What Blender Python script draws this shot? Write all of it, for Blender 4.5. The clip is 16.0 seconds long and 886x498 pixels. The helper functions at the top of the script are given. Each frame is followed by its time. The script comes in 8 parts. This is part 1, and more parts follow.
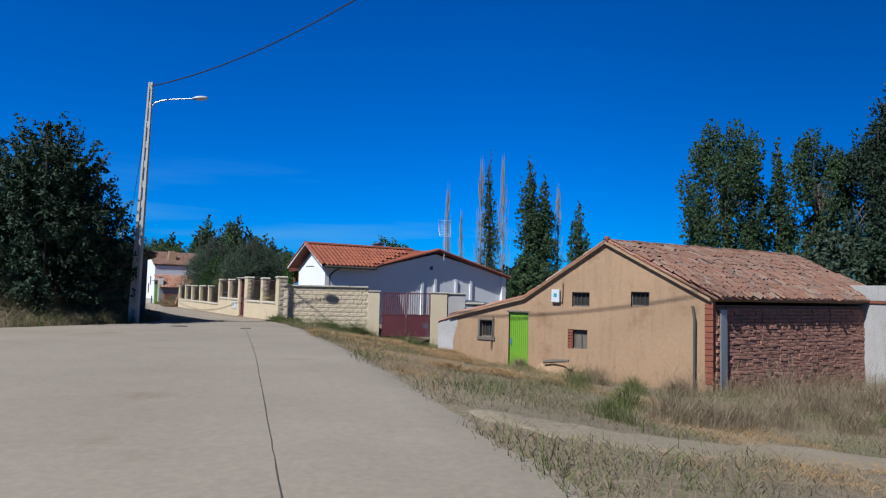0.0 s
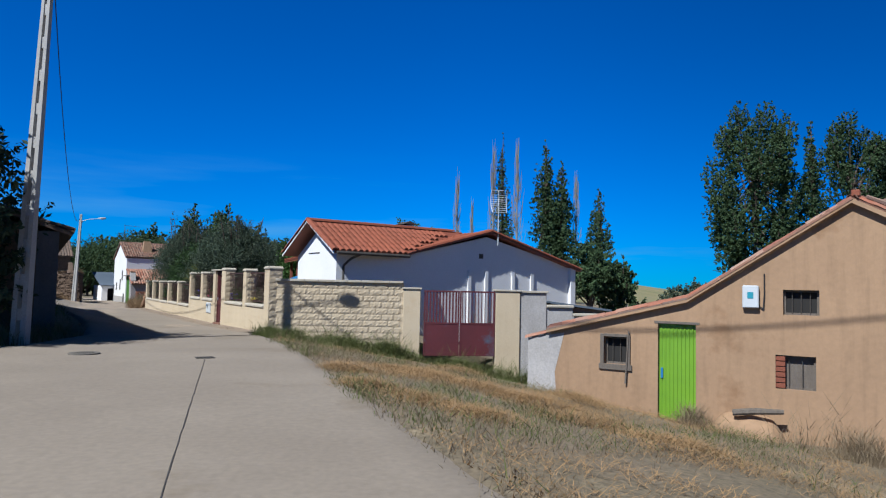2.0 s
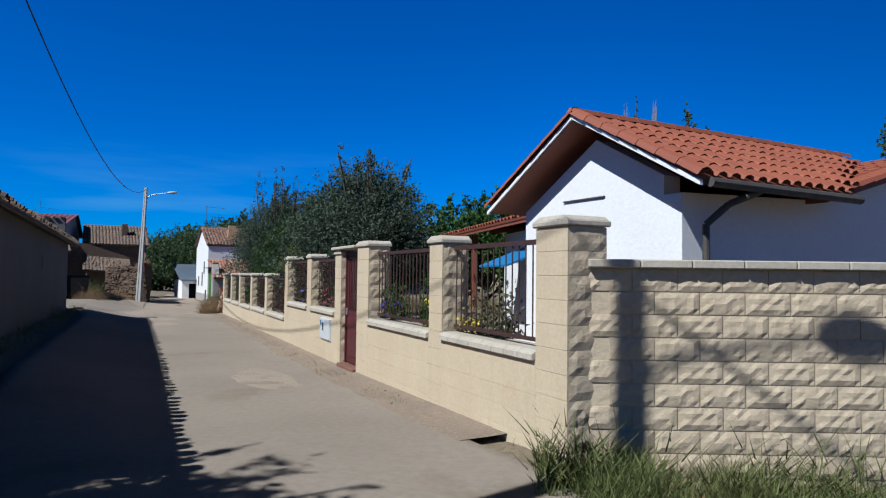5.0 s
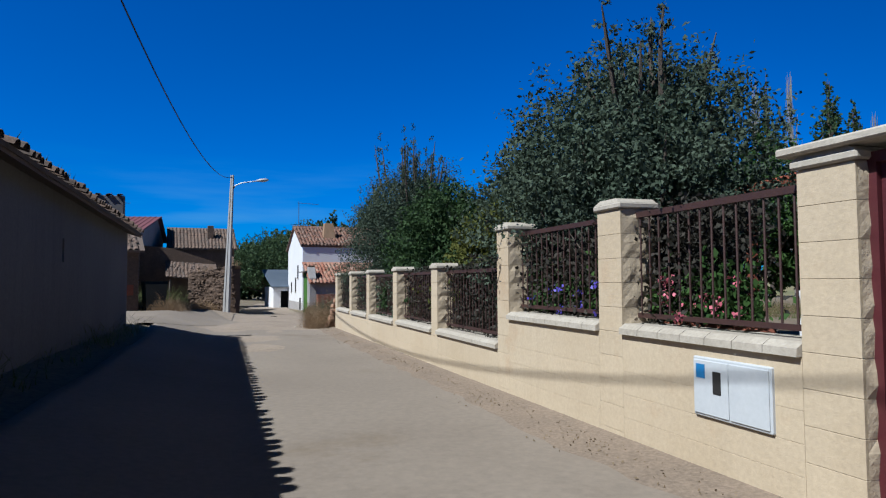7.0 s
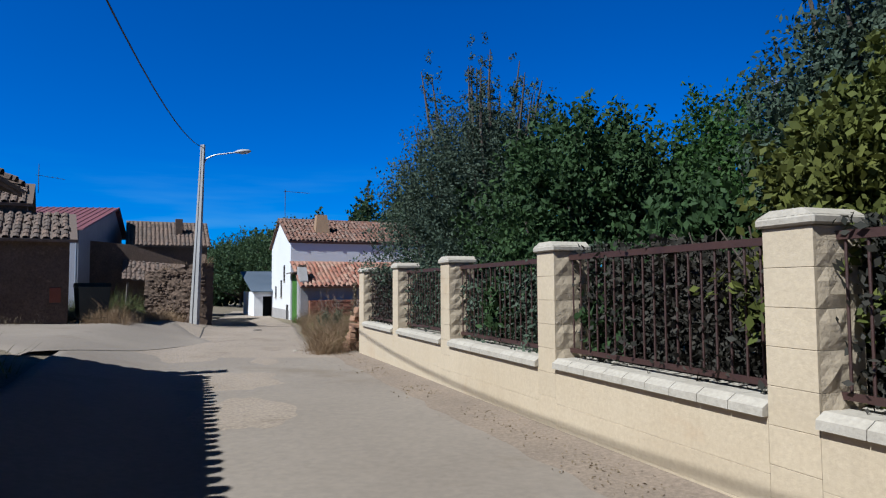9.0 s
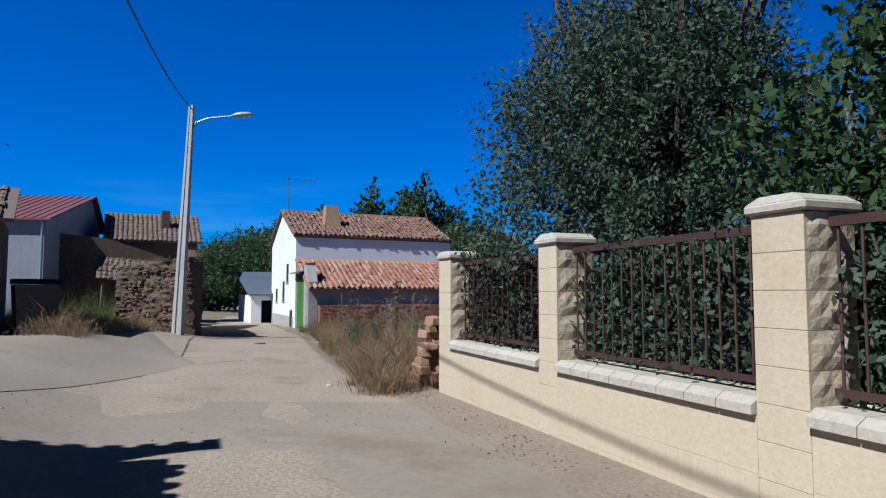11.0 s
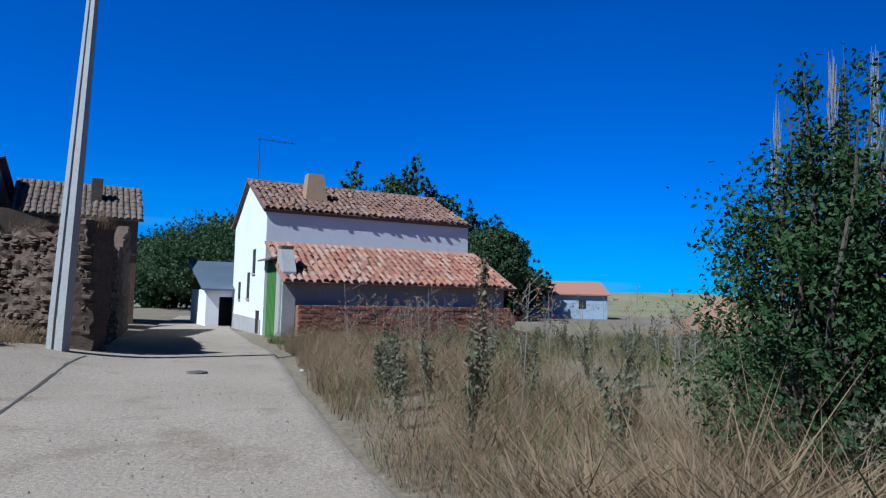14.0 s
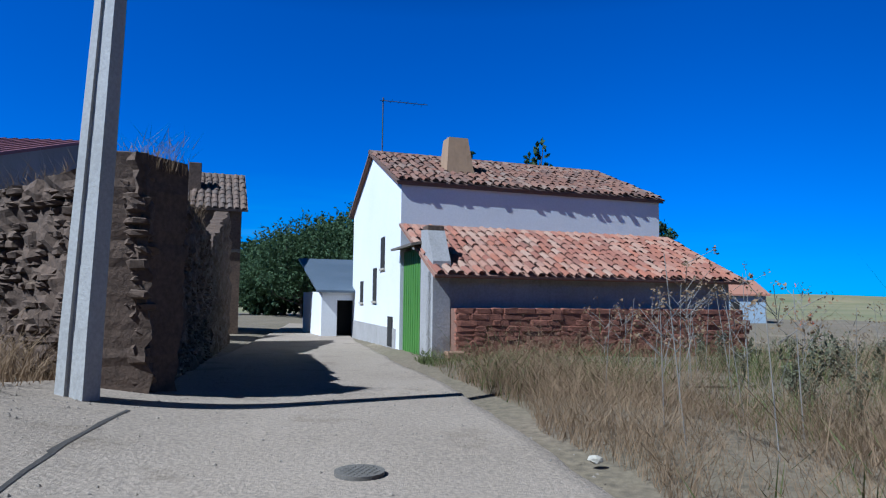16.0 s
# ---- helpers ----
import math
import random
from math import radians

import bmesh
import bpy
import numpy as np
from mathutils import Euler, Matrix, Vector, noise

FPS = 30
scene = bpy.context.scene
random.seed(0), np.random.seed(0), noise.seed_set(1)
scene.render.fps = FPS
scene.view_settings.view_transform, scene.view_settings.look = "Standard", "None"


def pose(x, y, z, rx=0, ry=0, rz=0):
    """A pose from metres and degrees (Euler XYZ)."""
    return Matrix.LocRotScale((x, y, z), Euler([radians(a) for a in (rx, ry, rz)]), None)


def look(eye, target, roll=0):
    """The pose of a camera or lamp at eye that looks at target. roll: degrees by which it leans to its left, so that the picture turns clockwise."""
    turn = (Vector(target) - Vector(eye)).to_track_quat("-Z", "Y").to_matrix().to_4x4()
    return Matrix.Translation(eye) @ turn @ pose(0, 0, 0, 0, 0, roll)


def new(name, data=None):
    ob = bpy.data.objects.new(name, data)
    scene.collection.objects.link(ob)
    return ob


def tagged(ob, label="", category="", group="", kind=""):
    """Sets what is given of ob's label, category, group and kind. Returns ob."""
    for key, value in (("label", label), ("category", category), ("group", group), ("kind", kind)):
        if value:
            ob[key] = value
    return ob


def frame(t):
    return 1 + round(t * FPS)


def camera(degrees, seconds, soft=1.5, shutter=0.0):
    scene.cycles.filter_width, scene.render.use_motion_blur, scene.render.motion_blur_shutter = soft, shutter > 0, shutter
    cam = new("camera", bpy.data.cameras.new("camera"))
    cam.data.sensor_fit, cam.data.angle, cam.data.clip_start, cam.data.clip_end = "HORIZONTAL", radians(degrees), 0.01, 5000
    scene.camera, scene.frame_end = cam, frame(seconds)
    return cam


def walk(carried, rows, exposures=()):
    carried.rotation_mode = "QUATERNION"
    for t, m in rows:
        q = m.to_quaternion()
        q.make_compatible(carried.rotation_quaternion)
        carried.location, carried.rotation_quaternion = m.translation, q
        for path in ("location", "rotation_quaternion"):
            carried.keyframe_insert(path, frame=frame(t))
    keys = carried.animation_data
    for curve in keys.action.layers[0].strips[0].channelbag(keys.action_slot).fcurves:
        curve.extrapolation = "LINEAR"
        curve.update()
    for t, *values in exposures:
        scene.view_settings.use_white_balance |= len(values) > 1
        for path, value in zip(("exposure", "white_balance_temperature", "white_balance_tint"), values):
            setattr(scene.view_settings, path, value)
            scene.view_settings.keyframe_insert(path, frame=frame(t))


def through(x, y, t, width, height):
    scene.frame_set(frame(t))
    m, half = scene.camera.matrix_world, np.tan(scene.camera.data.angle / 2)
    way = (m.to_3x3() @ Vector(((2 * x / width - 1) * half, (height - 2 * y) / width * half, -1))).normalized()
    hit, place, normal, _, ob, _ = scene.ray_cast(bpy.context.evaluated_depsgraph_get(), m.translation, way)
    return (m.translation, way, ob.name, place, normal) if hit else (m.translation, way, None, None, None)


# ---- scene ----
EXPOSURE = 0.63
# Camera: seconds, x, y, z, yaw to the left, pitch up, roll
PATH = [
    (0.0, 0.000, -0.000, 1.400, 0.01, 3.54, 1.32),
    (0.5, -0.682, 2.684, 1.403, -0.41, 3.27, 1.83),
    (1.0, -1.275, 5.366, 1.402, -0.60, 3.15, 1.72),
    (1.5, -1.827, 7.977, 1.399, -0.62, 3.27, 1.52),
    (2.0, -2.467, 10.465, 1.353, -0.46, 3.21, 1.21),
    (2.5, -2.995, 12.900, 1.320, 0.36, 3.29, 0.91),
    (3.0, -4.008, 15.207, 1.357, 0.73, 3.16, 1.39),
    (5.5, -9.236, 27.587, 1.271, 9.12, 2.30, -0.11),
    (6.0, -10.450, 29.475, 1.193, 11.40, 2.45, -0.85),
    (6.5, -11.672, 31.300, 1.129, 13.24, 2.21, -0.67),
    (7.0, -12.820, 33.095, 1.012, 13.51, 2.82, -0.36),
    (7.5, -13.865, 34.901, 0.983, 12.84, 2.96, -0.45),
    (8.0, -14.863, 36.655, 0.973, 12.11, 3.17, -0.66),
    (8.5, -15.814, 38.352, 0.953, 11.73, 3.10, -0.40),
    (9.0, -16.729, 39.922, 0.899, 11.62, 3.29, -0.37),
    (9.5, -17.649, 41.332, 0.885, 11.49, 3.41, -0.09),
    (10.0, -18.388, 42.678, 0.827, 11.67, 3.71, -0.11),
    (12.5, -21.189, 48.071, 0.750, 8.88, 3.86, 0.90),
    (13.0, -21.753, 49.404, 0.713, 8.26, 3.99, 1.24),
    (13.5, -22.307, 50.801, 0.707, 8.34, 3.83, 1.41),
    (14.0, -22.861, 52.262, 0.638, 8.54, 4.07, 1.42),
    (14.5, -23.680, 53.653, 0.540, 8.69, 4.26, 1.41),
    (15.0, -24.353, 55.167, 0.511, 10.51, 4.63, 1.22),
    (15.5, -25.212, 56.588, 0.476, 13.03, 4.21, 0.97),
    (16.0, -26.289, 57.840, 0.439, 16.90, 4.35, 0.66),
]


def view(x, y, z, yaw, pitch, roll):
    a, b = radians(yaw), radians(pitch)
    ahead = Vector((-math.sin(a) * math.cos(b), math.cos(a) * math.cos(b), math.sin(b)))
    return look((x, y, z), Vector((x, y, z)) + ahead, roll)


cam = camera(68.0, 16.0, soft=1.2)
walk(cam, [(t, view(*row)) for t, *row in PATH], [(0.0, EXPOSURE, 6020, 10), (3.0, EXPOSURE, 5980, 10), (5.5, EXPOSURE - 0.17, 5920, 10), (6.2, EXPOSURE - 0.24, 5900, 10), (7.0, EXPOSURE - 0.1, 5880, 10), (8.0, EXPOSURE - 0.05, 5860, 10), (10.0, EXPOSURE, 5800, 10), (12.5, EXPOSURE, 5640, 9), (14.0, EXPOSURE, 5250, 8), (16.0, EXPOSURE, 5150, 8)])

# ---- light ----
SUN_FROM = Vector((-0.643, -0.766, 0)).normalized()
SUN_ELEVATION = radians(48)
sun_data = bpy.data.lights.new("sun", "SUN")
sun_data.energy, sun_data.angle, sun_data.color = 5.0, radians(0.5), (0.97, 0.96, 0.91)
sun = new("sun", sun_data)
sun_at = SUN_FROM * math.cos(SUN_ELEVATION) + Vector((0, 0, math.sin(SUN_ELEVATION)))
sun.matrix_world = look(sun_at * 100, (0, 0, 0))

world = bpy.data.worlds.new("clear_sky")
scene.world = world
world.use_nodes = True
wn, wl = world.node_tree.nodes, world.node_tree.links
sky = wn.new("ShaderNodeTexSky")
sky.sky_type, sky.sun_disc = "NISHITA", False
sky.sun_elevation, sky.sun_rotation = SUN_ELEVATION, math.atan2(SUN_FROM.x, SUN_FROM.y)
sky.altitude, sky.air_density, sky.dust_density, sky.ozone_density = 900, 1.0, 0.0, 3.0
tint = wn.new("ShaderNodeMix")
tint.data_type, tint.blend_type = "RGBA", "MULTIPLY"
tint.inputs[0].default_value = 1.0
tint.inputs[7].default_value = (0.02, 0.545, 1.30, 1)
wl.new(sky.outputs[0], tint.inputs[6])
# thin streaks of high cloud low over the horizon
geo = wn.new("ShaderNodeTexCoord")
stretch = wn.new("ShaderNodeMapping")
stretch.inputs["Scale"].default_value = (1.6, 1.6, 16.0)
stretch.inputs["Rotation"].default_value = (0.05, 0.03, 0.4)
wisps = wn.new("ShaderNodeTexNoise")
wisps.inputs["Scale"].default_value, wisps.inputs["Detail"].default_value, wisps.inputs["Roughness"].default_value = 1.7, 5.0, 0.5
ramp = wn.new("ShaderNodeMapRange")
ramp.inputs[1].default_value, ramp.inputs[2].default_value, ramp.inputs[3].default_value, ramp.inputs[4].default_value = 0.50, 0.74, 0.0, 0.6
split = wn.new("ShaderNodeSeparateXYZ")
low = wn.new("ShaderNodeMapRange")
low.inputs[1].default_value, low.inputs[2].default_value, low.inputs[3].default_value, low.inputs[4].default_value = 0.04, 0.2, 1.0, 0.0
both = wn.new("ShaderNodeMath")
both.operation = "MULTIPLY"
cloud = wn.new("ShaderNodeMix")
cloud.data_type = "RGBA"
cloud.inputs[7].default_value = (1.6, 4.6, 8.0, 1)
wl.new(geo.outputs["Generated"], stretch.inputs[0])
wl.new(stretch.outputs[0], wisps.inputs["Vector"])
wl.new(wisps.outputs[0], ramp.inputs[0])
wl.new(geo.outputs["Generated"], split.inputs[0])
wl.new(split.outputs[2], low.inputs[0])
wl.new(ramp.outputs[0], both.inputs[0])
wl.new(low.outputs[0], both.inputs[1])
wl.new(both.outputs[0], cloud.inputs[0])
wl.new(tint.outputs[2], cloud.inputs[6])
# the clear sky deepens towards the zenith
deep = wn.new("ShaderNodeMapRange")
deep.inputs[1].default_value, deep.inputs[2].default_value, deep.inputs[3].default_value, deep.inputs[4].default_value = 0.40, 0.66, 1.0, 0.05
wl.new(split.outputs[2], deep.inputs[0])
zenith = wn.new("ShaderNodeMix")
zenith.data_type, zenith.blend_type = "RGBA", "MULTIPLY"
zenith.inputs[0].default_value = 1.0
wl.new(cloud.outputs[2], zenith.inputs[6])
wl.new(deep.outputs[0], zenith.inputs[7])
# and away from the sun
away = wn.new("ShaderNodeMapRange")
away.interpolation_type = "SMOOTHSTEP"
away.inputs[1].default_value, away.inputs[2].default_value, away.inputs[3].default_value, away.inputs[4].default_value = 0.0, 0.62, 1.0, 0.72
wl.new(split.outputs[0], away.inputs[0])
deeper = wn.new("ShaderNodeMix")
deeper.data_type, deeper.blend_type = "RGBA", "MULTIPLY"
deeper.inputs[0].default_value = 1.0
wl.new(zenith.outputs[2], deeper.inputs[6])
wl.new(away.outputs[0], deeper.inputs[7])
back = wn["Background"]
back.inputs[1].default_value = 0.056
wl.new(deeper.outputs[2], back.inputs[0])

# ---- materials ----
DULL = 0.668


def material(name, base, rough=0.8, second=None, scale=3.0, mix=0.5, fine=0.25, fine_scale=60.0, bump=0.3, bump_scale=40.0,
             metal=0.0, spot=None, spot_scale=1.0, spot_at=0.62, random_mix=0.0, island=False, stretch=(1, 1, 1), streak=0.0, palette=None):
    """A worn surface: base and second colour in blotches, fine grain, spots of a third colour, relief."""
    m = bpy.data.materials.new(name)
    m.use_nodes = True
    n, l = m.node_tree.nodes, m.node_tree.links
    # dust and age dull every new colour a little
    base = tuple(c * DULL for c in base)
    second = tuple(c * DULL for c in second) if second else None
    spot = tuple(c * DULL for c in spot) if spot else None
    bsdf = n["Principled BSDF"]
    bsdf.inputs["Roughness"].default_value = rough
    bsdf.inputs["Metallic"].default_value = metal
    co = n.new("ShaderNodeNewGeometry")
    mp = n.new("ShaderNodeMapping")
    mp.inputs["Scale"].default_value = stretch
    l.new(co.outputs["Position"], mp.inputs[0])

    def noise_at(s, detail=4.0, r=0.6, vec=None):
        t = n.new("ShaderNodeTexNoise")
        t.inputs["Scale"].default_value, t.inputs["Detail"].default_value, t.inputs["Roughness"].default_value = s, detail, r
        l.new((vec or mp).outputs[0], t.inputs["Vector"])
        return t

    def ranged(src, a, b, c, d):
        t = n.new("ShaderNodeMapRange")
        for i, v in enumerate((a, b, c, d)):
            t.inputs[i + 1].default_value = v
        l.new(src, t.inputs[0])
        return t.outputs[0]

    def mixed(fac, a, b, kind="MIX"):
        t = n.new("ShaderNodeMix")
        t.data_type, t.blend_type = "RGBA", kind
        for sock, v in ((t.inputs[0], fac), (t.inputs[6], a), (t.inputs[7], b)):
            if isinstance(v, (int, float)):
                sock.default_value = v
            elif isinstance(v, tuple):
                sock.default_value = (*v, 1)
            else:
                l.new(v, sock)
        return t.outputs[2]

    second = second or tuple(c * 0.75 for c in base)
    col = mixed(ranged(noise_at(scale).outputs[0], 0.5 - mix * 0.3, 0.5 + mix * 0.3, 0, 1), base, second)
    if spot:
        col = mixed(ranged(noise_at(spot_scale, 6, 0.65).outputs[0], spot_at, spot_at + 0.1, 0, 1), col, spot)
    if streak:
        sm = n.new("ShaderNodeMapping")
        sm.inputs["Scale"].default_value = (3.0, 3.0, 0.25)
        l.new(co.outputs["Position"], sm.inputs[0])
        col = mixed(ranged(noise_at(2.0, 5, 0.6, sm).outputs[0], 0.5, 0.75, 0, streak), col, tuple(c * 0.5 for c in base))
    if random_mix or palette:
        rnd = n.new("ShaderNodeObjectInfo").outputs["Random"]
        if island:
            both_r = n.new("ShaderNodeMath")
            both_r.operation = "ADD"
            l.new(rnd, both_r.inputs[0])
            l.new(co.outputs["Random Per Island"], both_r.inputs[1])
            wrap = n.new("ShaderNodeMath")
            wrap.operation = "FRACT"
            l.new(both_r.outputs[0], wrap.inputs[0])
            rnd = wrap.outputs[0]
    if palette:
        ramp_n = n.new("ShaderNodeValToRGB")
        el = ramp_n.color_ramp.elements
        while len(el) < len(palette):
            el.new(0.5)
        for i, c in enumerate(palette):
            el[i].position = i / (len(palette) - 1)
            el[i].color = (*[v * DULL for v in c], 1)
        l.new(rnd, ramp_n.inputs[0])
        col = mixed(0.68, col, ramp_n.outputs[0])
    if random_mix:
        col = mixed(random_mix, col, mixed(ranged(rnd, 0, 1, 0, 1), tuple(c * 0.55 for c in base), tuple(min(1, c * 1.45) for c in second)))
    if fine:
        col = mixed(1.0, col, mixed(ranged(noise_at(fine_scale, 3).outputs[0], 0.3, 0.7, 0, 1), (1 - fine,) * 3, (1 + fine * 0.6,) * 3), "MULTIPLY")
    l.new(col, bsdf.inputs["Base Color"])
    if bump:
        b = n.new("ShaderNodeBump")
        b.inputs["Strength"].default_value = bump
        b.inputs["Distance"].default_value = 0.02
        l.new(noise_at(bump_scale, 6, 0.65).outputs[0], b.inputs["Height"])
        l.new(b.outputs[0], bsdf.inputs["Normal"])
    return m


def leaf_material(name, base, second, through=0.25):
    m = material(name, base, 0.75, second, scale=0.9, mix=0.6, fine=0.2, fine_scale=9, bump=0, random_mix=0.38, island=True)
    n, l = m.node_tree.nodes, m.node_tree.links
    bsdf = n["Principled BSDF"]
    bsdf.inputs["Specular IOR Level"].default_value = 0.22
    t = n.new("ShaderNodeBsdfTranslucent")
    l.new(bsdf.inputs["Base Color"].links[0].from_socket, t.inputs[0])
    mx = n.new("ShaderNodeMixShader")
    mx.inputs[0].default_value = through
    l.new(bsdf.outputs[0], mx.inputs[1])
    l.new(t.outputs[0], mx.inputs[2])
    l.new(mx.outputs[0], n["Material Output"].inputs[0])
    return m


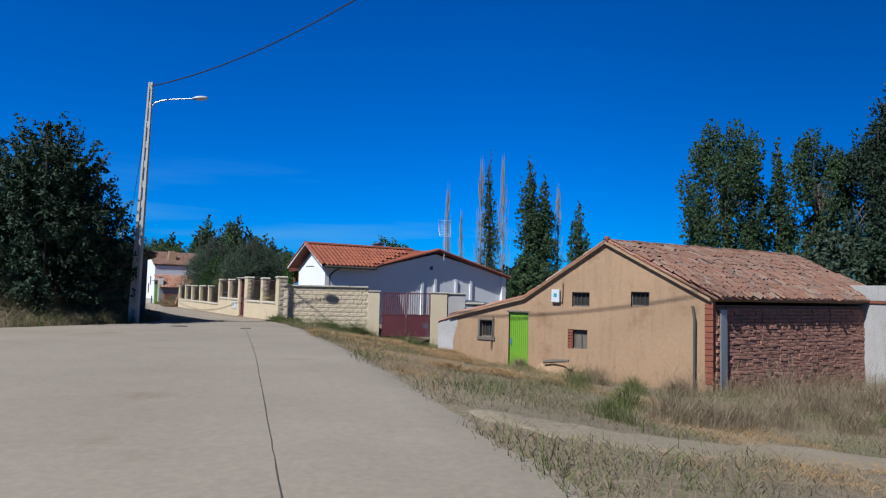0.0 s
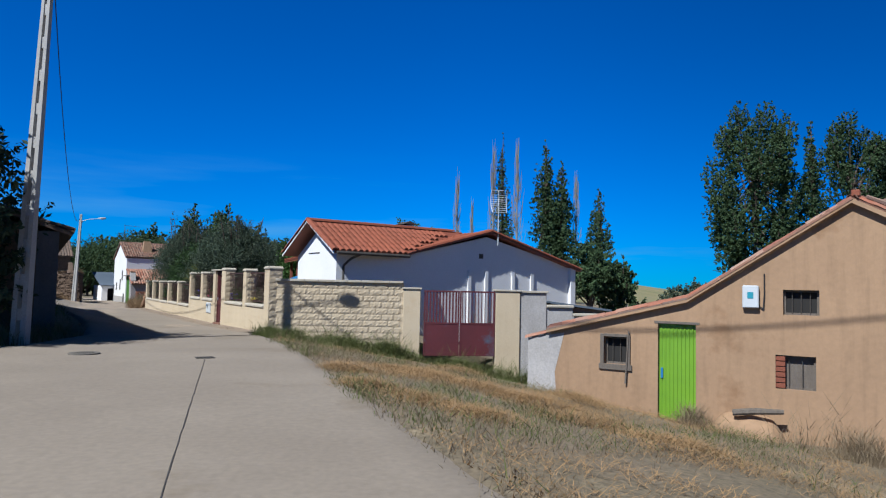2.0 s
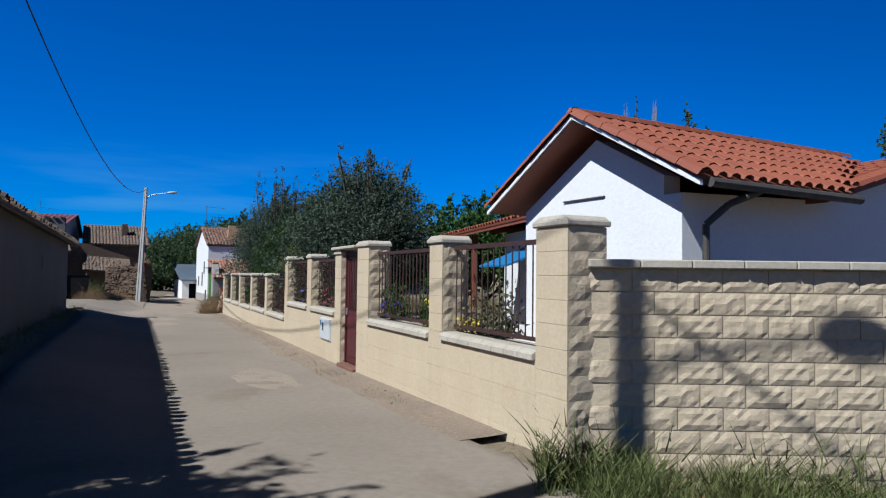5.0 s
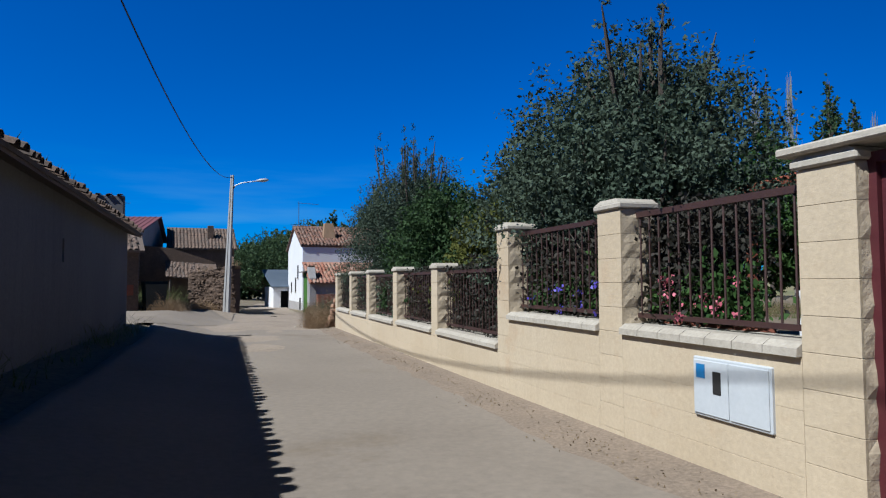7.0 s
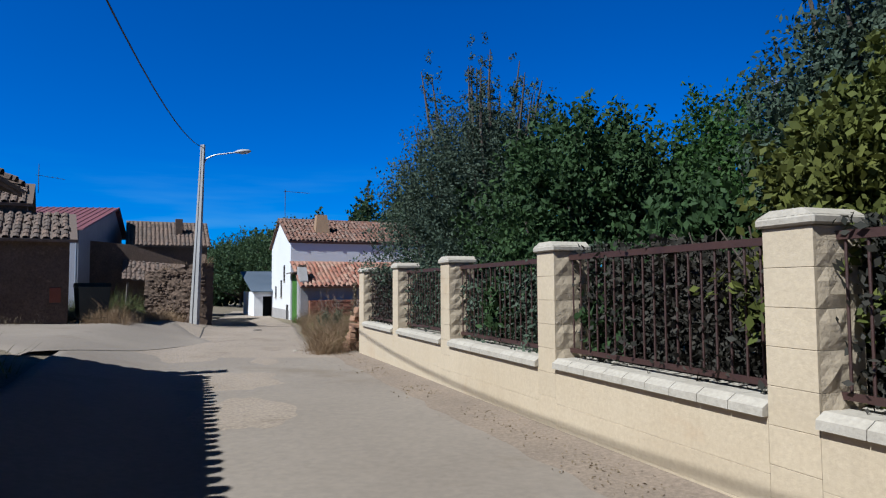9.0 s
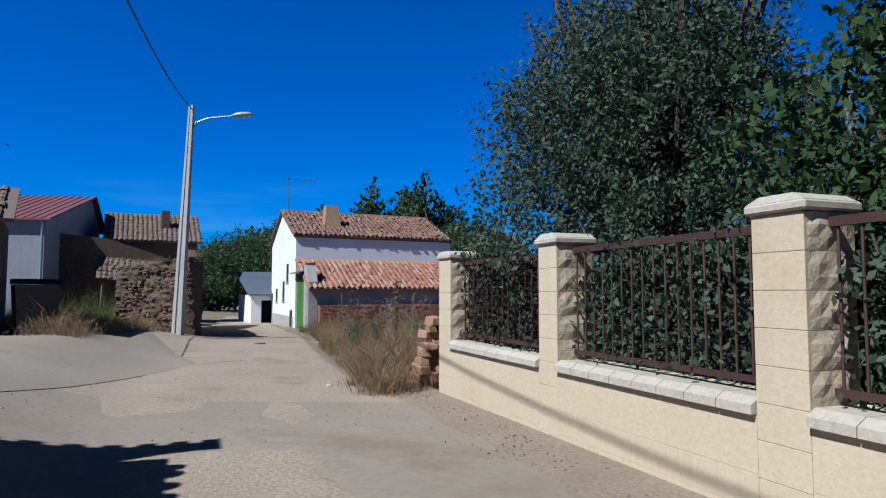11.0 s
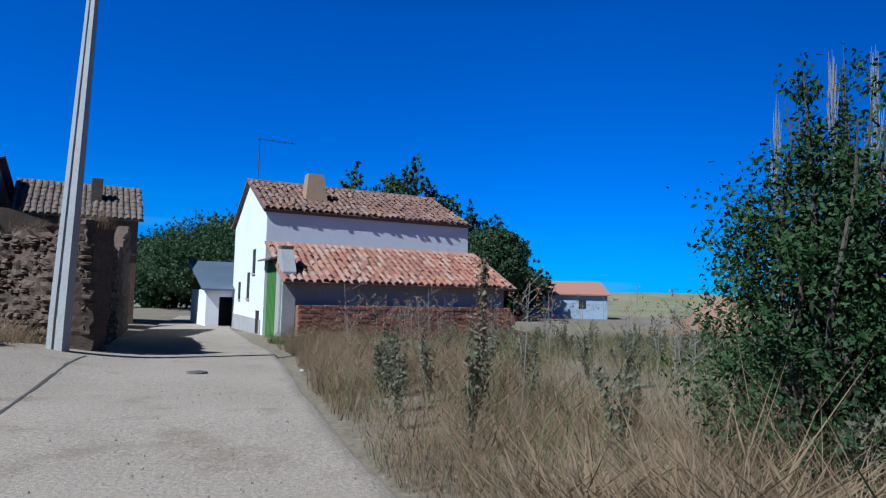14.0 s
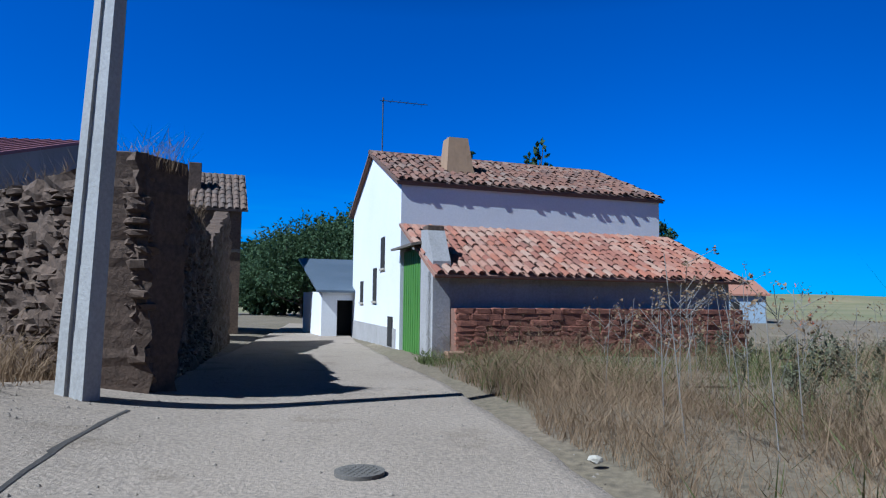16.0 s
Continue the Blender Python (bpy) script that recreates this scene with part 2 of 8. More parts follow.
M = {
    "concrete": material("concrete", (0.34, 0.287, 0.228), 0.9, (0.26, 0.215, 0.168), 0.35, 0.9, 0.12, 14, 0.15, 55, spot=(0.25, 0.20, 0.145), spot_scale=0.45, spot_at=0.58),
    "gravelly": material("gravelly_concrete", (0.43, 0.35, 0.27), 0.95, (0.35, 0.28, 0.21), 0.5, 0.8, 0.32, 30, 0.7, 30, spot=(0.30, 0.235, 0.17), spot_scale=1.1, spot_at=0.56),
    "soil": material("dry_soil", (0.26, 0.20, 0.135), 0.95, (0.18, 0.15, 0.09), 0.6, 0.9, 0.4, 12, 0.8, 10, spot=(0.35, 0.28, 0.18), spot_scale=0.3, spot_at=0.55),
    "field": material("far_field", (0.36, 0.29, 0.14), 0.95, (0.17, 0.19, 0.07), 0.008, 0.6, 0.2, 0.4, 0.2, 1, spot=(0.25, 0.22, 0.10), spot_scale=0.02),
    "ochre": material("ochre_render", (0.46, 0.295, 0.172), 0.92, (0.35, 0.222, 0.13), 0.35, 0.9, 0.08, 10, 0.15, 7, spot=(0.31, 0.18, 0.095), spot_scale=0.6, spot_at=0.58, streak=0.4),
    "cream": material("cream_blockwork_paint", (0.68, 0.565, 0.40), 0.85, (0.61, 0.49, 0.33), 0.9, 0.8, 0.08, 30, 0.25, 24, spot=(0.60, 0.45, 0.29), spot_scale=0.6, spot_at=0.58, random_mix=0.06, streak=0.12),
    # white limewash with the blue of open shade put into its colour
    "shadewall": material("blue_shaded_limewash", (0.44, 0.55, 0.66), 0.9, (0.36, 0.46, 0.56), 1.2, 0.8, 0.1, 20, 0.3, 20),
    "creamstone": material("split_face_block", (0.62, 0.51, 0.36), 0.92, (0.56, 0.455, 0.315), 1.5, 0.8, 0.12, 20, 0.6, 14, random_mix=0.07),
    "capstone": material("cast_cap_stone", (0.58, 0.53, 0.44), 0.85, (0.46, 0.41, 0.33), 2.0, 0.8, 0.15, 30, 0.25, 30),
    "white": material("whitewash", (0.97, 0.97, 0.97), 0.85, (0.89, 0.90, 0.91), 0.5, 0.7, 0.06, 20, 0.25, 18, spot=(0.76, 0.76, 0.75), spot_scale=0.7, spot_at=0.66),
    "greywash": material("weathered_whitewash", (0.52, 0.50, 0.49), 0.9, (0.38, 0.36, 0.34), 0.9, 0.8, 0.15, 20, 0.4, 16, spot=(0.26, 0.23, 0.20), spot_scale=1.2, streak=0.3),
    "adobe": material("adobe_mud", (0.45, 0.22, 0.16), 0.95, (0.35, 0.168, 0.12), 0.6, 0.9, 0.3, 20, 0.9, 14, random_mix=0.25),
    "adobe_grey": material("weathered_mud_stone", (0.176, 0.116, 0.080), 0.95, (0.104, 0.068, 0.046), 1.9, 0.9, 0.35, 16, 1.0, 11, spot=(0.264, 0.184, 0.120), spot_scale=3.2, random_mix=0.12),
    "redstone": material("red_sandstone", (0.36, 0.14, 0.085), 0.95, (0.27, 0.105, 0.065), 1.5, 0.9, 0.25, 22, 0.8, 16, random_mix=0.3),
    "mortar": material("mud_mortar", (0.30, 0.155, 0.105), 0.95, (0.23, 0.12, 0.08), 2.0, 0.8, 0.3, 30, 0.8, 20),
    "stepbrick": material("worn_brick_step", (0.25, 0.115, 0.075), 0.9, (0.19, 0.09, 0.06), 3, 0.8, 0.25, 40, 0.5, 40),
    "brick": material("red_brick", (0.32, 0.095, 0.05), 0.9, (0.24, 0.072, 0.04), 3, 0.8, 0.2, 40, 0.5, 40, random_mix=0.3),
    "tile_old": material("old_clay_tile", (0.288, 0.137, 0.086), 0.9, (0.115, 0.072, 0.058), 2.2, 0.9, 0.2, 25, 0.4, 25, spot=(0.238, 0.202, 0.151), spot_scale=1.6, island=True, palette=[(0.216, 0.094, 0.061), (0.331, 0.173, 0.115), (0.122, 0.072, 0.058), (0.346, 0.259, 0.202), (0.259, 0.108, 0.065), (0.173, 0.101, 0.079)]),
    "tile_old_red": material("reddish_clay_tile", (0.396, 0.142, 0.077), 0.85, (0.284, 0.146, 0.095), 1.0, 0.9, 0.15, 25, 0.3, 25, spot=(0.447, 0.310, 0.224), spot_scale=1.4, island=True, palette=[(0.430, 0.129, 0.069), (0.499, 0.292, 0.206), (0.310, 0.103, 0.069), (0.516, 0.378, 0.284), (0.396, 0.146, 0.086), (0.241, 0.103, 0.077)]),
    "tile_new": material("red_roof_tile", (0.36, 0.097, 0.047), 0.75, (0.28, 0.075, 0.038), 0.8, 0.8, 0.1, 30, 0.2, 25, random_mix=0.25, island=True),
    "tile_dark": material("lichened_dark_tile", (0.19, 0.135, 0.105), 0.95, (0.12, 0.09, 0.075), 1.2, 0.9, 0.25, 25, 0.4, 25, spot=(0.25, 0.20, 0.14), spot_scale=1.7, island=True, palette=[(0.19, 0.13, 0.10), (0.27, 0.18, 0.13), (0.11, 0.085, 0.07), (0.22, 0.17, 0.14)]),
    "soffit": material("red_fascia", (0.30, 0.085, 0.045), 0.7, (0.25, 0.07, 0.04), 1.0, 0.6, 0.1, 30, 0.15, 20),
    "maroon": material("maroon_painted_metal", (0.11, 0.019, 0.024), 0.5, (0.085, 0.016, 0.02), 1.5, 0.8, 0.1, 30, 0.1, 30, spot=(0.20, 0.06, 0.045), spot_scale=2.2, spot_at=0.66),
    "gatepaint": material("faded_maroon_gate_paint", (0.125, 0.020, 0.026), 0.55, (0.095, 0.018, 0.023), 1.5, 0.8, 0.1, 30, 0.12, 30, spot=(0.085, 0.10, 0.15), spot_scale=1.1, spot_at=0.57),
    "rustbar": material("dark_painted_bar", (0.045, 0.018, 0.016), 0.6, (0.07, 0.03, 0.022), 6, 0.8, 0.1, 60, 0.15, 60),
    "green": material("bright_green_metal", (0.20, 0.42, 0.018), 0.5, (0.16, 0.35, 0.018), 1.2, 0.7, 0.08, 30, 0.1, 30),
    "greendark": material("garage_green_paint", (0.10, 0.27, 0.045), 0.55, (0.085, 0.235, 0.04), 1.2, 0.7, 0.08, 30, 0.1, 30),
    "postconcrete": material("pole_concrete", (0.53, 0.52, 0.50), 0.85, (0.44, 0.43, 0.41), 1.4, 0.8, 0.15, 30, 0.3, 30),
    "galv": material("galvanised_steel", (0.46, 0.48, 0.50), 0.45, (0.38, 0.40, 0.42), 2.5, 0.8, 0.1, 20, 0.1, 20, metal=0.6),
    "lampgrey": material("lamp_casing", (0.50, 0.51, 0.52), 0.45, (0.44, 0.45, 0.46), 2.0, 0.6, 0.05, 30, 0.05, 30),
    "wire": material("black_cable", (0.012, 0.012, 0.014), 0.6, (0.018, 0.018, 0.02), 2, 0.5, 0.05, 30, 0),
    "wood": material("grey_old_wood", (0.20, 0.17, 0.14), 0.9, (0.13, 0.105, 0.085), 2.0, 0.9, 0.3, 30, 0.5, 30, stretch=(6, 6, 1)),
    "bark": material("tree_bark", (0.13, 0.10, 0.075), 0.95, (0.085, 0.066, 0.05), 3, 0.9, 0.3, 30, 0.8, 20, stretch=(3, 3, 1)),
    "greybark": material("bare_grey_twigs", (0.34, 0.315, 0.28), 0.95, (0.25, 0.23, 0.20), 3, 0.9, 0.2, 30, 0.4, 20),
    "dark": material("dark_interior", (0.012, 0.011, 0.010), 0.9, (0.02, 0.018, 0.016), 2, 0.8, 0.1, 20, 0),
    "plasticwhite": material("white_meter_plastic", (0.68, 0.72, 0.74), 0.45, (0.60, 0.64, 0.67), 2, 0.6, 0.04, 30, 0.05, 30),
    "blue": material("blue_sign_paint", (0.02, 0.22, 0.52), 0.5, (0.02, 0.19, 0.46), 3, 0.6, 0.04, 30, 0),
    "teal": material("teal_mark", (0.02, 0.30, 0.40), 0.5, (0.02, 0.26, 0.36), 3, 0.6, 0.04, 30, 0),
    "slate": material("blue_grey_sheet_roof", (0.13, 0.165, 0.21), 0.55, (0.10, 0.135, 0.175), 1.0, 0.7, 0.08, 30, 0.1, 30),
    "redsheet": material("dull_red_sheet_roof", (0.24, 0.085, 0.10), 0.6, (0.19, 0.07, 0.085), 0.8, 0.7, 0.1, 30, 0.1, 30),
    "barnwash": material("barn_grey_wash", (0.18, 0.18, 0.19), 0.92, (0.135, 0.135, 0.145), 0.5, 0.8, 0.12, 18, 0.4, 14, spot=(0.20, 0.185, 0.17), spot_scale=0.7, streak=0.4),
    "darkwash": material("dark_weathered_render", (0.16, 0.145, 0.14), 0.92, (0.115, 0.10, 0.10), 0.7, 0.8, 0.15, 18, 0.4, 14, streak=0.3),
    "storewash": material("blue_grey_render", (0.36, 0.37, 0.42), 0.92, (0.29, 0.30, 0.34), 0.7, 0.8, 0.1, 18, 0.3, 14, streak=0.3),
    "binplastic": material("green_black_bin_plastic", (0.018, 0.028, 0.022), 0.5, (0.025, 0.035, 0.03), 2, 0.6, 0.05, 30, 0.05, 30),
    "iron": material("cast_iron", (0.06, 0.055, 0.05), 0.7, (0.10, 0.085, 0.07), 8, 0.8, 0.2, 60, 0.3, 60),
    "covermetal": material("dusty_cast_iron", (0.20, 0.18, 0.155), 0.85, (0.14, 0.125, 0.105), 5, 0.9, 0.3, 40, 0.5, 40),
    "pebble": material("road_pebbles", (0.42, 0.37, 0.31), 0.95, (0.22, 0.18, 0.14), 3, 0.9, 0.2, 60, 0, random_mix=0.6, island=True),
    "pink": material("pink_petals", (0.62, 0.10, 0.16), 0.6, (0.70, 0.20, 0.26), 4, 0.8, 0.1, 30, 0, random_mix=0.4, island=True),
    "yellow": material("yellow_petals", (0.70, 0.58, 0.04), 0.6, (0.62, 0.46, 0.03), 4, 0.8, 0.1, 30, 0),
    "violet": material("blue_violet_petals", (0.07, 0.05, 0.48), 0.6, (0.11, 0.07, 0.55), 4, 0.8, 0.1, 30, 0),
    "poppy": material("red_orange_petals", (0.65, 0.05, 0.02), 0.6, (0.62, 0.12, 0.03), 4, 0.8, 0.1, 30, 0),
    "rock": material("tan_limestone", (0.46, 0.27, 0.165), 0.95, (0.35, 0.195, 0.115), 2.0, 0.9, 0.25, 20, 0.9, 9, random_mix=0.4),
    "leaf_olive": leaf_material("grey_green_leaves", (0.056, 0.096, 0.06), (0.105, 0.14, 0.095)),
    "leaf_dark": leaf_material("dark_bush_leaves", (0.024, 0.05, 0.026), (0.045, 0.075, 0.042), 0.15),
    "leaf_green": leaf_material("bright_green_leaves", (0.045, 0.115, 0.026), (0.075, 0.15, 0.036), 0.3),
    "leaf_fig": leaf_material("broad_dark_leaves", (0.034, 0.078, 0.026), (0.062, 0.115, 0.036), 0.25),
    "leaf_yellow": leaf_material("yellow_green_leaves", (0.11, 0.14, 0.03), (0.17, 0.18, 0.04), 0.3),
    "leaf_poplar": leaf_material("poplar_leaves", (0.055, 0.105, 0.045), (0.085, 0.14, 0.06), 0.28),
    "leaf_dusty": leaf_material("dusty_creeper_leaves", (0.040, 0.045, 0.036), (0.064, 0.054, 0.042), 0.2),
    "straw": leaf_material("dry_straw_blades", (0.45, 0.315, 0.185), (0.27, 0.18, 0.105), 0.3),
    "straw_dull": leaf_material("dusty_dry_grass", (0.40, 0.315, 0.21), (0.25, 0.19, 0.12), 0.3),
    "straw_orange": leaf_material("cut_hay", (0.60, 0.39, 0.20), (0.42, 0.275, 0.14), 0.35),
    "track": material("pale_dirt", (0.33, 0.27, 0.19), 0.95, (0.27, 0.215, 0.145), 0.9, 0.9, 0.3, 14, 0.5, 14),
    "walldust": material("brown_dust", (0.335, 0.258, 0.188), 0.95, (0.25, 0.195, 0.145), 1.4, 0.9, 0.3, 30, 0.6, 22),
    "redearth": material("red_earth", (0.36, 0.20, 0.12), 0.95, (0.28, 0.15, 0.09), 0.9, 0.9, 0.3, 10, 0.8, 6),
    "leaf_weed": leaf_material("grey_green_weed_leaves", (0.15, 0.17, 0.10), (0.24, 0.22, 0.14), 0.3),
    "grass": leaf_material("green_weed_blades", (0.11, 0.15, 0.045), (0.17, 0.19, 0.065), 0.3),
}

# ---- building helpers ----
def part(name, bm, mat, parent=None, label="", smooth=False):
    """Links a bmesh as one mesh object under a thing or a part."""
    me = bpy.data.meshes.new(name)
    bm.to_mesh(me)
    bm.free()
    return part_mesh(name, me, mat, parent, label, smooth)


def part_mesh(name, me, mat, parent=None, label="", smooth=False):
    if mat and not me.materials:
        me.materials.append(M[mat])
    if smooth:
        me.shade_smooth()
    ob = new(name, me)
    if parent:
        ob.parent = parent
    if label:
        ob["label"] = label
    return ob


def thing(name, at, label, category, group="", kind="", angle=0.0):
    """An empty at the base of a thing; its parts are built in its own axes."""
    ob = new(name)
    ob.empty_display_size = 0.1
    ob.matrix_world = Matrix.Translation(at) @ Matrix.Rotation(angle, 4, "Z")
    return tagged(ob, label, category, group, kind)


def box(bm, lo, hi, bevel=0.0, m=None):
    lo, hi = Vector(lo), Vector(hi)
    r = bmesh.ops.create_cube(bm, size=1.0, matrix=(m or Matrix()) @ Matrix.Translation((lo + hi) / 2) @ Matrix.Diagonal((*(hi - lo), 1)))
    if bevel:
        edges = list({e for v in r["verts"] for e in v.link_edges})
        bmesh.ops.bevel(bm, geom=edges, offset=bevel, segments=1, affect="EDGES")
    return r["verts"]


def prism(outline, depth_vec, bm=None):
    """A closed outline of 3D points, drawn out along a vector."""
    bm = bm or bmesh.new()
    a = [bm.verts.new(p) for p in outline]
    b = [bm.verts.new(Vector(p) + Vector(depth_vec)) for p in outline]
    n = len(a)
    bm.faces.new(a)
    bm.faces.new(list(reversed(b)))
    for i in range(n):
        bm.faces.new((a[i], b[i], b[(i + 1) % n], a[(i + 1) % n]))
    bmesh.ops.recalc_face_normals(bm, faces=bm.faces)
    return bm


def rod(bm, a, b, r0, r1=None, sides=8):
    a, b = Vector(a), Vector(b)
    r1 = r0 if r1 is None else r1
    m = Matrix.Translation((a + b) / 2) @ (b - a).to_track_quat("Z", "Y").to_matrix().to_4x4()
    return bmesh.ops.create_cone(bm, cap_ends=True, segments=sides, radius1=r0, radius2=r1, depth=(b - a).length, matrix=m)["verts"]


def tube(bm, pts, radii, sides=7):
    for i in range(len(pts) - 1):
        rod(bm, pts[i], pts[i + 1], radii[i], radii[i + 1], sides)
    return bm


def sweep(bm, pts, r, sides=6):
    """One unbroken round cable through the points."""
    prev = None
    for i, p in enumerate(pts):
        d = (Vector(pts[min(i + 1, len(pts) - 1)]) - Vector(pts[max(i - 1, 0)])).normalized()
        u = d.orthogonal().normalized() if prev is None else (u - d * u.dot(d)).normalized()
        w = d.cross(u)
        ring = [bm.verts.new(Vector(p) + (u * math.cos(a) + w * math.sin(a)) * r) for a in (2 * math.pi * k / sides for k in range(sides))]
        if prev:
            for k in range(sides):
                bm.faces.new((prev[k], prev[(k + 1) % sides], ring[(k + 1) % sides], ring[k]))
        prev = ring
    return bm


def mesh_from(name, verts, faces):
    me = bpy.data.meshes.new(name)
    me.from_pydata(verts, [], faces)
    me.update()
    return me


def fast_mesh(name, verts, size):
    """Separate faces of `size` corners each, from an array of corners."""
    verts = np.asarray(verts, np.float32).reshape(-1, 3)
    n = len(verts) // size
    me = bpy.data.meshes.new(name)
    me.vertices.add(len(verts))
    me.vertices.foreach_set("co", verts.ravel())
    me.loops.add(len(verts))
    me.loops.foreach_set("vertex_index", np.arange(len(verts), dtype=np.int32))
    me.polygons.add(n)
    me.polygons.foreach_set("loop_start", np.arange(0, len(verts), size, dtype=np.int32))
    me.update(calc_edges=True)
    return me


def wall_with_holes(width, profile, thick, holes):
    """A wall in its own axes (x along, z up, y into the wall); profile gives the top at x, holes are (x0, z0, x1, z1)."""
    xs = sorted({0.0, width, *[x for h in holes for x in (h[0], h[2])], *[p[0] for p in profile]})

    def top(x):
        for (x0, z0), (x1, z1) in zip(profile, profile[1:]):
            if x0 <= x <= x1 + 1e-6:
                return z0 + (z1 - z0) * (x - x0) / max(1e-6, x1 - x0)
        return profile[-1][1]

    base = -0.6
    bm = bmesh.new()
    for a, b in zip(xs, xs[1:]):
        if b - a < 1e-4:
            continue
        cuts = sorted((h[1], h[3]) for h in holes if h[0] < (a + b) / 2 < h[2])
        z = base
        for z0, z1 in [*cuts, (None, None)]:
            ends = (top(a), top(b)) if z0 is None else (z0, z0)
            prism([(a, 0, z), (b, 0, z), (b, 0, ends[1]), (a, 0, ends[0])], (0, thick, 0), bm)
            z = z1
    bmesh.ops.remove_doubles(bm, verts=bm.verts, dist=0.0005)
    return bm


def barrel_tile_mesh(name, length, width, height, taper=0.85, sides=4):
    """One half-round clay tile, its mouth at the origin, lying up the y axis."""
    vs, fs = [], []
    for end, k in ((0.0, 1.0), (1.0, taper)):
        for i in range(sides + 1):
            a = math.pi * i / sides
            vs.append((-math.cos(a) * width / 2 * k, end * length, math.sin(a) * height * k - 0.01 * (1 - end)))
        for i in range(sides + 1):
            a = math.pi * i / sides
            vs.append((-math.cos(a) * (width / 2 * k - 0.015), end * length, max(0, math.sin(a) * height * k - 0.018)))
    n = sides + 1
    for i in range(sides):
        fs.append((i, i + 1, 2 * n + i + 1, 2 * n + i))
        fs.append((i + 1, i, n + i, n + i + 1))
    return mesh_from(name, vs, fs)


def tile_field(roof, origin, along, up, pitch, row, mat, near=300, jitter=0.012, width=None, height=0.075, trim=None, wave=0.0):
    """Rows of half-round tiles over a slope: `along` is the eave, `up` the slope. The first `near` are parts, the rest one mesh."""
    origin, along, up = Vector(origin), Vector(along), Vector(up)
    ex, ey = along.normalized(), up.normalized()
    ez = ex.cross(ey)
    nu, nv = int(along.length / pitch), int(up.length / row)
    width = width or pitch * 0.78
    me = barrel_tile_mesh("roof_tile", row * 1.18, width, height)
    me.materials.append(M[mat])
    co = np.array([v.co[:] for v in me.vertices])
    fs = np.array([f.vertices[:] for f in me.polygons])
    spots = [(i, j) for j in range(nv) for i in range(nu)]
    rng = np.random.default_rng(len(spots))
    rest = []
    count = 0
    for i, j in spots:
        x, y = (i + 0.5) * pitch, j * row
        if trim and not trim(x / along.length, y / up.length):
            continue
        turn = rng.normal(0, jitter * 2.2)
        m = Matrix(((*ex, 0), (*ey, 0), (*ez, 0), (0, 0, 0, 1))).transposed()
        p = origin + ex * (x + rng.normal(0, jitter)) + ey * (y + rng.normal(0, jitter * 1.5)) + ez * (0.012 + wave + abs(rng.normal(0, jitter * 0.7)) + wave * noise.noise((x * 0.45, y * 0.6, pitch * 90)))
        m = Matrix.Translation(p) @ m @ Matrix.Rotation(turn, 4, "Z") @ Matrix.Rotation(-0.05, 4, "X")
        if count < near:
            ob = new("roof_tile", me)
            ob.parent = roof
            ob.matrix_local = m
        else:
            a = np.array(m)
            rest.append((co @ a[:3, :3].T + a[:3, 3])[fs].reshape(-1, 3))
        count += 1
    if rest:
        ob = part_mesh("more_roof_tiles", fast_mesh("more_roof_tiles", np.concatenate(rest), 4), mat, roof)
        ob["kind"] = "stuff"
    if trim:
        return None
    # channel layer beneath the tiles
    bm = bmesh.new()
    prism([origin - ez * 0.05, origin + along - ez * 0.05, origin + along + up - ez * 0.05, origin + up - ez * 0.05], ez * 0.05, bm)
    return part("roof_bed", bm, mat, roof)


def blade_mesh(name, spots, heights, widths, lean, rng):
    """Bent blades of two triangles each, standing at spots."""
    n = len(spots)
    a = rng.uniform(0, 2 * np.pi, n)
    side = np.stack([np.cos(a), np.sin(a), 0 * a], 1) * widths[:, None]
    b = a + rng.uniform(-1.2, 1.2, n) + np.pi / 2
    tip = np.stack([np.cos(b) * heights * lean, np.sin(b) * heights * lean, heights], 1)
    mid = tip * np.array([0.35, 0.35, 0.6])
    tri = np.stack([spots - side, spots + side, spots + mid + side * 0.7, spots - side * 0.7 + mid, spots + mid + side * 0.7, spots + tip], 1)
    return fast_mesh(name, tri[:, [0, 1, 2, 3, 4, 5]].reshape(-1, 3), 3)


def leaves_mesh(name, centres, size, rng, droop=0.0, long=1.7):
    """A rhombic leaf at each centre, turned at random."""
    n = len(centres)
    d = rng.normal(size=(n, 3))
    d[:, 2] -= droop
    d /= np.linalg.norm(d, axis=1)[:, None]
    s = np.cross(d, rng.normal(size=(n, 3)))
    s /= np.linalg.norm(s, axis=1)[:, None] + 1e-9
    k = (size * rng.uniform(0.6, 1.4, n))[:, None]
    up = np.cross(d, s) * k * 0.12
    q = np.stack([centres - d * k * long / 2, centres + s * k / 2 + up, centres + d * k * long / 2, centres - s * k / 2 + up], 1)
    return fast_mesh(name, q.reshape(-1, 3), 4)


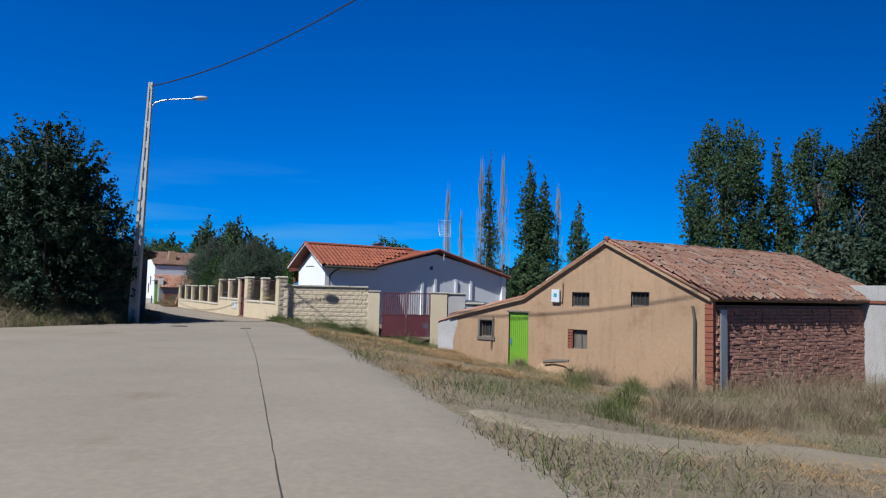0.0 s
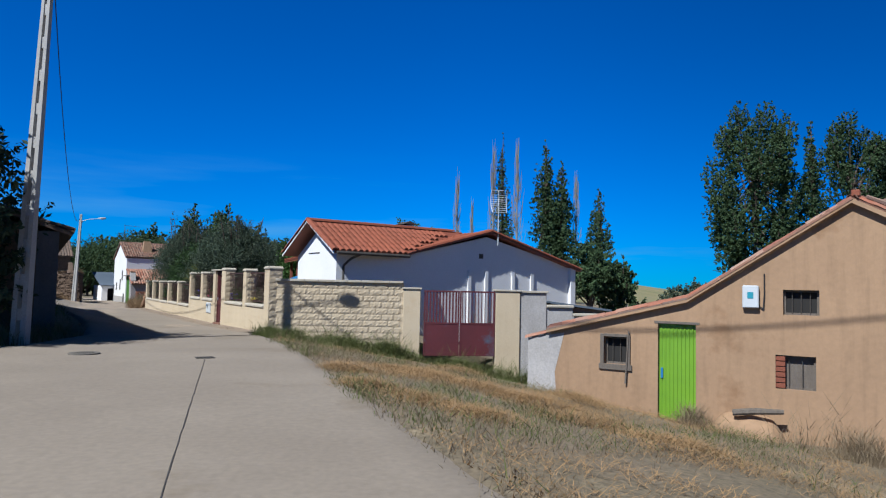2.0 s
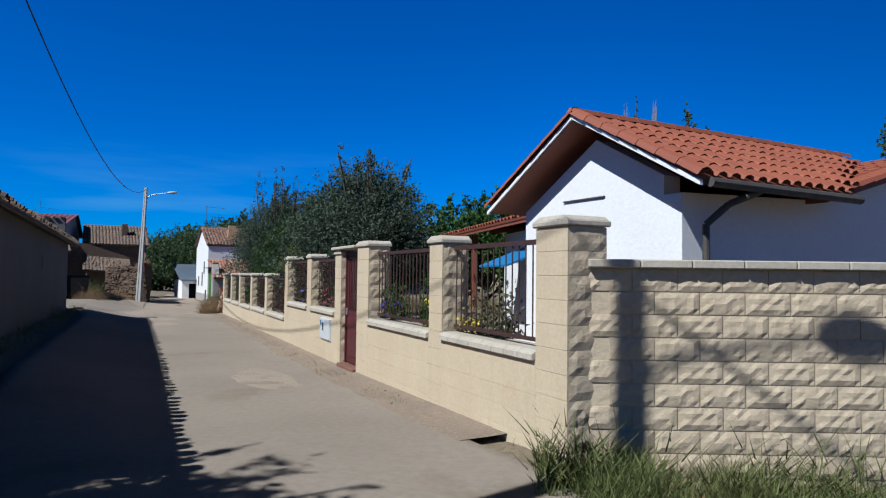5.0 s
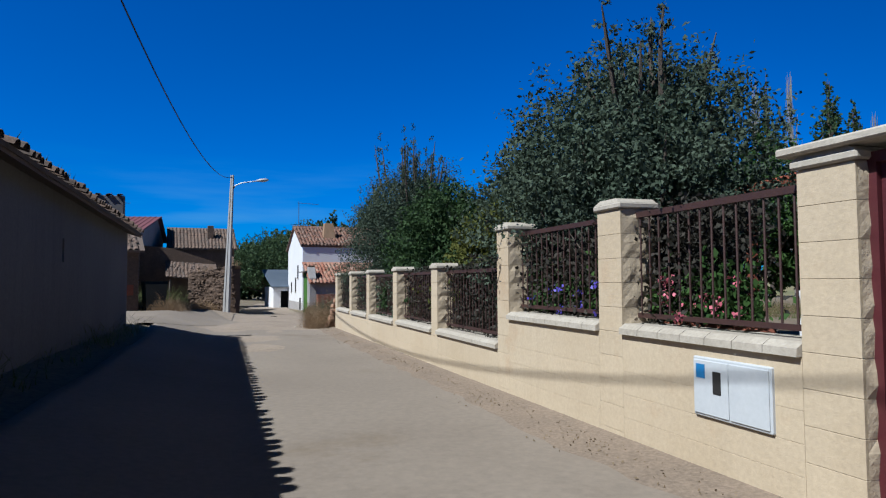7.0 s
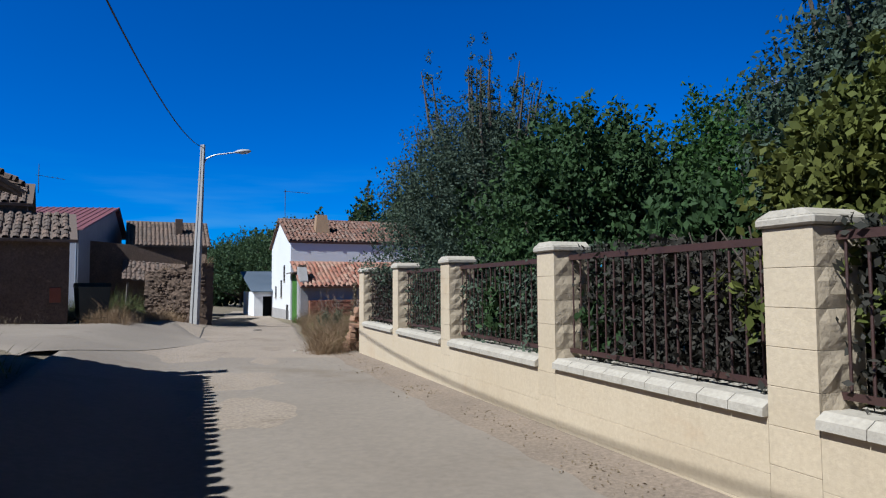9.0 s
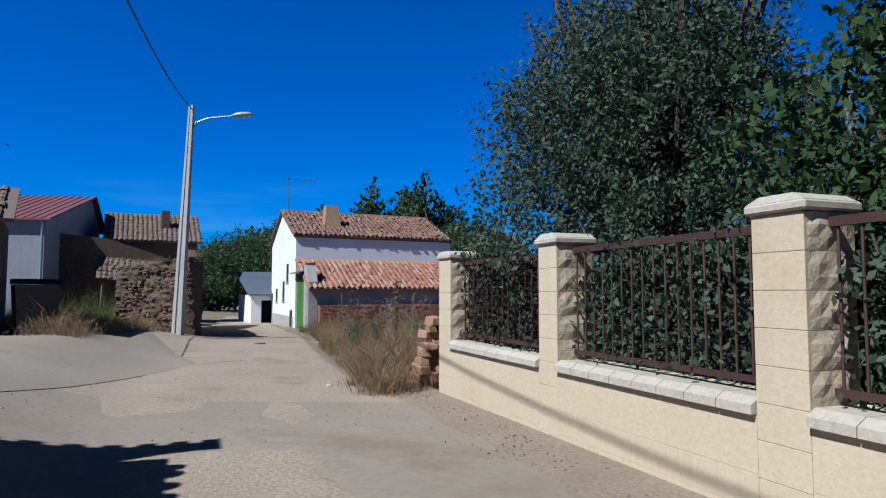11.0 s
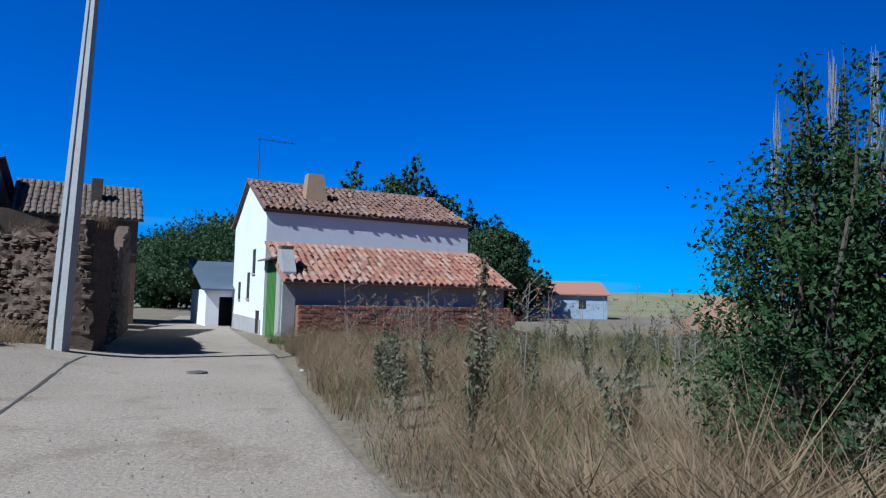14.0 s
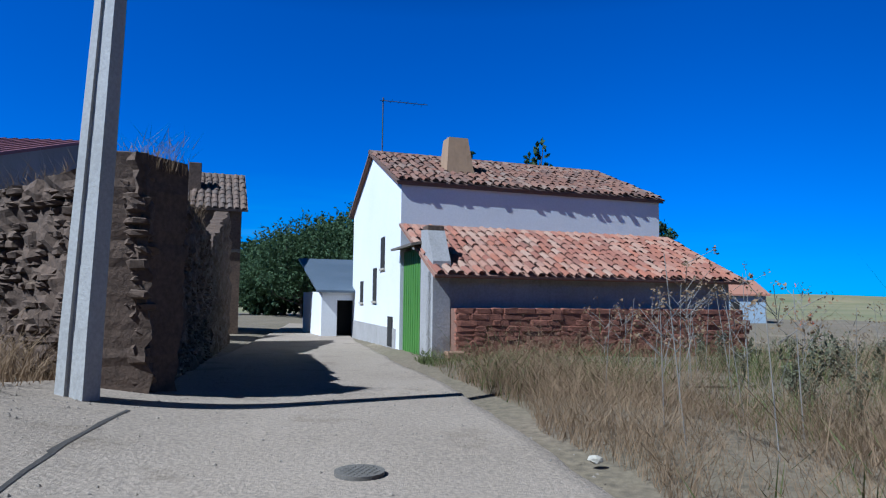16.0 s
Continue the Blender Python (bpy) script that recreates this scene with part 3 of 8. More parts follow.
def crown_points(blobs, count, rng, shell=0.55, per=26):
    """Points in clumps round twigs, spread over ellipsoids (x, y, z, rx, ry, rz)."""
    vol = np.array([b[3] * b[4] * b[5] for b in blobs])
    out = []
    for b, share in zip(blobs, vol ** 0.75 / (vol ** 0.75).sum()):
        twigs = max(3, int(count * share / per))
        d = rng.normal(size=(twigs, 3))
        d /= np.linalg.norm(d, axis=1)[:, None]
        r = rng.uniform(shell ** 3, 1.0, twigs) ** (1 / 3) * rng.normal(1.0, 0.12, twigs)
        root = d * r[:, None] * np.array(b[3:6]) + np.array(b[:3])
        way = d + np.array([0, 0, 0.7]) + rng.normal(0, 0.4, (twigs, 3))
        way /= np.linalg.norm(way, axis=1)[:, None]
        length = rng.uniform(0.15, 0.42, twigs) * min(b[3:6]) ** 0.5
        u = rng.uniform(-0.4, 1.2, (twigs, per))
        p = root[:, None] + way[:, None] * (u * length[:, None])[..., None] + rng.normal(0, 0.055, (twigs, per, 3)) * (0.6 + min(b[3:6]) * 0.5)
        out.append(p.reshape(-1, 3))
    return np.concatenate(out)


def tree(name, at, trunk_h, trunk_r, blobs, count, leaf, mat, label, category="tree", seed=1, bark="bark", group="", long=1.7, shell=0.55, droop=0.0, per=26):
    """A tapered trunk with limbs to each blob, and a crown of single leaves."""
    rng = np.random.default_rng(seed)
    th = thing(name, at, label, category, group)
    bm = bmesh.new()
    top = Vector((rng.normal(0, 0.1), rng.normal(0, 0.1), trunk_h))
    tube(bm, [Vector((0, 0, -0.3)), top * 0.5 + Vector((rng.normal(0, 0.08), 0, 0)), top], [trunk_r, trunk_r * 0.8, trunk_r * 0.6])
    for b in blobs:
        c = Vector(b[:3])
        start = top * rng.uniform(0.6, 1.0)
        mid = (start + c) / 2 + Vector(rng.normal(0, 0.12, 3))
        tube(bm, [start, mid, c, c + Vector((c.x * 0.15, c.y * 0.15, b[5] * 0.7))], [trunk_r * 0.45, trunk_r * 0.3, trunk_r * 0.2, trunk_r * 0.06], 5)
    part("trunk", bm, bark, th)
    pts = crown_points(blobs, count, rng, shell, per)
    part_mesh("crown", leaves_mesh("crown", pts, leaf, rng, droop, long), mat, th)
    return th

# ---- ground ----
# paired edges of the roadway, from behind the first view to past the last house
EDGE_L = np.array([(-16, -30), (-16, 3), (-15.5, 10), (-13.9, 19.3), (-11.75, 25), (-12.3, 29), (-17.3, 37), (-23.0, 46.0), (-27.2, 52), (-30.2, 57.5), (-31.5, 61.6), (-33, 66), (-36, 72), (-39, 78), (-46, 92)], float)
EDGE_R = np.array([(6, -30), (0.88, 4.6), (-0.5, 9.4), (-3.4, 18.5), (-5.4, 24.5), (-8.1, 31), (-13.0, 39.0), (-17.7, 46.8), (-21.6, 53.0), (-24.3, 57.6), (-27.0, 63.2), (-28.6, 66.2), (-31.5, 71.4), (-34.4, 76.3), (-42, 91)], float)
FENCE_A, FENCE_D = np.array((-7.73, 31.16)), np.array((-0.524, 0.852))
FENCE_N = np.array((0.852, 0.524))


def smooth(x, a, b):
    t = np.clip((x - a) / (b - a), 0, 1)
    return t * t * (3 - 2 * t)


def edge_x(edge, y):
    return np.interp(y, edge[:, 1], edge[:, 0])


def road_z(y):
    return np.interp(y, [-30, 0, 15, 28, 37, 46, 54, 62, 72, 85, 120], [0.1, 0.05, 0.0, -0.2, -0.4, -0.47, -0.52, -0.62, -0.83, -1.0, -1.3])


def land(x, y):
    """The height of the ground at x, y (arrays)."""
    x, y = np.asarray(x, float), np.asarray(y, float)
    z = road_z(y)
    right = x - edge_x(EDGE_R, y)
    left = edge_x(EDGE_L, y) - x
    before = 1 - smooth(y, 31.0, 33.5)
    fall = -np.clip(right - 0.4, 0, 9.5) * 0.165 - np.clip(right - 9.9, 0, 40) * 0.02
    z = z + fall * before
    # the low gate yard falls away beside the garden
    yard = smooth(y, 30.5, 33) * smooth(x, -5.0, 1.5) * (1 - smooth(y, 40, 60))
    z = z - yard * 1.1
    bank = smooth(left, 0.2, 6.5) * 1.7 * (1 - smooth(y, 30, 36)) * smooth(y, 12, 19)
    z = z + bank
    verge = smooth(left, -2.6, 0.6) * 0.42 * smooth(y, 29, 34) * (1 - smooth(y, 60, 67))
    z = z + verge
    z = z + 0.05 * np.sin(x * 0.9 + 1.3) * np.sin(y * 0.8) * smooth(np.maximum(right, left), 0.2, 2.0)
    # beyond the village the land is level, with low hills on the horizon
    far = np.hypot(x + 15, y - 40)
    z = z * (1 - smooth(far, 110, 220)) - 2.2 * smooth(far, 90, 240)
    # north-east of the village the plain dips towards a wide valley
    bearing = np.arctan2(x + 15, y - 40)
    z = z - 0.028 * np.clip(far - 150, 0, 1100) * smooth(bearing, 0.30, 0.42) * (1 - smooth(bearing, 1.6, 2.2))
    z = z + 34 * smooth(far, 1500, 2600) * (0.55 + 0.45 * np.sin(np.arctan2(x, y) * 9))
    return z


def on_land(x, y):
    return float(land(np.array([x]), np.array([y]))[0])


def axis(a, b, step, reach):
    mid = list(np.arange(a, b, step))
    k, out = step, []
    while sum(out) < reach:
        k *= 1.28
        out.append(k)
    hi = list(mid[-1] + np.cumsum(out))
    lo = list((mid[0] - np.cumsum(out))[::-1])
    return np.array(lo + mid + hi)


gx, gy = axis(-62, 30, 0.55, 3000), axis(-14, 100, 0.55, 3000)
GX, GY = np.meshgrid(gx, gy)
inside = smooth(np.minimum(GX - edge_x(EDGE_L, GY), edge_x(EDGE_R, GY) - GX), -0.7, 0.3) * (GY < 92) * (GY > -30)
GZ = land(GX, GY) - 0.07 * inside
nx, ny = len(gx), len(gy)
idx = np.arange(nx * ny).reshape(ny, nx)
quads = np.stack([idx[:-1, :-1], idx[:-1, 1:], idx[1:, 1:], idx[1:, :-1]], -1).reshape(-1, 4)
ground_me = mesh_from("ground", np.stack([GX, GY, GZ], -1).reshape(-1, 3).tolist(), quads.tolist())
ground_me.materials.append(M["soil"])
ground_me.materials.append(M["field"])
cx, cy = GX[:-1, :-1].ravel(), GY[:-1, :-1].ravel()
ground_me.polygons.foreach_set("material_index", (np.hypot(cx + 15, cy - 40) > 95).astype(np.int32))
ground_me.shade_smooth()
tagged(new("ground", ground_me), "dry earth with straw and sparse weeds beside a village lane", "ground", kind="structure")

# the roadway: pale concrete first, coarser and gravelly towards the end
def roadway(name, y0, y1, mat, label):
    vs, fs = [], []
    steps = int((y1 - y0) / 0.35)
    m = 40
    rng = np.random.default_rng(int(abs(y0) * 7 + 9))
    wob = np.cumsum(rng.normal(0, 0.03, (steps + 1, 2)), 0) * 0.6
    wob -= np.linspace(wob[0], wob[-1], steps + 1)
    s = np.linspace(y0, y1, steps + 1)
    node = (EDGE_L[:, 1] + EDGE_R[:, 1]) / 2
    for k, y in enumerate(s):
        a = np.array([np.interp(y, node, EDGE_L[:, 0]) + wob[k, 0], np.interp(y, node, EDGE_L[:, 1])])
        b = np.array([np.interp(y, node, EDGE_R[:, 0]) + wob[k, 1], np.interp(y, node, EDGE_R[:, 1])])
        u = np.linspace(0, 1, m)
        p = a + (b - a) * u[:, None]
        z = land(p[:, 0], p[:, 1]) + 0.012
        z[0] -= 0.1
        z[-1] -= 0.1
        vs += np.column_stack([p, z]).tolist()
    for k in range(steps):
        for j in range(m - 1):
            q = k * m + j
            fs.append((q, q + 1, q + m + 1, q + m))
    me = mesh_from(name, vs, fs)
    me.shade_smooth()
    return tagged(part_mesh(name, me, mat), label, "road", kind="structure")


def side_street():
    """The side street climbing away between the sheds and the ruined wall."""
    a = np.array([(-25.0, 48.2), (-30.5, 51.0), (-34.2, 54.0), (-31.6, 57.0), (-36.8, 62.8), (-52.0, 63.0)])
    b = np.array([(-26.5, 56.5), (-29.0, 59.5), (-30.5, 61.2), (-31.4, 62.1), (-37.0, 65.8), (-52.0, 66.0)])
    t = np.linspace(0, 5, 90)
    m, vs, fs = 20, [], []
    for u in t:
        p = np.array([np.interp(u, range(6), a[:, i]) for i in (0, 1)])
        q = np.array([np.interp(u, range(6), b[:, i]) for i in (0, 1)])
        for w in np.linspace(0, 1, m):
            r = p + (q - p) * w
            vs.append((r[0], r[1], on_land(r[0], r[1]) + (0.02 if 0 < w < 1 else -0.08)))
    for k in range(len(t) - 1):
        for j in range(m - 1):
            c = k * m + j
            fs.append((c, c + m, c + m + 1, c + 1))
    me = mesh_from("side_road", vs, fs)
    me.shade_smooth()
    tagged(part_mesh("side_road", me, "concrete"), "pale concrete side street between old sheds", "road", kind="structure")


side_street()
roadway("road", -30, 52.0, "concrete", "pale dusty concrete village road with worn patches")
roadway("road_lower", 52.0, 91, "gravelly", "worn gravelly concrete lane beside the farmhouse")

# ---- the garden wall along the lane ----
FENCE_ANGLE = math.atan2(FENCE_D[1], FENCE_D[0])


def bar_panel(wall, s0, s1, z0, z1, side):
    """An iron grille between two pillars: rails and slanting round bars."""
    bm = bmesh.new()
    box(bm, (s0, side - 0.015, z0 + 0.05), (s1, side + 0.015, z0 + 0.09))
    box(bm, (s0, side - 0.02, z1 - 0.05), (s1, side + 0.02, z1))
    panel = part("grille", bm, "rustbar", wall, "dark iron grille with slim upright bars")
    n = int((s1 - s0) / 0.125)
    bar = bmesh.new()
    rod(bar, (0, 0, z0 + 0.06), (0, 0, z1 - 0.02), 0.009, sides=6)
    me = bpy.data.meshes.new("bar")
    bar.to_mesh(me)
    bar.free()
    me.materials.append(M["rustbar"])
    for i in range(n):
        ob = new("bar", me)
        ob.parent = panel
        ob.location = (s0 + (i + 0.5) * (s1 - s0) / n, side, 0)
    return panel


def pillar(wall, s0, s1, z0, z1, thick=0.34, cap=0.032):
    """A pillar of blocks: smooth painted faces to the lane, rough split faces on its sides, and a cap stone."""
    courses = max(3, round((z1 - z0 - 0.09) / 0.215))
    h = (z1 - z0 - 0.09) / courses
    first = None
    rng = random.Random(int(s0 * 100))
    core = bmesh.new()
    box(core, (s0 + 0.015, 0.003, z0), (s1 - 0.015, thick - 0.01, z1 - 0.08))
    first = part("pillar", core, "cream", wall, "painted block pillar with rough split sides and a flat cap")
    for k in range(courses):
        bm = bmesh.new()
        a, b = z0 + k * h, z0 + (k + 1) * h - 0.0025
        box(bm, (s0, -0.003, a), (s1, thick, b), 0.002)
        part("block", bm, "cream", first)
        for x, d in ((s0, -1), (s1, 1)):
            bm = bmesh.new()
            cols, rows = 5, 3
            g = [[bm.verts.new((x + d * (0.006 + (rng.uniform(0.003, 0.018) if 0 < i < cols and 0 < j < rows else 0)), 0.01 + (thick - 0.02) * i / cols, a + (b - a) * j / rows)) for j in range(rows + 1)] for i in range(cols + 1)]
            for i in range(cols):
                for j in range(rows):
                    bm.faces.new((g[i][j], g[i + 1][j], g[i + 1][j + 1], g[i][j + 1]))
            bmesh.ops.recalc_face_normals(bm, faces=bm.faces)
            part("split_face", bm, "creamstone", first)
    bm = bmesh.new()
    box(bm, (s0 - cap, -cap, z1 - 0.085), (s1 + cap, thick + cap, z1 - 0.03), 0.012)
    prism([(s0 - cap * 0.7, -cap * 0.7, z1 - 0.03), (s1 + cap * 0.7, -cap * 0.7, z1 - 0.03), (s1 - 0.06, -cap * 0.2, z1 + 0.012), (s0 + 0.06, -cap * 0.2, z1 + 0.012)], (0, thick + cap, 0), bm)
    part("cap", bm, "capstone", first, "chamfered cast stone cap")
    return first


def base_run(wall, s0, s1, z0a, z0b, z1):
    """The low painted wall below a grille, in long courses with fine joints, and its sloped sill of cast pieces."""
    bm = bmesh.new()
    box(bm, (s0, 0.02, min(z0a, z0b) - 0.3), (s1, 0.33, z1 - 0.05))
    run = part("base_wall", bm, "cream", wall)
    top, k = z1 - 0.05, 0
    while top > min(z0a, z0b) - 0.25:
        low = top - (0.2 if k else 0.34)
        n = max(1, round((s1 - s0) / (1.35 if k % 2 else 1.9)))
        for i in range(n):
            b = bmesh.new()
            box(b, (s0 + (s1 - s0) * i / n + 0.0006, -0.003, low + 0.0012), (s0 + (s1 - s0) * (i + 1) / n - 0.0006, 0.05, top), 0.002)
            part("block", b, "cream", run)
        top, k = low, k + 1
    n = max(2, round((s1 - s0 - 0.06) / 0.27))
    for i in range(n):
        a, b = s0 + (s1 - s0) * i / n, s0 + (s1 - s0) * (i + 1) / n - 0.006
        bm = bmesh.new()
        prism([(a, -0.045, z1 - 0.062), (a, -0.042, z1 - 0.01), (a, 0.02, z1 + 0.03), (a, 0.36, z1 + 0.03), (a, 0.36, z1 - 0.05)], (b - a, 0, 0), bm)
        part("sill_stone", bm, "capstone", run)


def garden_wall():
    w = thing("garden_wall", (FENCE_A[0], FENCE_A[1], 0), "cream painted block garden wall with iron grilles and stone caps", "wall", kind="structure", angle=FENCE_ANGLE)
    # in the wall's axes x runs up the lane and y to the garden (mirrored so that the lane face is at y = 0)
    w.scale = (1, -1, 1)
    piers = [(0.0, 0.50, 1.85), (2.60, 2.99, 1.80), (5.46, 6.06, 1.86), (7.06, 7.46, 1.765), (9.38, 9.76, 1.74), (11.86, 12.22, 1.74),
             (14.81, 15.15, 1.31), (17.60, 17.93, 1.31), (20.40, 20.74, 1.30), (22.88, 23.2, 1.30), (25.42, 25.82, 1.29)]
    for s0, s1, z in piers:
        g = on_land(FENCE_A[0] + FENCE_D[0] * s0 - 0.3, FENCE_A[1] + FENCE_D[1] * s0) - 0.35
        pillar(w, s0, s1, g, z, 0.42 if s0 == 0 else 0.36)
    sills = [0.60, 0.58, None, 0.60, 0.60, 0.20, 0.20, 0.18, 0.18, 0.18]
    for (a, b), z in zip(zip(piers, piers[1:]), sills):
        g = [on_land(FENCE_A[0] + FENCE_D[0] * s - 0.3, FENCE_A[1] + FENCE_D[1] * s) for s in (a[1], b[0])]
        if z is None:
            continue
        base_run(w, a[1] + 0.002, b[0] - 0.002, g[0], g[1], z)
        bar_panel(w, a[1] - 0.01, b[0] + 0.01, z + 0.03, min(a[2], b[2]) - 0.12, 0.17)
    # the street door
    g = on_land(FENCE_A[0] + FENCE_D[0] * 6.5 - 0.3, FENCE_A[1] + FENCE_D[1] * 6.5)
    x0, x1 = 6.06, 7.06
    step = bmesh.new()
    box(step, (x0, -0.06, g - 0.2), (x1, 0.36, g + 0.10), 0.01)
    part("door_step", step, "stepbrick", w, "worn red brick door step")
    frame_bm = bmesh.new()
    box(frame_bm, (x0 + 0.005, 0.08, g + 0.10), (x0 + 0.06, 0.18, 1.72))
    box(frame_bm, (x1 - 0.06, 0.08, g + 0.10), (x1 - 0.005, 0.18, 1.72))
    box(frame_bm, (x0 + 0.06, 0.08, 1.66), (x1 - 0.06, 0.18, 1.72))
    part("door_frame", frame_bm, "maroon", w)
    leaf = bmesh.new()
    l0, l1 = x0 + 0.065, x1 - 0.065
    box(leaf, (l0, 0.11, g + 0.12), (l1, 0.15, 0.66))
    box(leaf, (l0 + 0.1, 0.095, g + 0.24), (l1 - 0.1, 0.11, 0.54), 0.006)
    box(leaf, (l0, 0.11, 0.66), (l0 + 0.065, 0.15, 1.655))
    box(leaf, (l1 - 0.065, 0.11, 0.66), (l1, 0.15, 1.655))
    box(leaf, (l0 + 0.065, 0.11, 1.60), (l1 - 0.065, 0.15, 1.655))
    door = part("street_door", leaf, "maroon", w, "maroon steel street door with barred upper half")
    for i in range(7):
        bm = bmesh.new()
        x = l0 + 0.12 + i * (l1 - l0 - 0.24) / 6
        rod(bm, (x, 0.13, 0.64), (x, 0.13, 1.62), 0.009, sides=6)
        part("bar", bm, "maroon", door)
    bm = bmesh.new()
    box(bm, (l1 - 0.06, 0.075, 0.58), (l1 - 0.02, 0.11, 0.70), 0.006)
    part("handle", bm, "galv", door, "small steel door handle")
    lintel = bmesh.new()
    box(lintel, (6.115, -0.07, 1.765), (7.56, 0.43, 1.82), 0.012)
    part("lintel", lintel, "capstone", w, "flat stone lintel over the street door")
    # the meter cupboard let into the wall
    cup = bmesh.new()
    box(cup, (7.68, -0.03, 0.02), (8.42, 0.02, 0.45), 0.008)
    cupboard = part("meter_cupboard", cup, "plasticwhite", w, "pale two-door meter cupboard set in the wall")
    for a, b in ((7.695, 8.045), (8.055, 8.405)):
        bm = bmesh.new()
        box(bm, (a, -0.042, 0.04), (b, -0.028, 0.43), 0.006)
        part("cupboard_door", bm, "plasticwhite", cupboard)
    bm = bmesh.new()
    box(bm, (8.28, -0.046, 0.30), (8.37, -0.041, 0.40))
    part("notice", bm, "blue", cupboard, "small blue notice plate")
    bm = bmesh.new()
    box(bm, (8.12, -0.046, 0.20), (8.20, -0.041, 0.36), 0.004)
    part("meter_window", bm, "dark", cupboard)
    return w


garden_wall()


def gate_wall():
    """The rough block wall and the maroon double gate beside the garden corner."""
    a, b = Vector((-7.55, 31.25, 0)), Vector((-2.94, 31.72, 0))
    d = b - a
    w = thing("yard_wall", a, "rough split-face block wall with a flat coping", "wall", kind="structure", angle=math.atan2(d.y, d.x))
    length = d.length - 0.6
    core = bmesh.new()
    box(core, (0, 0.03, -1.2), (length, 0.26, 1.40))
    body = part("wall_core", core, "creamstone", w)
    rng = random.Random(4)
    me_list = []
    for k in range(5):
        bm = bmesh.new()
        cols, rows = 7, 4
        g = [[bm.verts.new((0.385 * i / cols, -(0.0 if i in (0, cols) or j in (0, rows) else rng.uniform(0.004, 0.02)), 0.19 * j / rows)) for j in range(rows + 1)] for i in range(cols + 1)]
        for i in range(cols):
            for j in range(rows):
                bm.faces.new((g[i][j], g[i + 1][j], g[i + 1][j + 1], g[i][j + 1]))
        back_r = [bm.verts.new((x, 0.04, z)) for x, z in ((0, 0), (0.385, 0), (0.385, 0.19), (0, 0.19))]
        edge = [[g[i][0] for i in range(cols + 1)], [g[cols][j] for j in range(rows + 1)], [g[i][rows] for i in range(cols, -1, -1)], [g[0][j] for j in range(rows, -1, -1)]]
        for e, (p, q) in zip(edge, ((0, 1), (1, 2), (2, 3), (3, 0))):
            bm.faces.new([*e, back_r[q], back_r[p]])
        bmesh.ops.recalc_face_normals(bm, faces=bm.faces)
        me = bpy.data.meshes.new("split_block")
        bm.to_mesh(me)
        bm.free()
        me.materials.append(M["creamstone"])
        me_list.append(me)
    for row in range(9):
        z = 1.40 - 0.2 * (row + 1)
        x = -0.2 if row % 2 else 0.0
        while x < length - 0.05:
            if x >= -0.01 and x + 0.385 < length + 0.2:
                ob = new("split_block", rng.choice(me_list))
                ob.parent = body
                ob.location = (x, 0.02, z)
            x += 0.395
    bm = bmesh.new()
    for i in range(9):
        box(bm, (length * i / 9, -0.07, 1.40), (length * (i + 1) / 9 - 0.008, 0.32, 1.475), 0.01)
    part("coping", bm, "capstone", w, "flat cast coping")
    # gate pillars, gate and the plain pier beyond
    for s0, s1, top in ((length, length + 0.55, 1.28), (7.05, 7.85, 1.27)):
        bm = bmesh.new()
        box(bm, (s0, -0.06, -2.2), (s1, 0.36, top - 0.06), 0.01)
        p = part("gate_pillar", bm, "cream", w, "smooth cream gate pillar")
        bm = bmesh.new()
        box(bm, (s0 - 0.04, -0.1, top - 0.06), (s1 + 0.04, 0.40, top), 0.01)
        part("cap", bm, "capstone", p)
    bm = bmesh.new()
    box(bm, (7.85, 0.0, -2.2), (8.75, 0.3, 1.18), 0.008)
    p = part("white_pier", bm, "greywash", w, "whitewashed block pier")
    bm = bmesh.new()
    box(bm, (7.83, -0.06, 1.18), (8.8, 0.36, 1.25), 0.01)
    part("cap", bm, "capstone", p)
    for s0, s1, top in ((8.75, 9.66, 0.80), (9.66, 11.3, 0.53)):
        bm = bmesh.new()
        box(bm, (s0, 0.05, -2.4), (s1, 0.3, top - 0.1), 0.01)
        p = part("low_wall", bm, "greywash", w, "low peeling whitewashed yard wall")
        bm = bmesh.new()
        box(bm, (s0 + 0.003, -0.03, top - 0.1), (s1 + 0.03, 0.38, top), 0.025)
        part("cap", bm, "capstone", p, "rounded cast cap")
    s = thing("low_shed", a, "low dark-roofed shed behind the yard wall", "shed", angle=math.atan2(d.y, d.x))
    bm = bmesh.new()
    prism([(8.9, 0.75, -2.2), (8.9, 0.75, 0.84), (11.0, 0.75, 0.60), (11.0, 0.75, -2.2)], (0, 1.6, 0), bm)
    part("wall", bm, "ochre", s)
    bm = bmesh.new()
    prism([(8.75, 0.6, 0.87), (8.75, 0.6, 0.94), (11.2, 0.6, 0.66), (11.2, 0.6, 0.59)], (0, 1.9, 0), bm)
    part("roof", bm, "slate", s, "dark sheet roof")
    return w


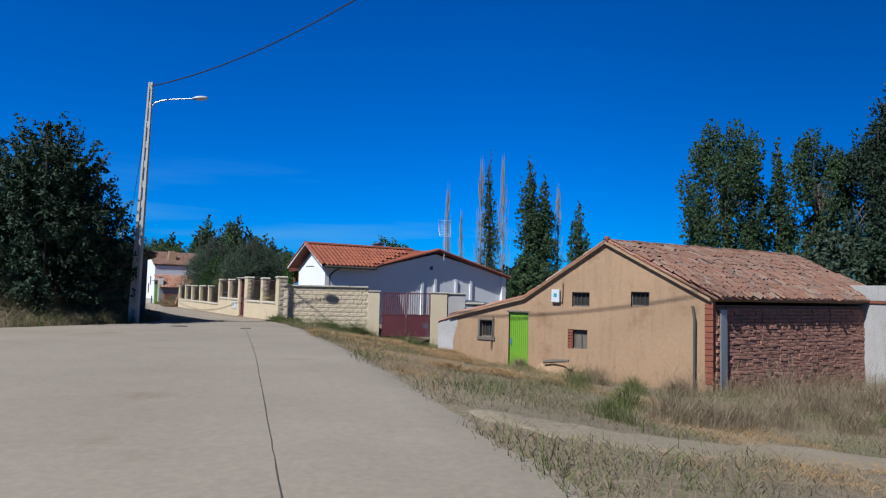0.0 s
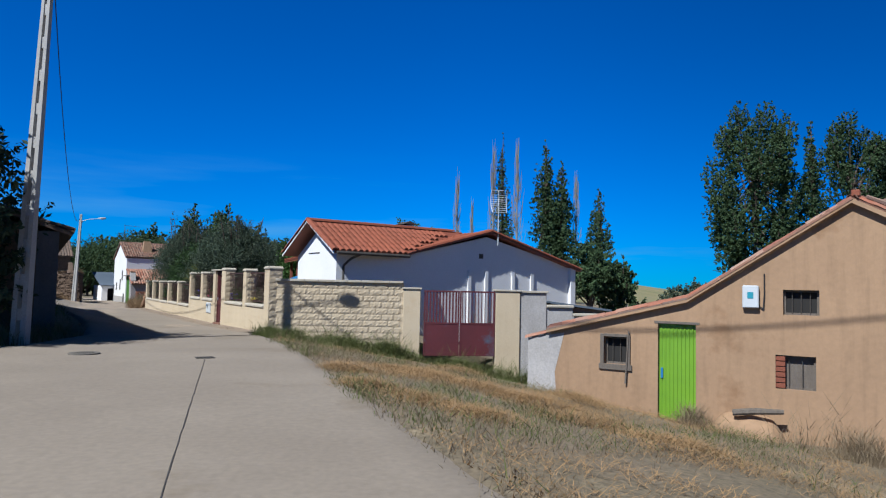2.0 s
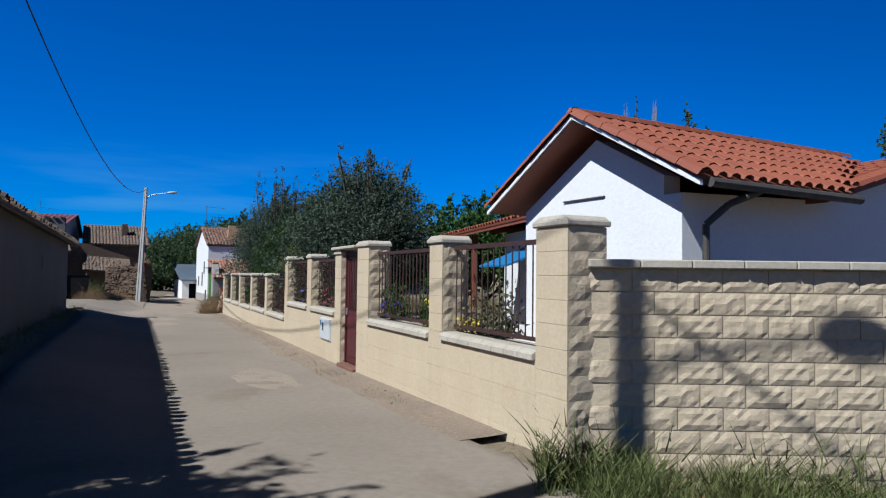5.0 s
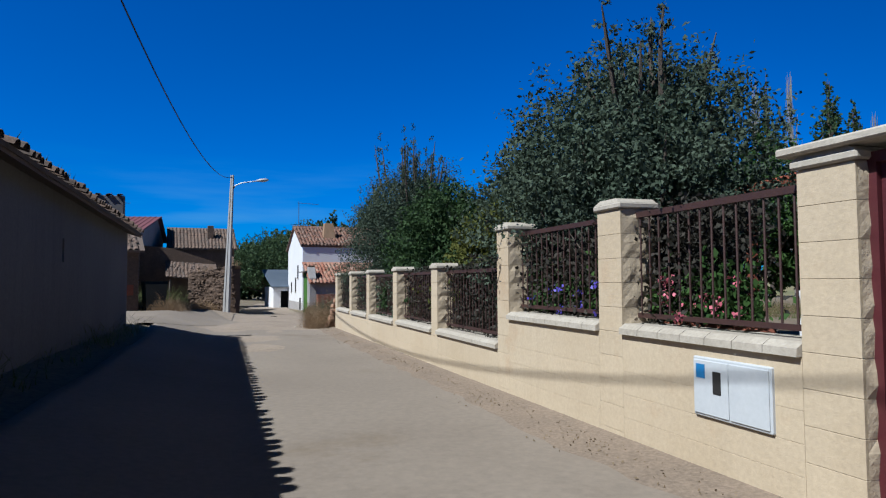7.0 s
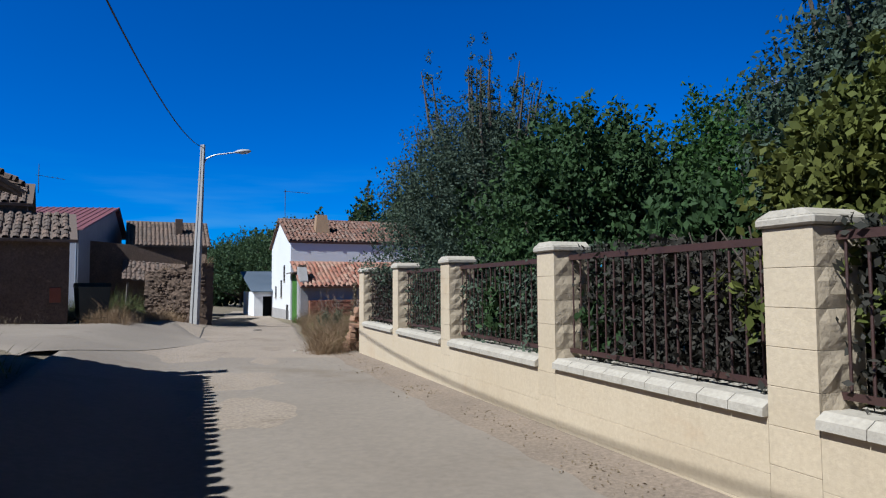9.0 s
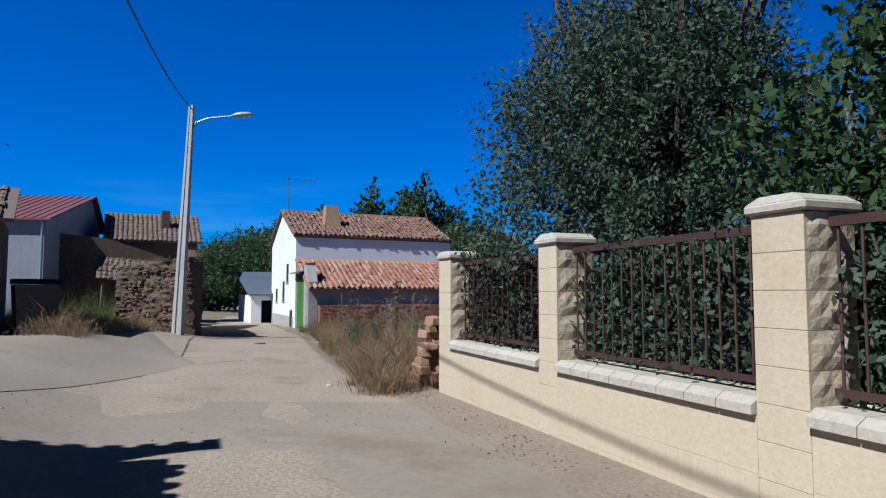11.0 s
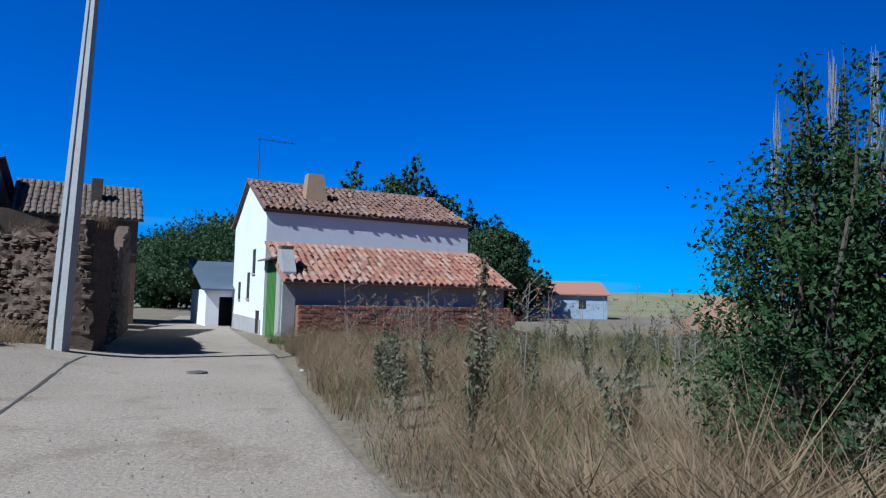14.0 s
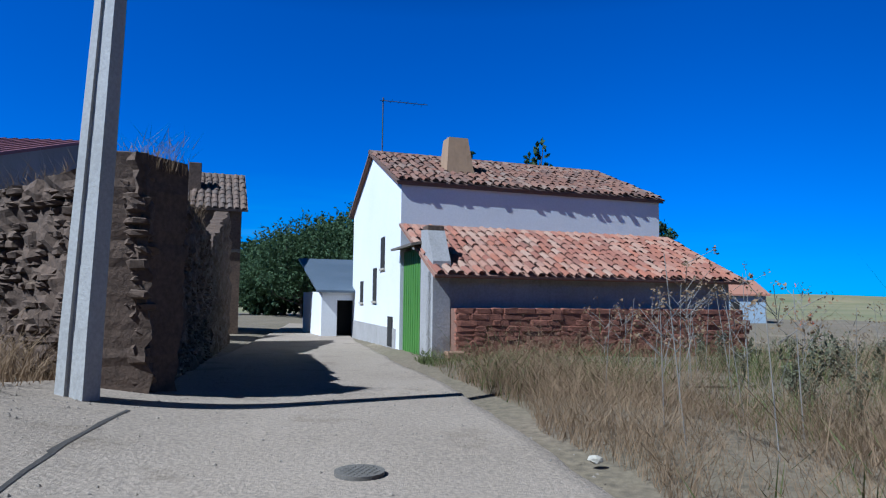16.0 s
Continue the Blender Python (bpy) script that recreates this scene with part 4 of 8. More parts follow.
def yard_gate():
    a, b = Vector((-2.88, 31.77, 0)), Vector((-0.55, 31.98, 0))
    d = b - a
    g = thing("yard_gate", (a.x, a.y, -1.0), "maroon steel double gate with barred upper half and rusted foot", "gate", angle=math.atan2(d.y, d.x))
    w = d.length
    for k in range(2):
        x0, x1 = w * k / 2 + 0.01, w * (k + 1) / 2 - 0.01
        bm = bmesh.new()
        for lo, hi in (((x0, -0.02, 0.1), (x0 + 0.05, 0.02, 2.2)), ((x1 - 0.05, -0.02, 0.1), (x1, 0.02, 2.2)), ((x0 + 0.05, -0.02, 2.15), (x1 - 0.05, 0.02, 2.2)), ((x0 + 0.05, -0.02, 1.12), (x1 - 0.05, 0.02, 1.17)), ((x0 + 0.05, -0.02, 0.1), (x1 - 0.05, 0.02, 0.15))):
            box(bm, lo, hi)
        leaf = part("gate_leaf", bm, "gatepaint", g)
        bm = bmesh.new()
        box(bm, (x0 + 0.05, -0.008, 0.15), (x1 - 0.05, 0.006, 1.12))
        part("sheet", bm, "gatepaint", leaf, "dented maroon sheet")
        n = 10
        for i in range(n):
            bm = bmesh.new()
            x = x0 + 0.05 + (x1 - x0 - 0.1) * (i + 0.5) / n
            box(bm, (x - 0.03, -0.006, 1.17), (x + (-0.004 if k else 0.024), 0.006, 2.15))
            part("slat", bm, "gatepaint", leaf)
    return g


gate_wall()
yard_gate()

# ---- buildings ----
def local(origin, e1, z=0.0):
    """A thing's axes: x along e1, y to the back (to the left of e1), z up."""
    return (origin[0], origin[1], z), math.atan2(e1[1], e1[0])


def window_hole(wall, h, y, mat="dark", bars=3, frame="wood", name="window"):
    """A small deep window: dark pane, wooden frame, and iron bars."""
    x0, z0, x1, z1 = h
    bm = bmesh.new()
    box(bm, (x0, y + 0.16, z0), (x1, y + 0.19, z1))
    win = part(name, bm, mat, wall, "small deep-set window with dark pane")
    bm = bmesh.new()
    t = 0.045
    for lo, hi in (((x0, z0), (x0 + t, z1)), ((x1 - t, z0), (x1, z1)), ((x0 + t, z0), (x1 - t, z0 + t)), ((x0 + t, z1 - t), (x1 - t, z1))):
        box(bm, (lo[0], y + 0.12, lo[1]), (hi[0], y + 0.16, hi[1]))
    part("window_frame", bm, frame, win)
    for i in range(bars):
        bm = bmesh.new()
        x = x0 + (x1 - x0) * (i + 1) / (bars + 1)
        rod(bm, (x, y + 0.1, z0 + t), (x, y + 0.1, z1 - t), 0.008, sides=5)
        part("bar", bm, "iron", win)
    return win


def ochre_barn():
    """The ochre rendered barn with an uneven gable, and its adobe flank."""
    at, ang = local((0.40, 26.85), (0.853, -0.521))
    b = thing("ochre_barn", at, "ochre rendered barn with adobe flank and old clay tile roof", "barn", angle=ang)
    width = 9.97
    prof = [(0.0, 0.26), (3.3, 1.10), (6.44, 3.18), (9.97, 1.22)]
    holes = [(2.58, -1.62, 3.40, 0.60), (5.13, 0.90, 5.79, 1.42), (7.28, 0.98, 7.92, 1.48), (4.98, -0.64, 5.72, 0.06), (1.34, -0.40, 1.88, 0.24)]
    bm = wall_with_holes(width, prof, 0.45, [h for h in holes])
    for v in bm.verts:
        if abs(v.co.z + 0.6) < 0.001:
            v.co.z = -2.8
    front = part("front_wall", bm, "ochre", b)
    for h in holes[1:3]:
        window_hole(front, h, 0)
    window_hole(front, holes[3], 0, "wood", bars=2)
    bm = bmesh.new()
    for i in range(6):
        box(bm, (4.98, 0.02, -0.62 + i * 0.112), (5.16, 0.16, -0.62 + i * 0.112 + 0.095), 0.006)
    part("brick_jamb", bm, "brick", front, "bare red brick window jamb")
    # the small window in a wooden surround, with one shutter stile
    win = window_hole(front, holes[4], 0, bars=2)
    bm = bmesh.new()
    x0, z0, x1, z1 = holes[4]
    for lo, hi in (((x0 - 0.09, z0), (x0, z1 + 0.06)), ((x1, z0), (x1 + 0.08, z1 + 0.06)), ((x0, z1), (x1, z1 + 0.07)), ((x0 - 0.12, z0 - 0.13), (x1 + 0.12, z0))):
        box(bm, (lo[0], -0.05, lo[1]), (hi[0], 0.02, hi[1]), 0.006)
    rod(bm, (x1 - 0.02, -0.07, z0 - 0.42), (x1 + 0.05, -0.06, z1 + 0.16), 0.022, 0.018, 6)
    part("surround", bm, "wood", win, "grey wooden window surround")
    # green ribbed metal door
    x0, z0, x1, z1 = holes[0]
    bm = bmesh.new()
    box(bm, (x0, 0.10, z0), (x1, 0.13, z1))
    door = part("door", bm, "green", front, "bright green ribbed metal door")
    for i in range(9):
        bm = bmesh.new()
        x = x0 + 0.06 + i * 0.085
        box(bm, (x - 0.018, 0.085, z0 + 0.03), (x + 0.018, 0.102, z1 - 0.03), 0.006)
        part("rib", bm, "green", door)
    bm = bmesh.new()
    box(bm, (x0 + 0.05, 0.065, z0 + 0.98), (x0 + 0.1, 0.085, z0 + 1.22), 0.005)
    part("lock_plate", bm, "blue", door, "small blue lock plate")
    bm = bmesh.new()
    box(bm, (x0 - 0.08, -0.01, z1), (x1 + 0.08, 0.1, z1 + 0.06), 0.006)
    part("lintel", bm, "wood", front)
    # the whitewashed stub at the low end, with a few tiles on it
    bm = bmesh.new()
    prism([(-0.62, 0.012, -2.8), (0.02, 0.012, -2.8), (0.16, 0.012, -1.5), (0.10, 0.012, -0.7), (0.20, 0.012, -0.3), (0.34, 0.012, 0.27), (-0.62, 0.012, 0.08)], (0, -0.018, 0), bm)
    part("whitewash_coat", bm, "greywash", front, "peeling patch of old whitewash")
    bm = bmesh.new()
    prism([(-0.62, 0.012, -2.8), (0.0, 0.012, -2.8), (0.0, 0.012, 0.26), (-0.62, 0.012, 0.08)], (0, 0.42, 0), bm)
    part("end_stub", bm, "greywash", front, "low whitewashed stub of wall")
    stub_tile = barrel_tile_mesh("stub_tile", 0.42, 0.22, 0.08)
    stub_tile.materials.append(M["tile_old_red"])
    for i in range(2):
        for row in range(2):
            ob = new("stub_tile", stub_tile)
            ob.parent = front
            ob.matrix_local = Matrix.Translation((-0.68 + i * 0.33, 0.04 + row * 0.24, 0.09 + i * 0.093)) @ Matrix.Rotation(-0.275, 4, "Y") @ Matrix.Rotation(-math.pi / 2, 4, "Z")
    # an earth bench against the wall beside the door, with an old beam on it
    vs, fs = [], []
    nu, nv = 26, 12
    for i in range(nu + 1):
        for j in range(nv + 1):
            u, v = i / nu, j / nv
            k = (1 - (2 * u - 1) ** 4) * (1 - v ** 3)
            vs.append((3.55 + 1.75 * u, 0.0 - 0.75 * v, -2.15 + 0.95 * k + 0.08 * noise.noise((u * 5, v * 4, 7.0)) * (k > 0.02)))
    for i in range(nu):
        for j in range(nv):
            q = i * (nv + 1) + j
            fs.append((q, q + 1, q + nv + 2, q + nv + 1))
    part_mesh("earth_bench", mesh_from("earth_bench", vs, fs), "ochre", front, "slumped earth bench against the wall", True)
    bm = bmesh.new()
    tube(bm, [(4.2, -0.42, -1.16), (4.6, -0.38, -1.10), (5.15, -0.34, -1.06)], [0.07, 0.075, 0.05], 7)
    part("old_beam", bm, "wood", front, "dark weathered beam end")
    # electricity box with conduit
    bm = bmesh.new()
    box(bm, (4.36, -0.13, 1.02), (4.68, -0.002, 1.50), 0.02)
    mb = part("meter_box", bm, "plasticwhite", front, "white meter box with a teal mark")
    bm = bmesh.new()
    box(bm, (4.46, -0.136, 1.22), (4.58, -0.13, 1.36), 0.003)
    part("mark", bm, "teal", mb)
    bm = bmesh.new()
    tube(bm, [(4.70, -0.03, 1.05), (4.76, -0.03, 1.0), (4.78, -0.03, 1.3), (4.78, -0.03, 1.75)], [0.014] * 4, 6)
    part("conduit", bm, "wire", mb)
    # brick quoin and downpipe at the corner
    for i in range(14):
        bm = bmesh.new()
        box(bm, (9.72, -0.03, -1.5 + i * 0.19), (9.985, 0.2, -1.5 + i * 0.19 + 0.17), 0.008)
        part("brick", bm, "brick", front)
    bm = bmesh.new()
    tube(bm, [(9.35, -0.08, 1.05), (9.42, -0.1, 0.6), (9.40, -0.1, -2.3)], [0.045] * 3, 8)
    part("downpipe", bm, "iron", front, "dark drainpipe")
    # the flank runs back from the corner at a blunt angle
    ec = Vector((0.86, 0.51))
    turn = math.atan2(ec.y, ec.x) - ang
    m = Matrix.Translation((9.97, 0, 0)) @ Matrix.Rotation(turn, 4, "Z")
    length = 11.0
    bm = bmesh.new()
    box(bm, (0.0, 0.06, -2.9), (length, 0.5, 1.10))
    bm.transform(m)
    flank = part("flank_wall", bm, "mortar", b, "flank wall of mud bricks in uneven courses")
    rng = random.Random(11)
    shapes = []
    for k in range(6):
        bm = bmesh.new()
        box(bm, (0, 0, 0), (0.365, 0.1, 0.112), 0.014)
        for v in bm.verts:
            v.co += Vector((rng.uniform(-0.01, 0.01), rng.uniform(-0.012, 0.01), rng.uniform(-0.007, 0.007)))
        me = bpy.data.meshes.new("mud_brick")
        bm.to_mesh(me)
        bm.free()
        me.materials.append(M["adobe"])
        shapes.append(me)
    rest = []
    for row in range(24):
        z = 1.02 - (row + 1) * 0.125
        x = rng.uniform(-0.2, 0)
        while x < length - 0.3:
            if x > 0:
                mm = m @ Matrix.Translation((x + rng.uniform(-0.03, 0.03), rng.uniform(-0.018, 0.014), z + rng.uniform(-0.009, 0.009))) @ Matrix.Rotation(rng.uniform(-0.025, 0.025), 4, "Y")
                ob_me = rng.choice(shapes)
                if x < 5.2 and row < 20:
                    ob = new("mud_brick", ob_me)
                    ob.parent = flank
                    ob.matrix_local = mm
                else:
                    a = np.array(mm)
                    for f in ob_me.polygons:
                        p = [a[:3, :3] @ np.array(ob_me.vertices[i].co[:]) + a[:3, 3] for i in f.vertices]
                        if len(p) == 4:
                            rest.append(p)
                        elif len(p) == 3:
                            rest.append([*p, p[2]])
            x += 0.385
    ob = part_mesh("more_mud_bricks", fast_mesh("more_mud_bricks", np.array(rest).reshape(-1, 3), 4), "adobe", flank)
    ob["kind"] = "stuff"
    # tall grey board leaning at the corner
    bm = bmesh.new()
    box(bm, (0.28, -0.10, -2.3), (0.62, -0.05, 0.95), 0.01)
    bm.transform(m)
    part("plank", bm, "galv", flank, "upright grey board with peeling pale paint")
    # roof: left long slope in two pitches, right slope over the flank
    back_v = Vector((math.cos(turn), math.sin(turn), 0))
    roof = new("roof")
    roof.parent = b
    roof["label"] = "sagging roof of half-round clay tiles patched with newer ones"
    over = Vector((0, 0, 0)) - back_v * 0.16
    for (x0, z0), (x1, z1) in zip(prof, prof[1:]):
        bm = bmesh.new()
        prism([Vector((x0, 0, z0)) + over, Vector((x1, 0, z1)) + over, Vector((x1, 0, z1 + 0.1)) + over, Vector((x0, 0, z0 + 0.1)) + over], back_v * (length + 0.2), bm)
        part("roof_deck", bm, "ochre", roof)
    r0, r1 = Vector((9.97, 0, 1.22)) + Vector((0.26, -0.05, -0.04)), Vector((6.44, 0, 3.18))
    tile_field(roof, r0 + over + Vector((0, 0, 0.12)), back_v * (length + 0.3), (r1 - r0), 0.23, 0.36, "tile_old", 300, 0.025, wave=0.07)
    # verge tiles up the gable
    rng = random.Random(5)
    for (xa, za), (xb, zb) in zip(prof[:2], prof[1:3]):
        lo, hi = Vector((xa, 0, za + 0.11)) + over + back_v * (length + 0.3), Vector((xb, 0, zb + 0.11)) + over + back_v * (length + 0.3)
        tile_field(roof, lo, back_v * -(length + 0.3), hi - lo, 0.23, 0.36, "tile_old", 0, 0.02)
    me = barrel_tile_mesh("verge_tile", 0.42, 0.20, 0.085)
    me.materials.append(M["tile_old_red"])
    for (x0, z0), (x1, z1) in zip(prof, prof[1:]):
        p, q = Vector((x0, 0, z0 + 0.10)), Vector((x1, 0, z1 + 0.10))
        n = int((q - p).length / 0.34)
        rising = z1 > z0
        for i in range(n):
            a = p.lerp(q, i / n)
            d = (q - p).normalized() * (1 if rising else -1)
            start = a if rising else p.lerp(q, (i + 1) / n)
            ex = Vector((0, 1, 0))
            ez = ex.cross(d).normalized()
            for row in range(2):
                mm = Matrix(((*ex, 0), (*d, 0), (*ez, 0), (0, 0, 0, 1))).transposed()
                sgn = 1 if ez.z > 0 else -1
                if sgn < 0:
                    mm = Matrix(((*(-ex), 0), (*d, 0), (*(-ez), 0), (0, 0, 0, 1))).transposed()
                ob = new("verge_tile", me)
                ob.parent = roof
                ob.matrix_local = Matrix.Translation(start + Vector((0, -0.05 + row * 0.24, 0.02 + rng.uniform(-0.01, 0.02)))) @ mm @ Matrix.Rotation(rng.uniform(-0.06, 0.06), 4, "Z")
    # ridge
    me = barrel_tile_mesh("ridge_tile", 0.42, 0.24, 0.10)
    me.materials.append(M["tile_old"])
    for i in range(int(length / 0.36)):
        ob = new("ridge_tile", me)
        ob.parent = roof
        ob.matrix_local = Matrix.Translation(Vector((6.44, 0, 3.27 + rng.uniform(-0.02, 0.02))) + back_v * (i * 0.36 - 0.16)) @ Matrix.Rotation(turn - math.pi / 2 + rng.uniform(-0.05, 0.05), 4, "Z")
    bm = bmesh.new()
    box(bm, (6.36, -0.16, 3.3), (6.52, -0.0, 3.44), 0.02)
    part("finial_tile", bm, "brick", roof)
    # back and far walls close the barn
    far_v = back_v * length
    bm = bmesh.new()
    prism([Vector((x, 0, z)) + far_v for x, z in [(0.0, -2.8), (9.9, -2.8), *reversed([(x, z) for x, z in prof])]], back_v * 0.4, bm)
    part("rear_wall", bm, "ochre", b)
    bm = bmesh.new()
    prism([(0, 0.46, -2.8), (0, 0.46, 0.2), Vector((0, 0, 0.2)) + far_v, Vector((0, 0, -2.8)) + far_v], (0.4, 0, 0), bm)
    part("side_wall", bm, "ochre", b)
    return b


ochre_barn()


def plastered_store():
    """The plastered corner next to the adobe flank, with two meter boxes."""
    at, ang = local((17.4, 25.4), (0.9, 0.42))
    b = thing("plastered_store", at, "grey plastered outbuilding with brick cornice and two meter boxes", "outbuilding", angle=ang)
    bm = bmesh.new()
    box(bm, (0, 0, -3.2), (5, 4.5, 1.25), 0.01)
    w = part("wall", bm, "greywash", b)
    bm = bmesh.new()
    box(bm, (-0.06, -0.06, 1.25), (5.06, 4.56, 1.34))
    part("cornice", bm, "brick", b)
    bm = bmesh.new()
    box(bm, (-0.02, -0.02, 1.34), (5.02, 4.52, 1.95), 0.02)
    part("parapet", bm, "greywash", b)
    for x, z in ((0.16, -0.55), (0.12, -1.5)):
        bm = bmesh.new()
        box(bm, (x, -0.1, z), (x + 0.42, -0.002, z + 0.78), 0.015)
        mb = part("meter_box", bm, "plasticwhite", b, "white meter box")
        for dx in (0.08, 0.24):
            bm = bmesh.new()
            box(bm, (x + dx, -0.106, z + 0.42), (x + dx + 0.09, -0.1, z + 0.62))
            part("meter_window", bm, "dark", mb)
    bm = bmesh.new()
    tube(bm, [(0.3, -0.05, 0.5), (0.5, -0.08, 0.9), (0.75, -0.06, 0.75), (0.7, -0.05, 0.2)], [0.02] * 4, 6)
    part("cable_loop", bm, "wire", b)


plastered_store()


def villa():
    """The white bungalow behind the garden: street gable, front gable, red tile roofs with deep eaves."""
    at, ang = local((-6.1, 33.3), (0.818, 0.575))
    v = thing("bungalow", at, "white rendered bungalow with red tiled roofs and deep eaves", "house", angle=ang)
    low = -0.9
    # walls stand half a metre inside the eaves
    bm = bmesh.new()
    prism([(0.45, 0.93, low), (0.45, 0.93, 2.68), (0.45, 2.25, 3.38), (0.45, 4.05, 2.42), (0.45, 4.05, low)], (0.3, 0, 0), bm)
    west = part("street_gable_wall", bm, "white", v)
    bm = bmesh.new()
    box(bm, (0.42, 2.05, 2.5), (0.45, 3.0, 2.52))
    part("drip_rail", bm, "iron", west)
    bm = bmesh.new()
    prism([(0.45, 0.45, low), (12.3, 0.45, low), (12.3, 0.45, 2.36), (7.4, 0.45, 3.44), (3.4, 0.45, 2.50), (0.45, 0.45, 2.42)], (0, 0.3, 0), bm)
    bmesh.ops.translate(bm, verts=bm.verts, vec=(0, 0.18, 0))
    south = part("front_wall", bm, "white", v)
    for x in (6.4, 7.3, 8.8, 9.9):
        bm = bmesh.new()
        box(bm, (x, 0.56, low), (x + 0.16, 0.63, 2.0))
        part("pilaster", bm, "white", south)
    bm = bmesh.new()
    box(bm, (7.0, 0.60, 2.52), (7.2, 0.63, 2.72))
    part("vent", bm, "iron", south, "small square vent")
    bm = bmesh.new()
    box(bm, (12.3, 0.45, low), (12.6, 9.0, 2.30))
    box(bm, (4.2, 8.7, low), (12.3, 9.0, 2.30))
    part("back_wall", bm, "white", v)
    roof = new("roof")
    roof.parent = v
    roof["label"] = "red curved-tile roof with a gutter"
    th = 0.1
    # street wing, ridge at y = 2.25
    for y0, y1, cut in ((0.0, 2.25, 3.05), (4.5, 2.25, 7.3)):
        bm = bmesh.new()
        prism([(0, y0, 2.42), (cut, y0, 2.42), (7.3, y1, 3.62), (0, y1, 3.62)], (0, 0, th), bm)
        part("roof_deck", bm, "soffit", roof)
    tile_field(roof, (0.0, -0.06, 2.42 + th), (7.3, 0, 0), (0, 2.28, 1.21), 0.235, 0.38, "tile_new", 120, 0.004, 0.19, 0.07, trim=lambda u, v: u * 7.3 < 3.1 + v * 4.1)
    bm = bmesh.new()
    for a, b in (((-0.03, -0.06, 2.40), (-0.03, 2.25, 3.64)), ((-0.03, 2.25, 3.64), (-0.03, 4.56, 2.40))):
        prism([Vector(a), Vector(b), Vector(b) + Vector((0, 0, 0.06)), Vector(a) + Vector((0, 0, 0.06))], (0.05, 0, 0), bm)
    part("white_barge_edge", bm, "white", roof, "white barge board")
    me = barrel_tile_mesh("verge_tile", 0.44, 0.24, 0.11)
    me.materials.append(M["tile_new"])
    for y0, y1 in ((-0.08, 2.25), (4.58, 2.25)):
        p, q = Vector((0.03, y0, 2.42 + th)), Vector((0.03, y1, 3.62 + th))
        d = (q - p).normalized()
        n = 7
        ex = Vector((1, 0, 0)) if d.y > 0 else Vector((-1, 0, 0))
        mm = Matrix(((*ex, 0), (*d, 0), (*ex.cross(d), 0), (0, 0, 0, 1))).transposed()
        for i in range(n):
            ob = new("verge_tile", me)
            ob.parent = roof
            ob.matrix_local = Matrix.Translation(p.lerp(q, i / n)) @ mm
    for i in range(17):
        ob = new("ridge_tile", me)
        ob.parent = roof
        ob.matrix_local = Matrix.Translation((i * 0.4, 2.25, 3.72)) @ Matrix.Rotation(-math.pi / 2, 4, "Z")
    # front wing, ridge at x = 7.4 running back
    apex, el, er = Vector((7.4, 0.3, 3.58)), Vector((3.0, 0.3, 2.42)), Vector((12.85, 0.3, 2.14))
    for e in (el, er):
        bm = bmesh.new()
        prism([e, apex, apex + Vector((0, 0, th)), e + Vector((0, 0, th))], (0, 8.95, 0), bm)
        part("roof_deck", bm, "soffit", roof)
    me2 = barrel_tile_mesh("front_verge_tile", 0.42, 0.22, 0.10)
    me2.materials.append(M["tile_new"])
    for e in (el, er):
        p, q = e + Vector((0, 0.05, th)), apex + Vector((0, 0.05, th))
        d = (q - p).normalized()
        n = int((q - p).length / 0.36)
        ex = Vector((0, -1, 0)) if d.x > 0 else Vector((0, 1, 0))
        mm = Matrix(((*ex, 0), (*d, 0), (*ex.cross(d), 0), (0, 0, 0, 1))).transposed()
        for i in range(n):
            for row in range(2):
                ob = new("verge_tile", me2)
                ob.parent = roof
                ob.matrix_local = Matrix.Translation(p.lerp(q, i / n) + Vector((0, row * 0.2, 0))) @ mm
    tile_field(roof, (3.0, 9.1, 2.42 + th), (0, -8.45, 0), apex - el, 0.235, 0.38, "tile_new", 0, 0.004, 0.19, 0.07)
    tile_field(roof, (12.85, 0.65, 2.14 + th), (0, 8.45, 0), apex - er, 0.235, 0.38, "tile_new", 0, 0.004, 0.19, 0.07)
    # gutter and downpipe
    bm = bmesh.new()
    rod(bm, (0.1, -0.1, 2.44), (3.1, -0.1, 2.42), 0.06, sides=8)
    part("gutter", bm, "iron", roof, "dark metal gutter")
    bm = bmesh.new()
    tube(bm, [(1.0, -0.1, 2.40), (0.80, 0.2, 2.25), (0.62, 0.40, 2.0), (0.62, 0.40, low)], [0.045] * 4, 8)
    part("downpipe", bm, "iron", roof, "dark drainpipe")
    bm = bmesh.new()
    box(bm, (4.9, 3.2, 3.3), (5.4, 3.7, 3.95), 0.02)
    ch = part("chimney", bm, "white", roof)
    bm = bmesh.new()
    prism([(4.8, 3.1, 3.98), (5.5, 3.1, 3.98), (5.15, 3.1, 4.12)], (0, 0.7, 0), bm)
    part("chimney_cowl", bm, "iron", ch, "dark sheet cowl")
    return v


villa()


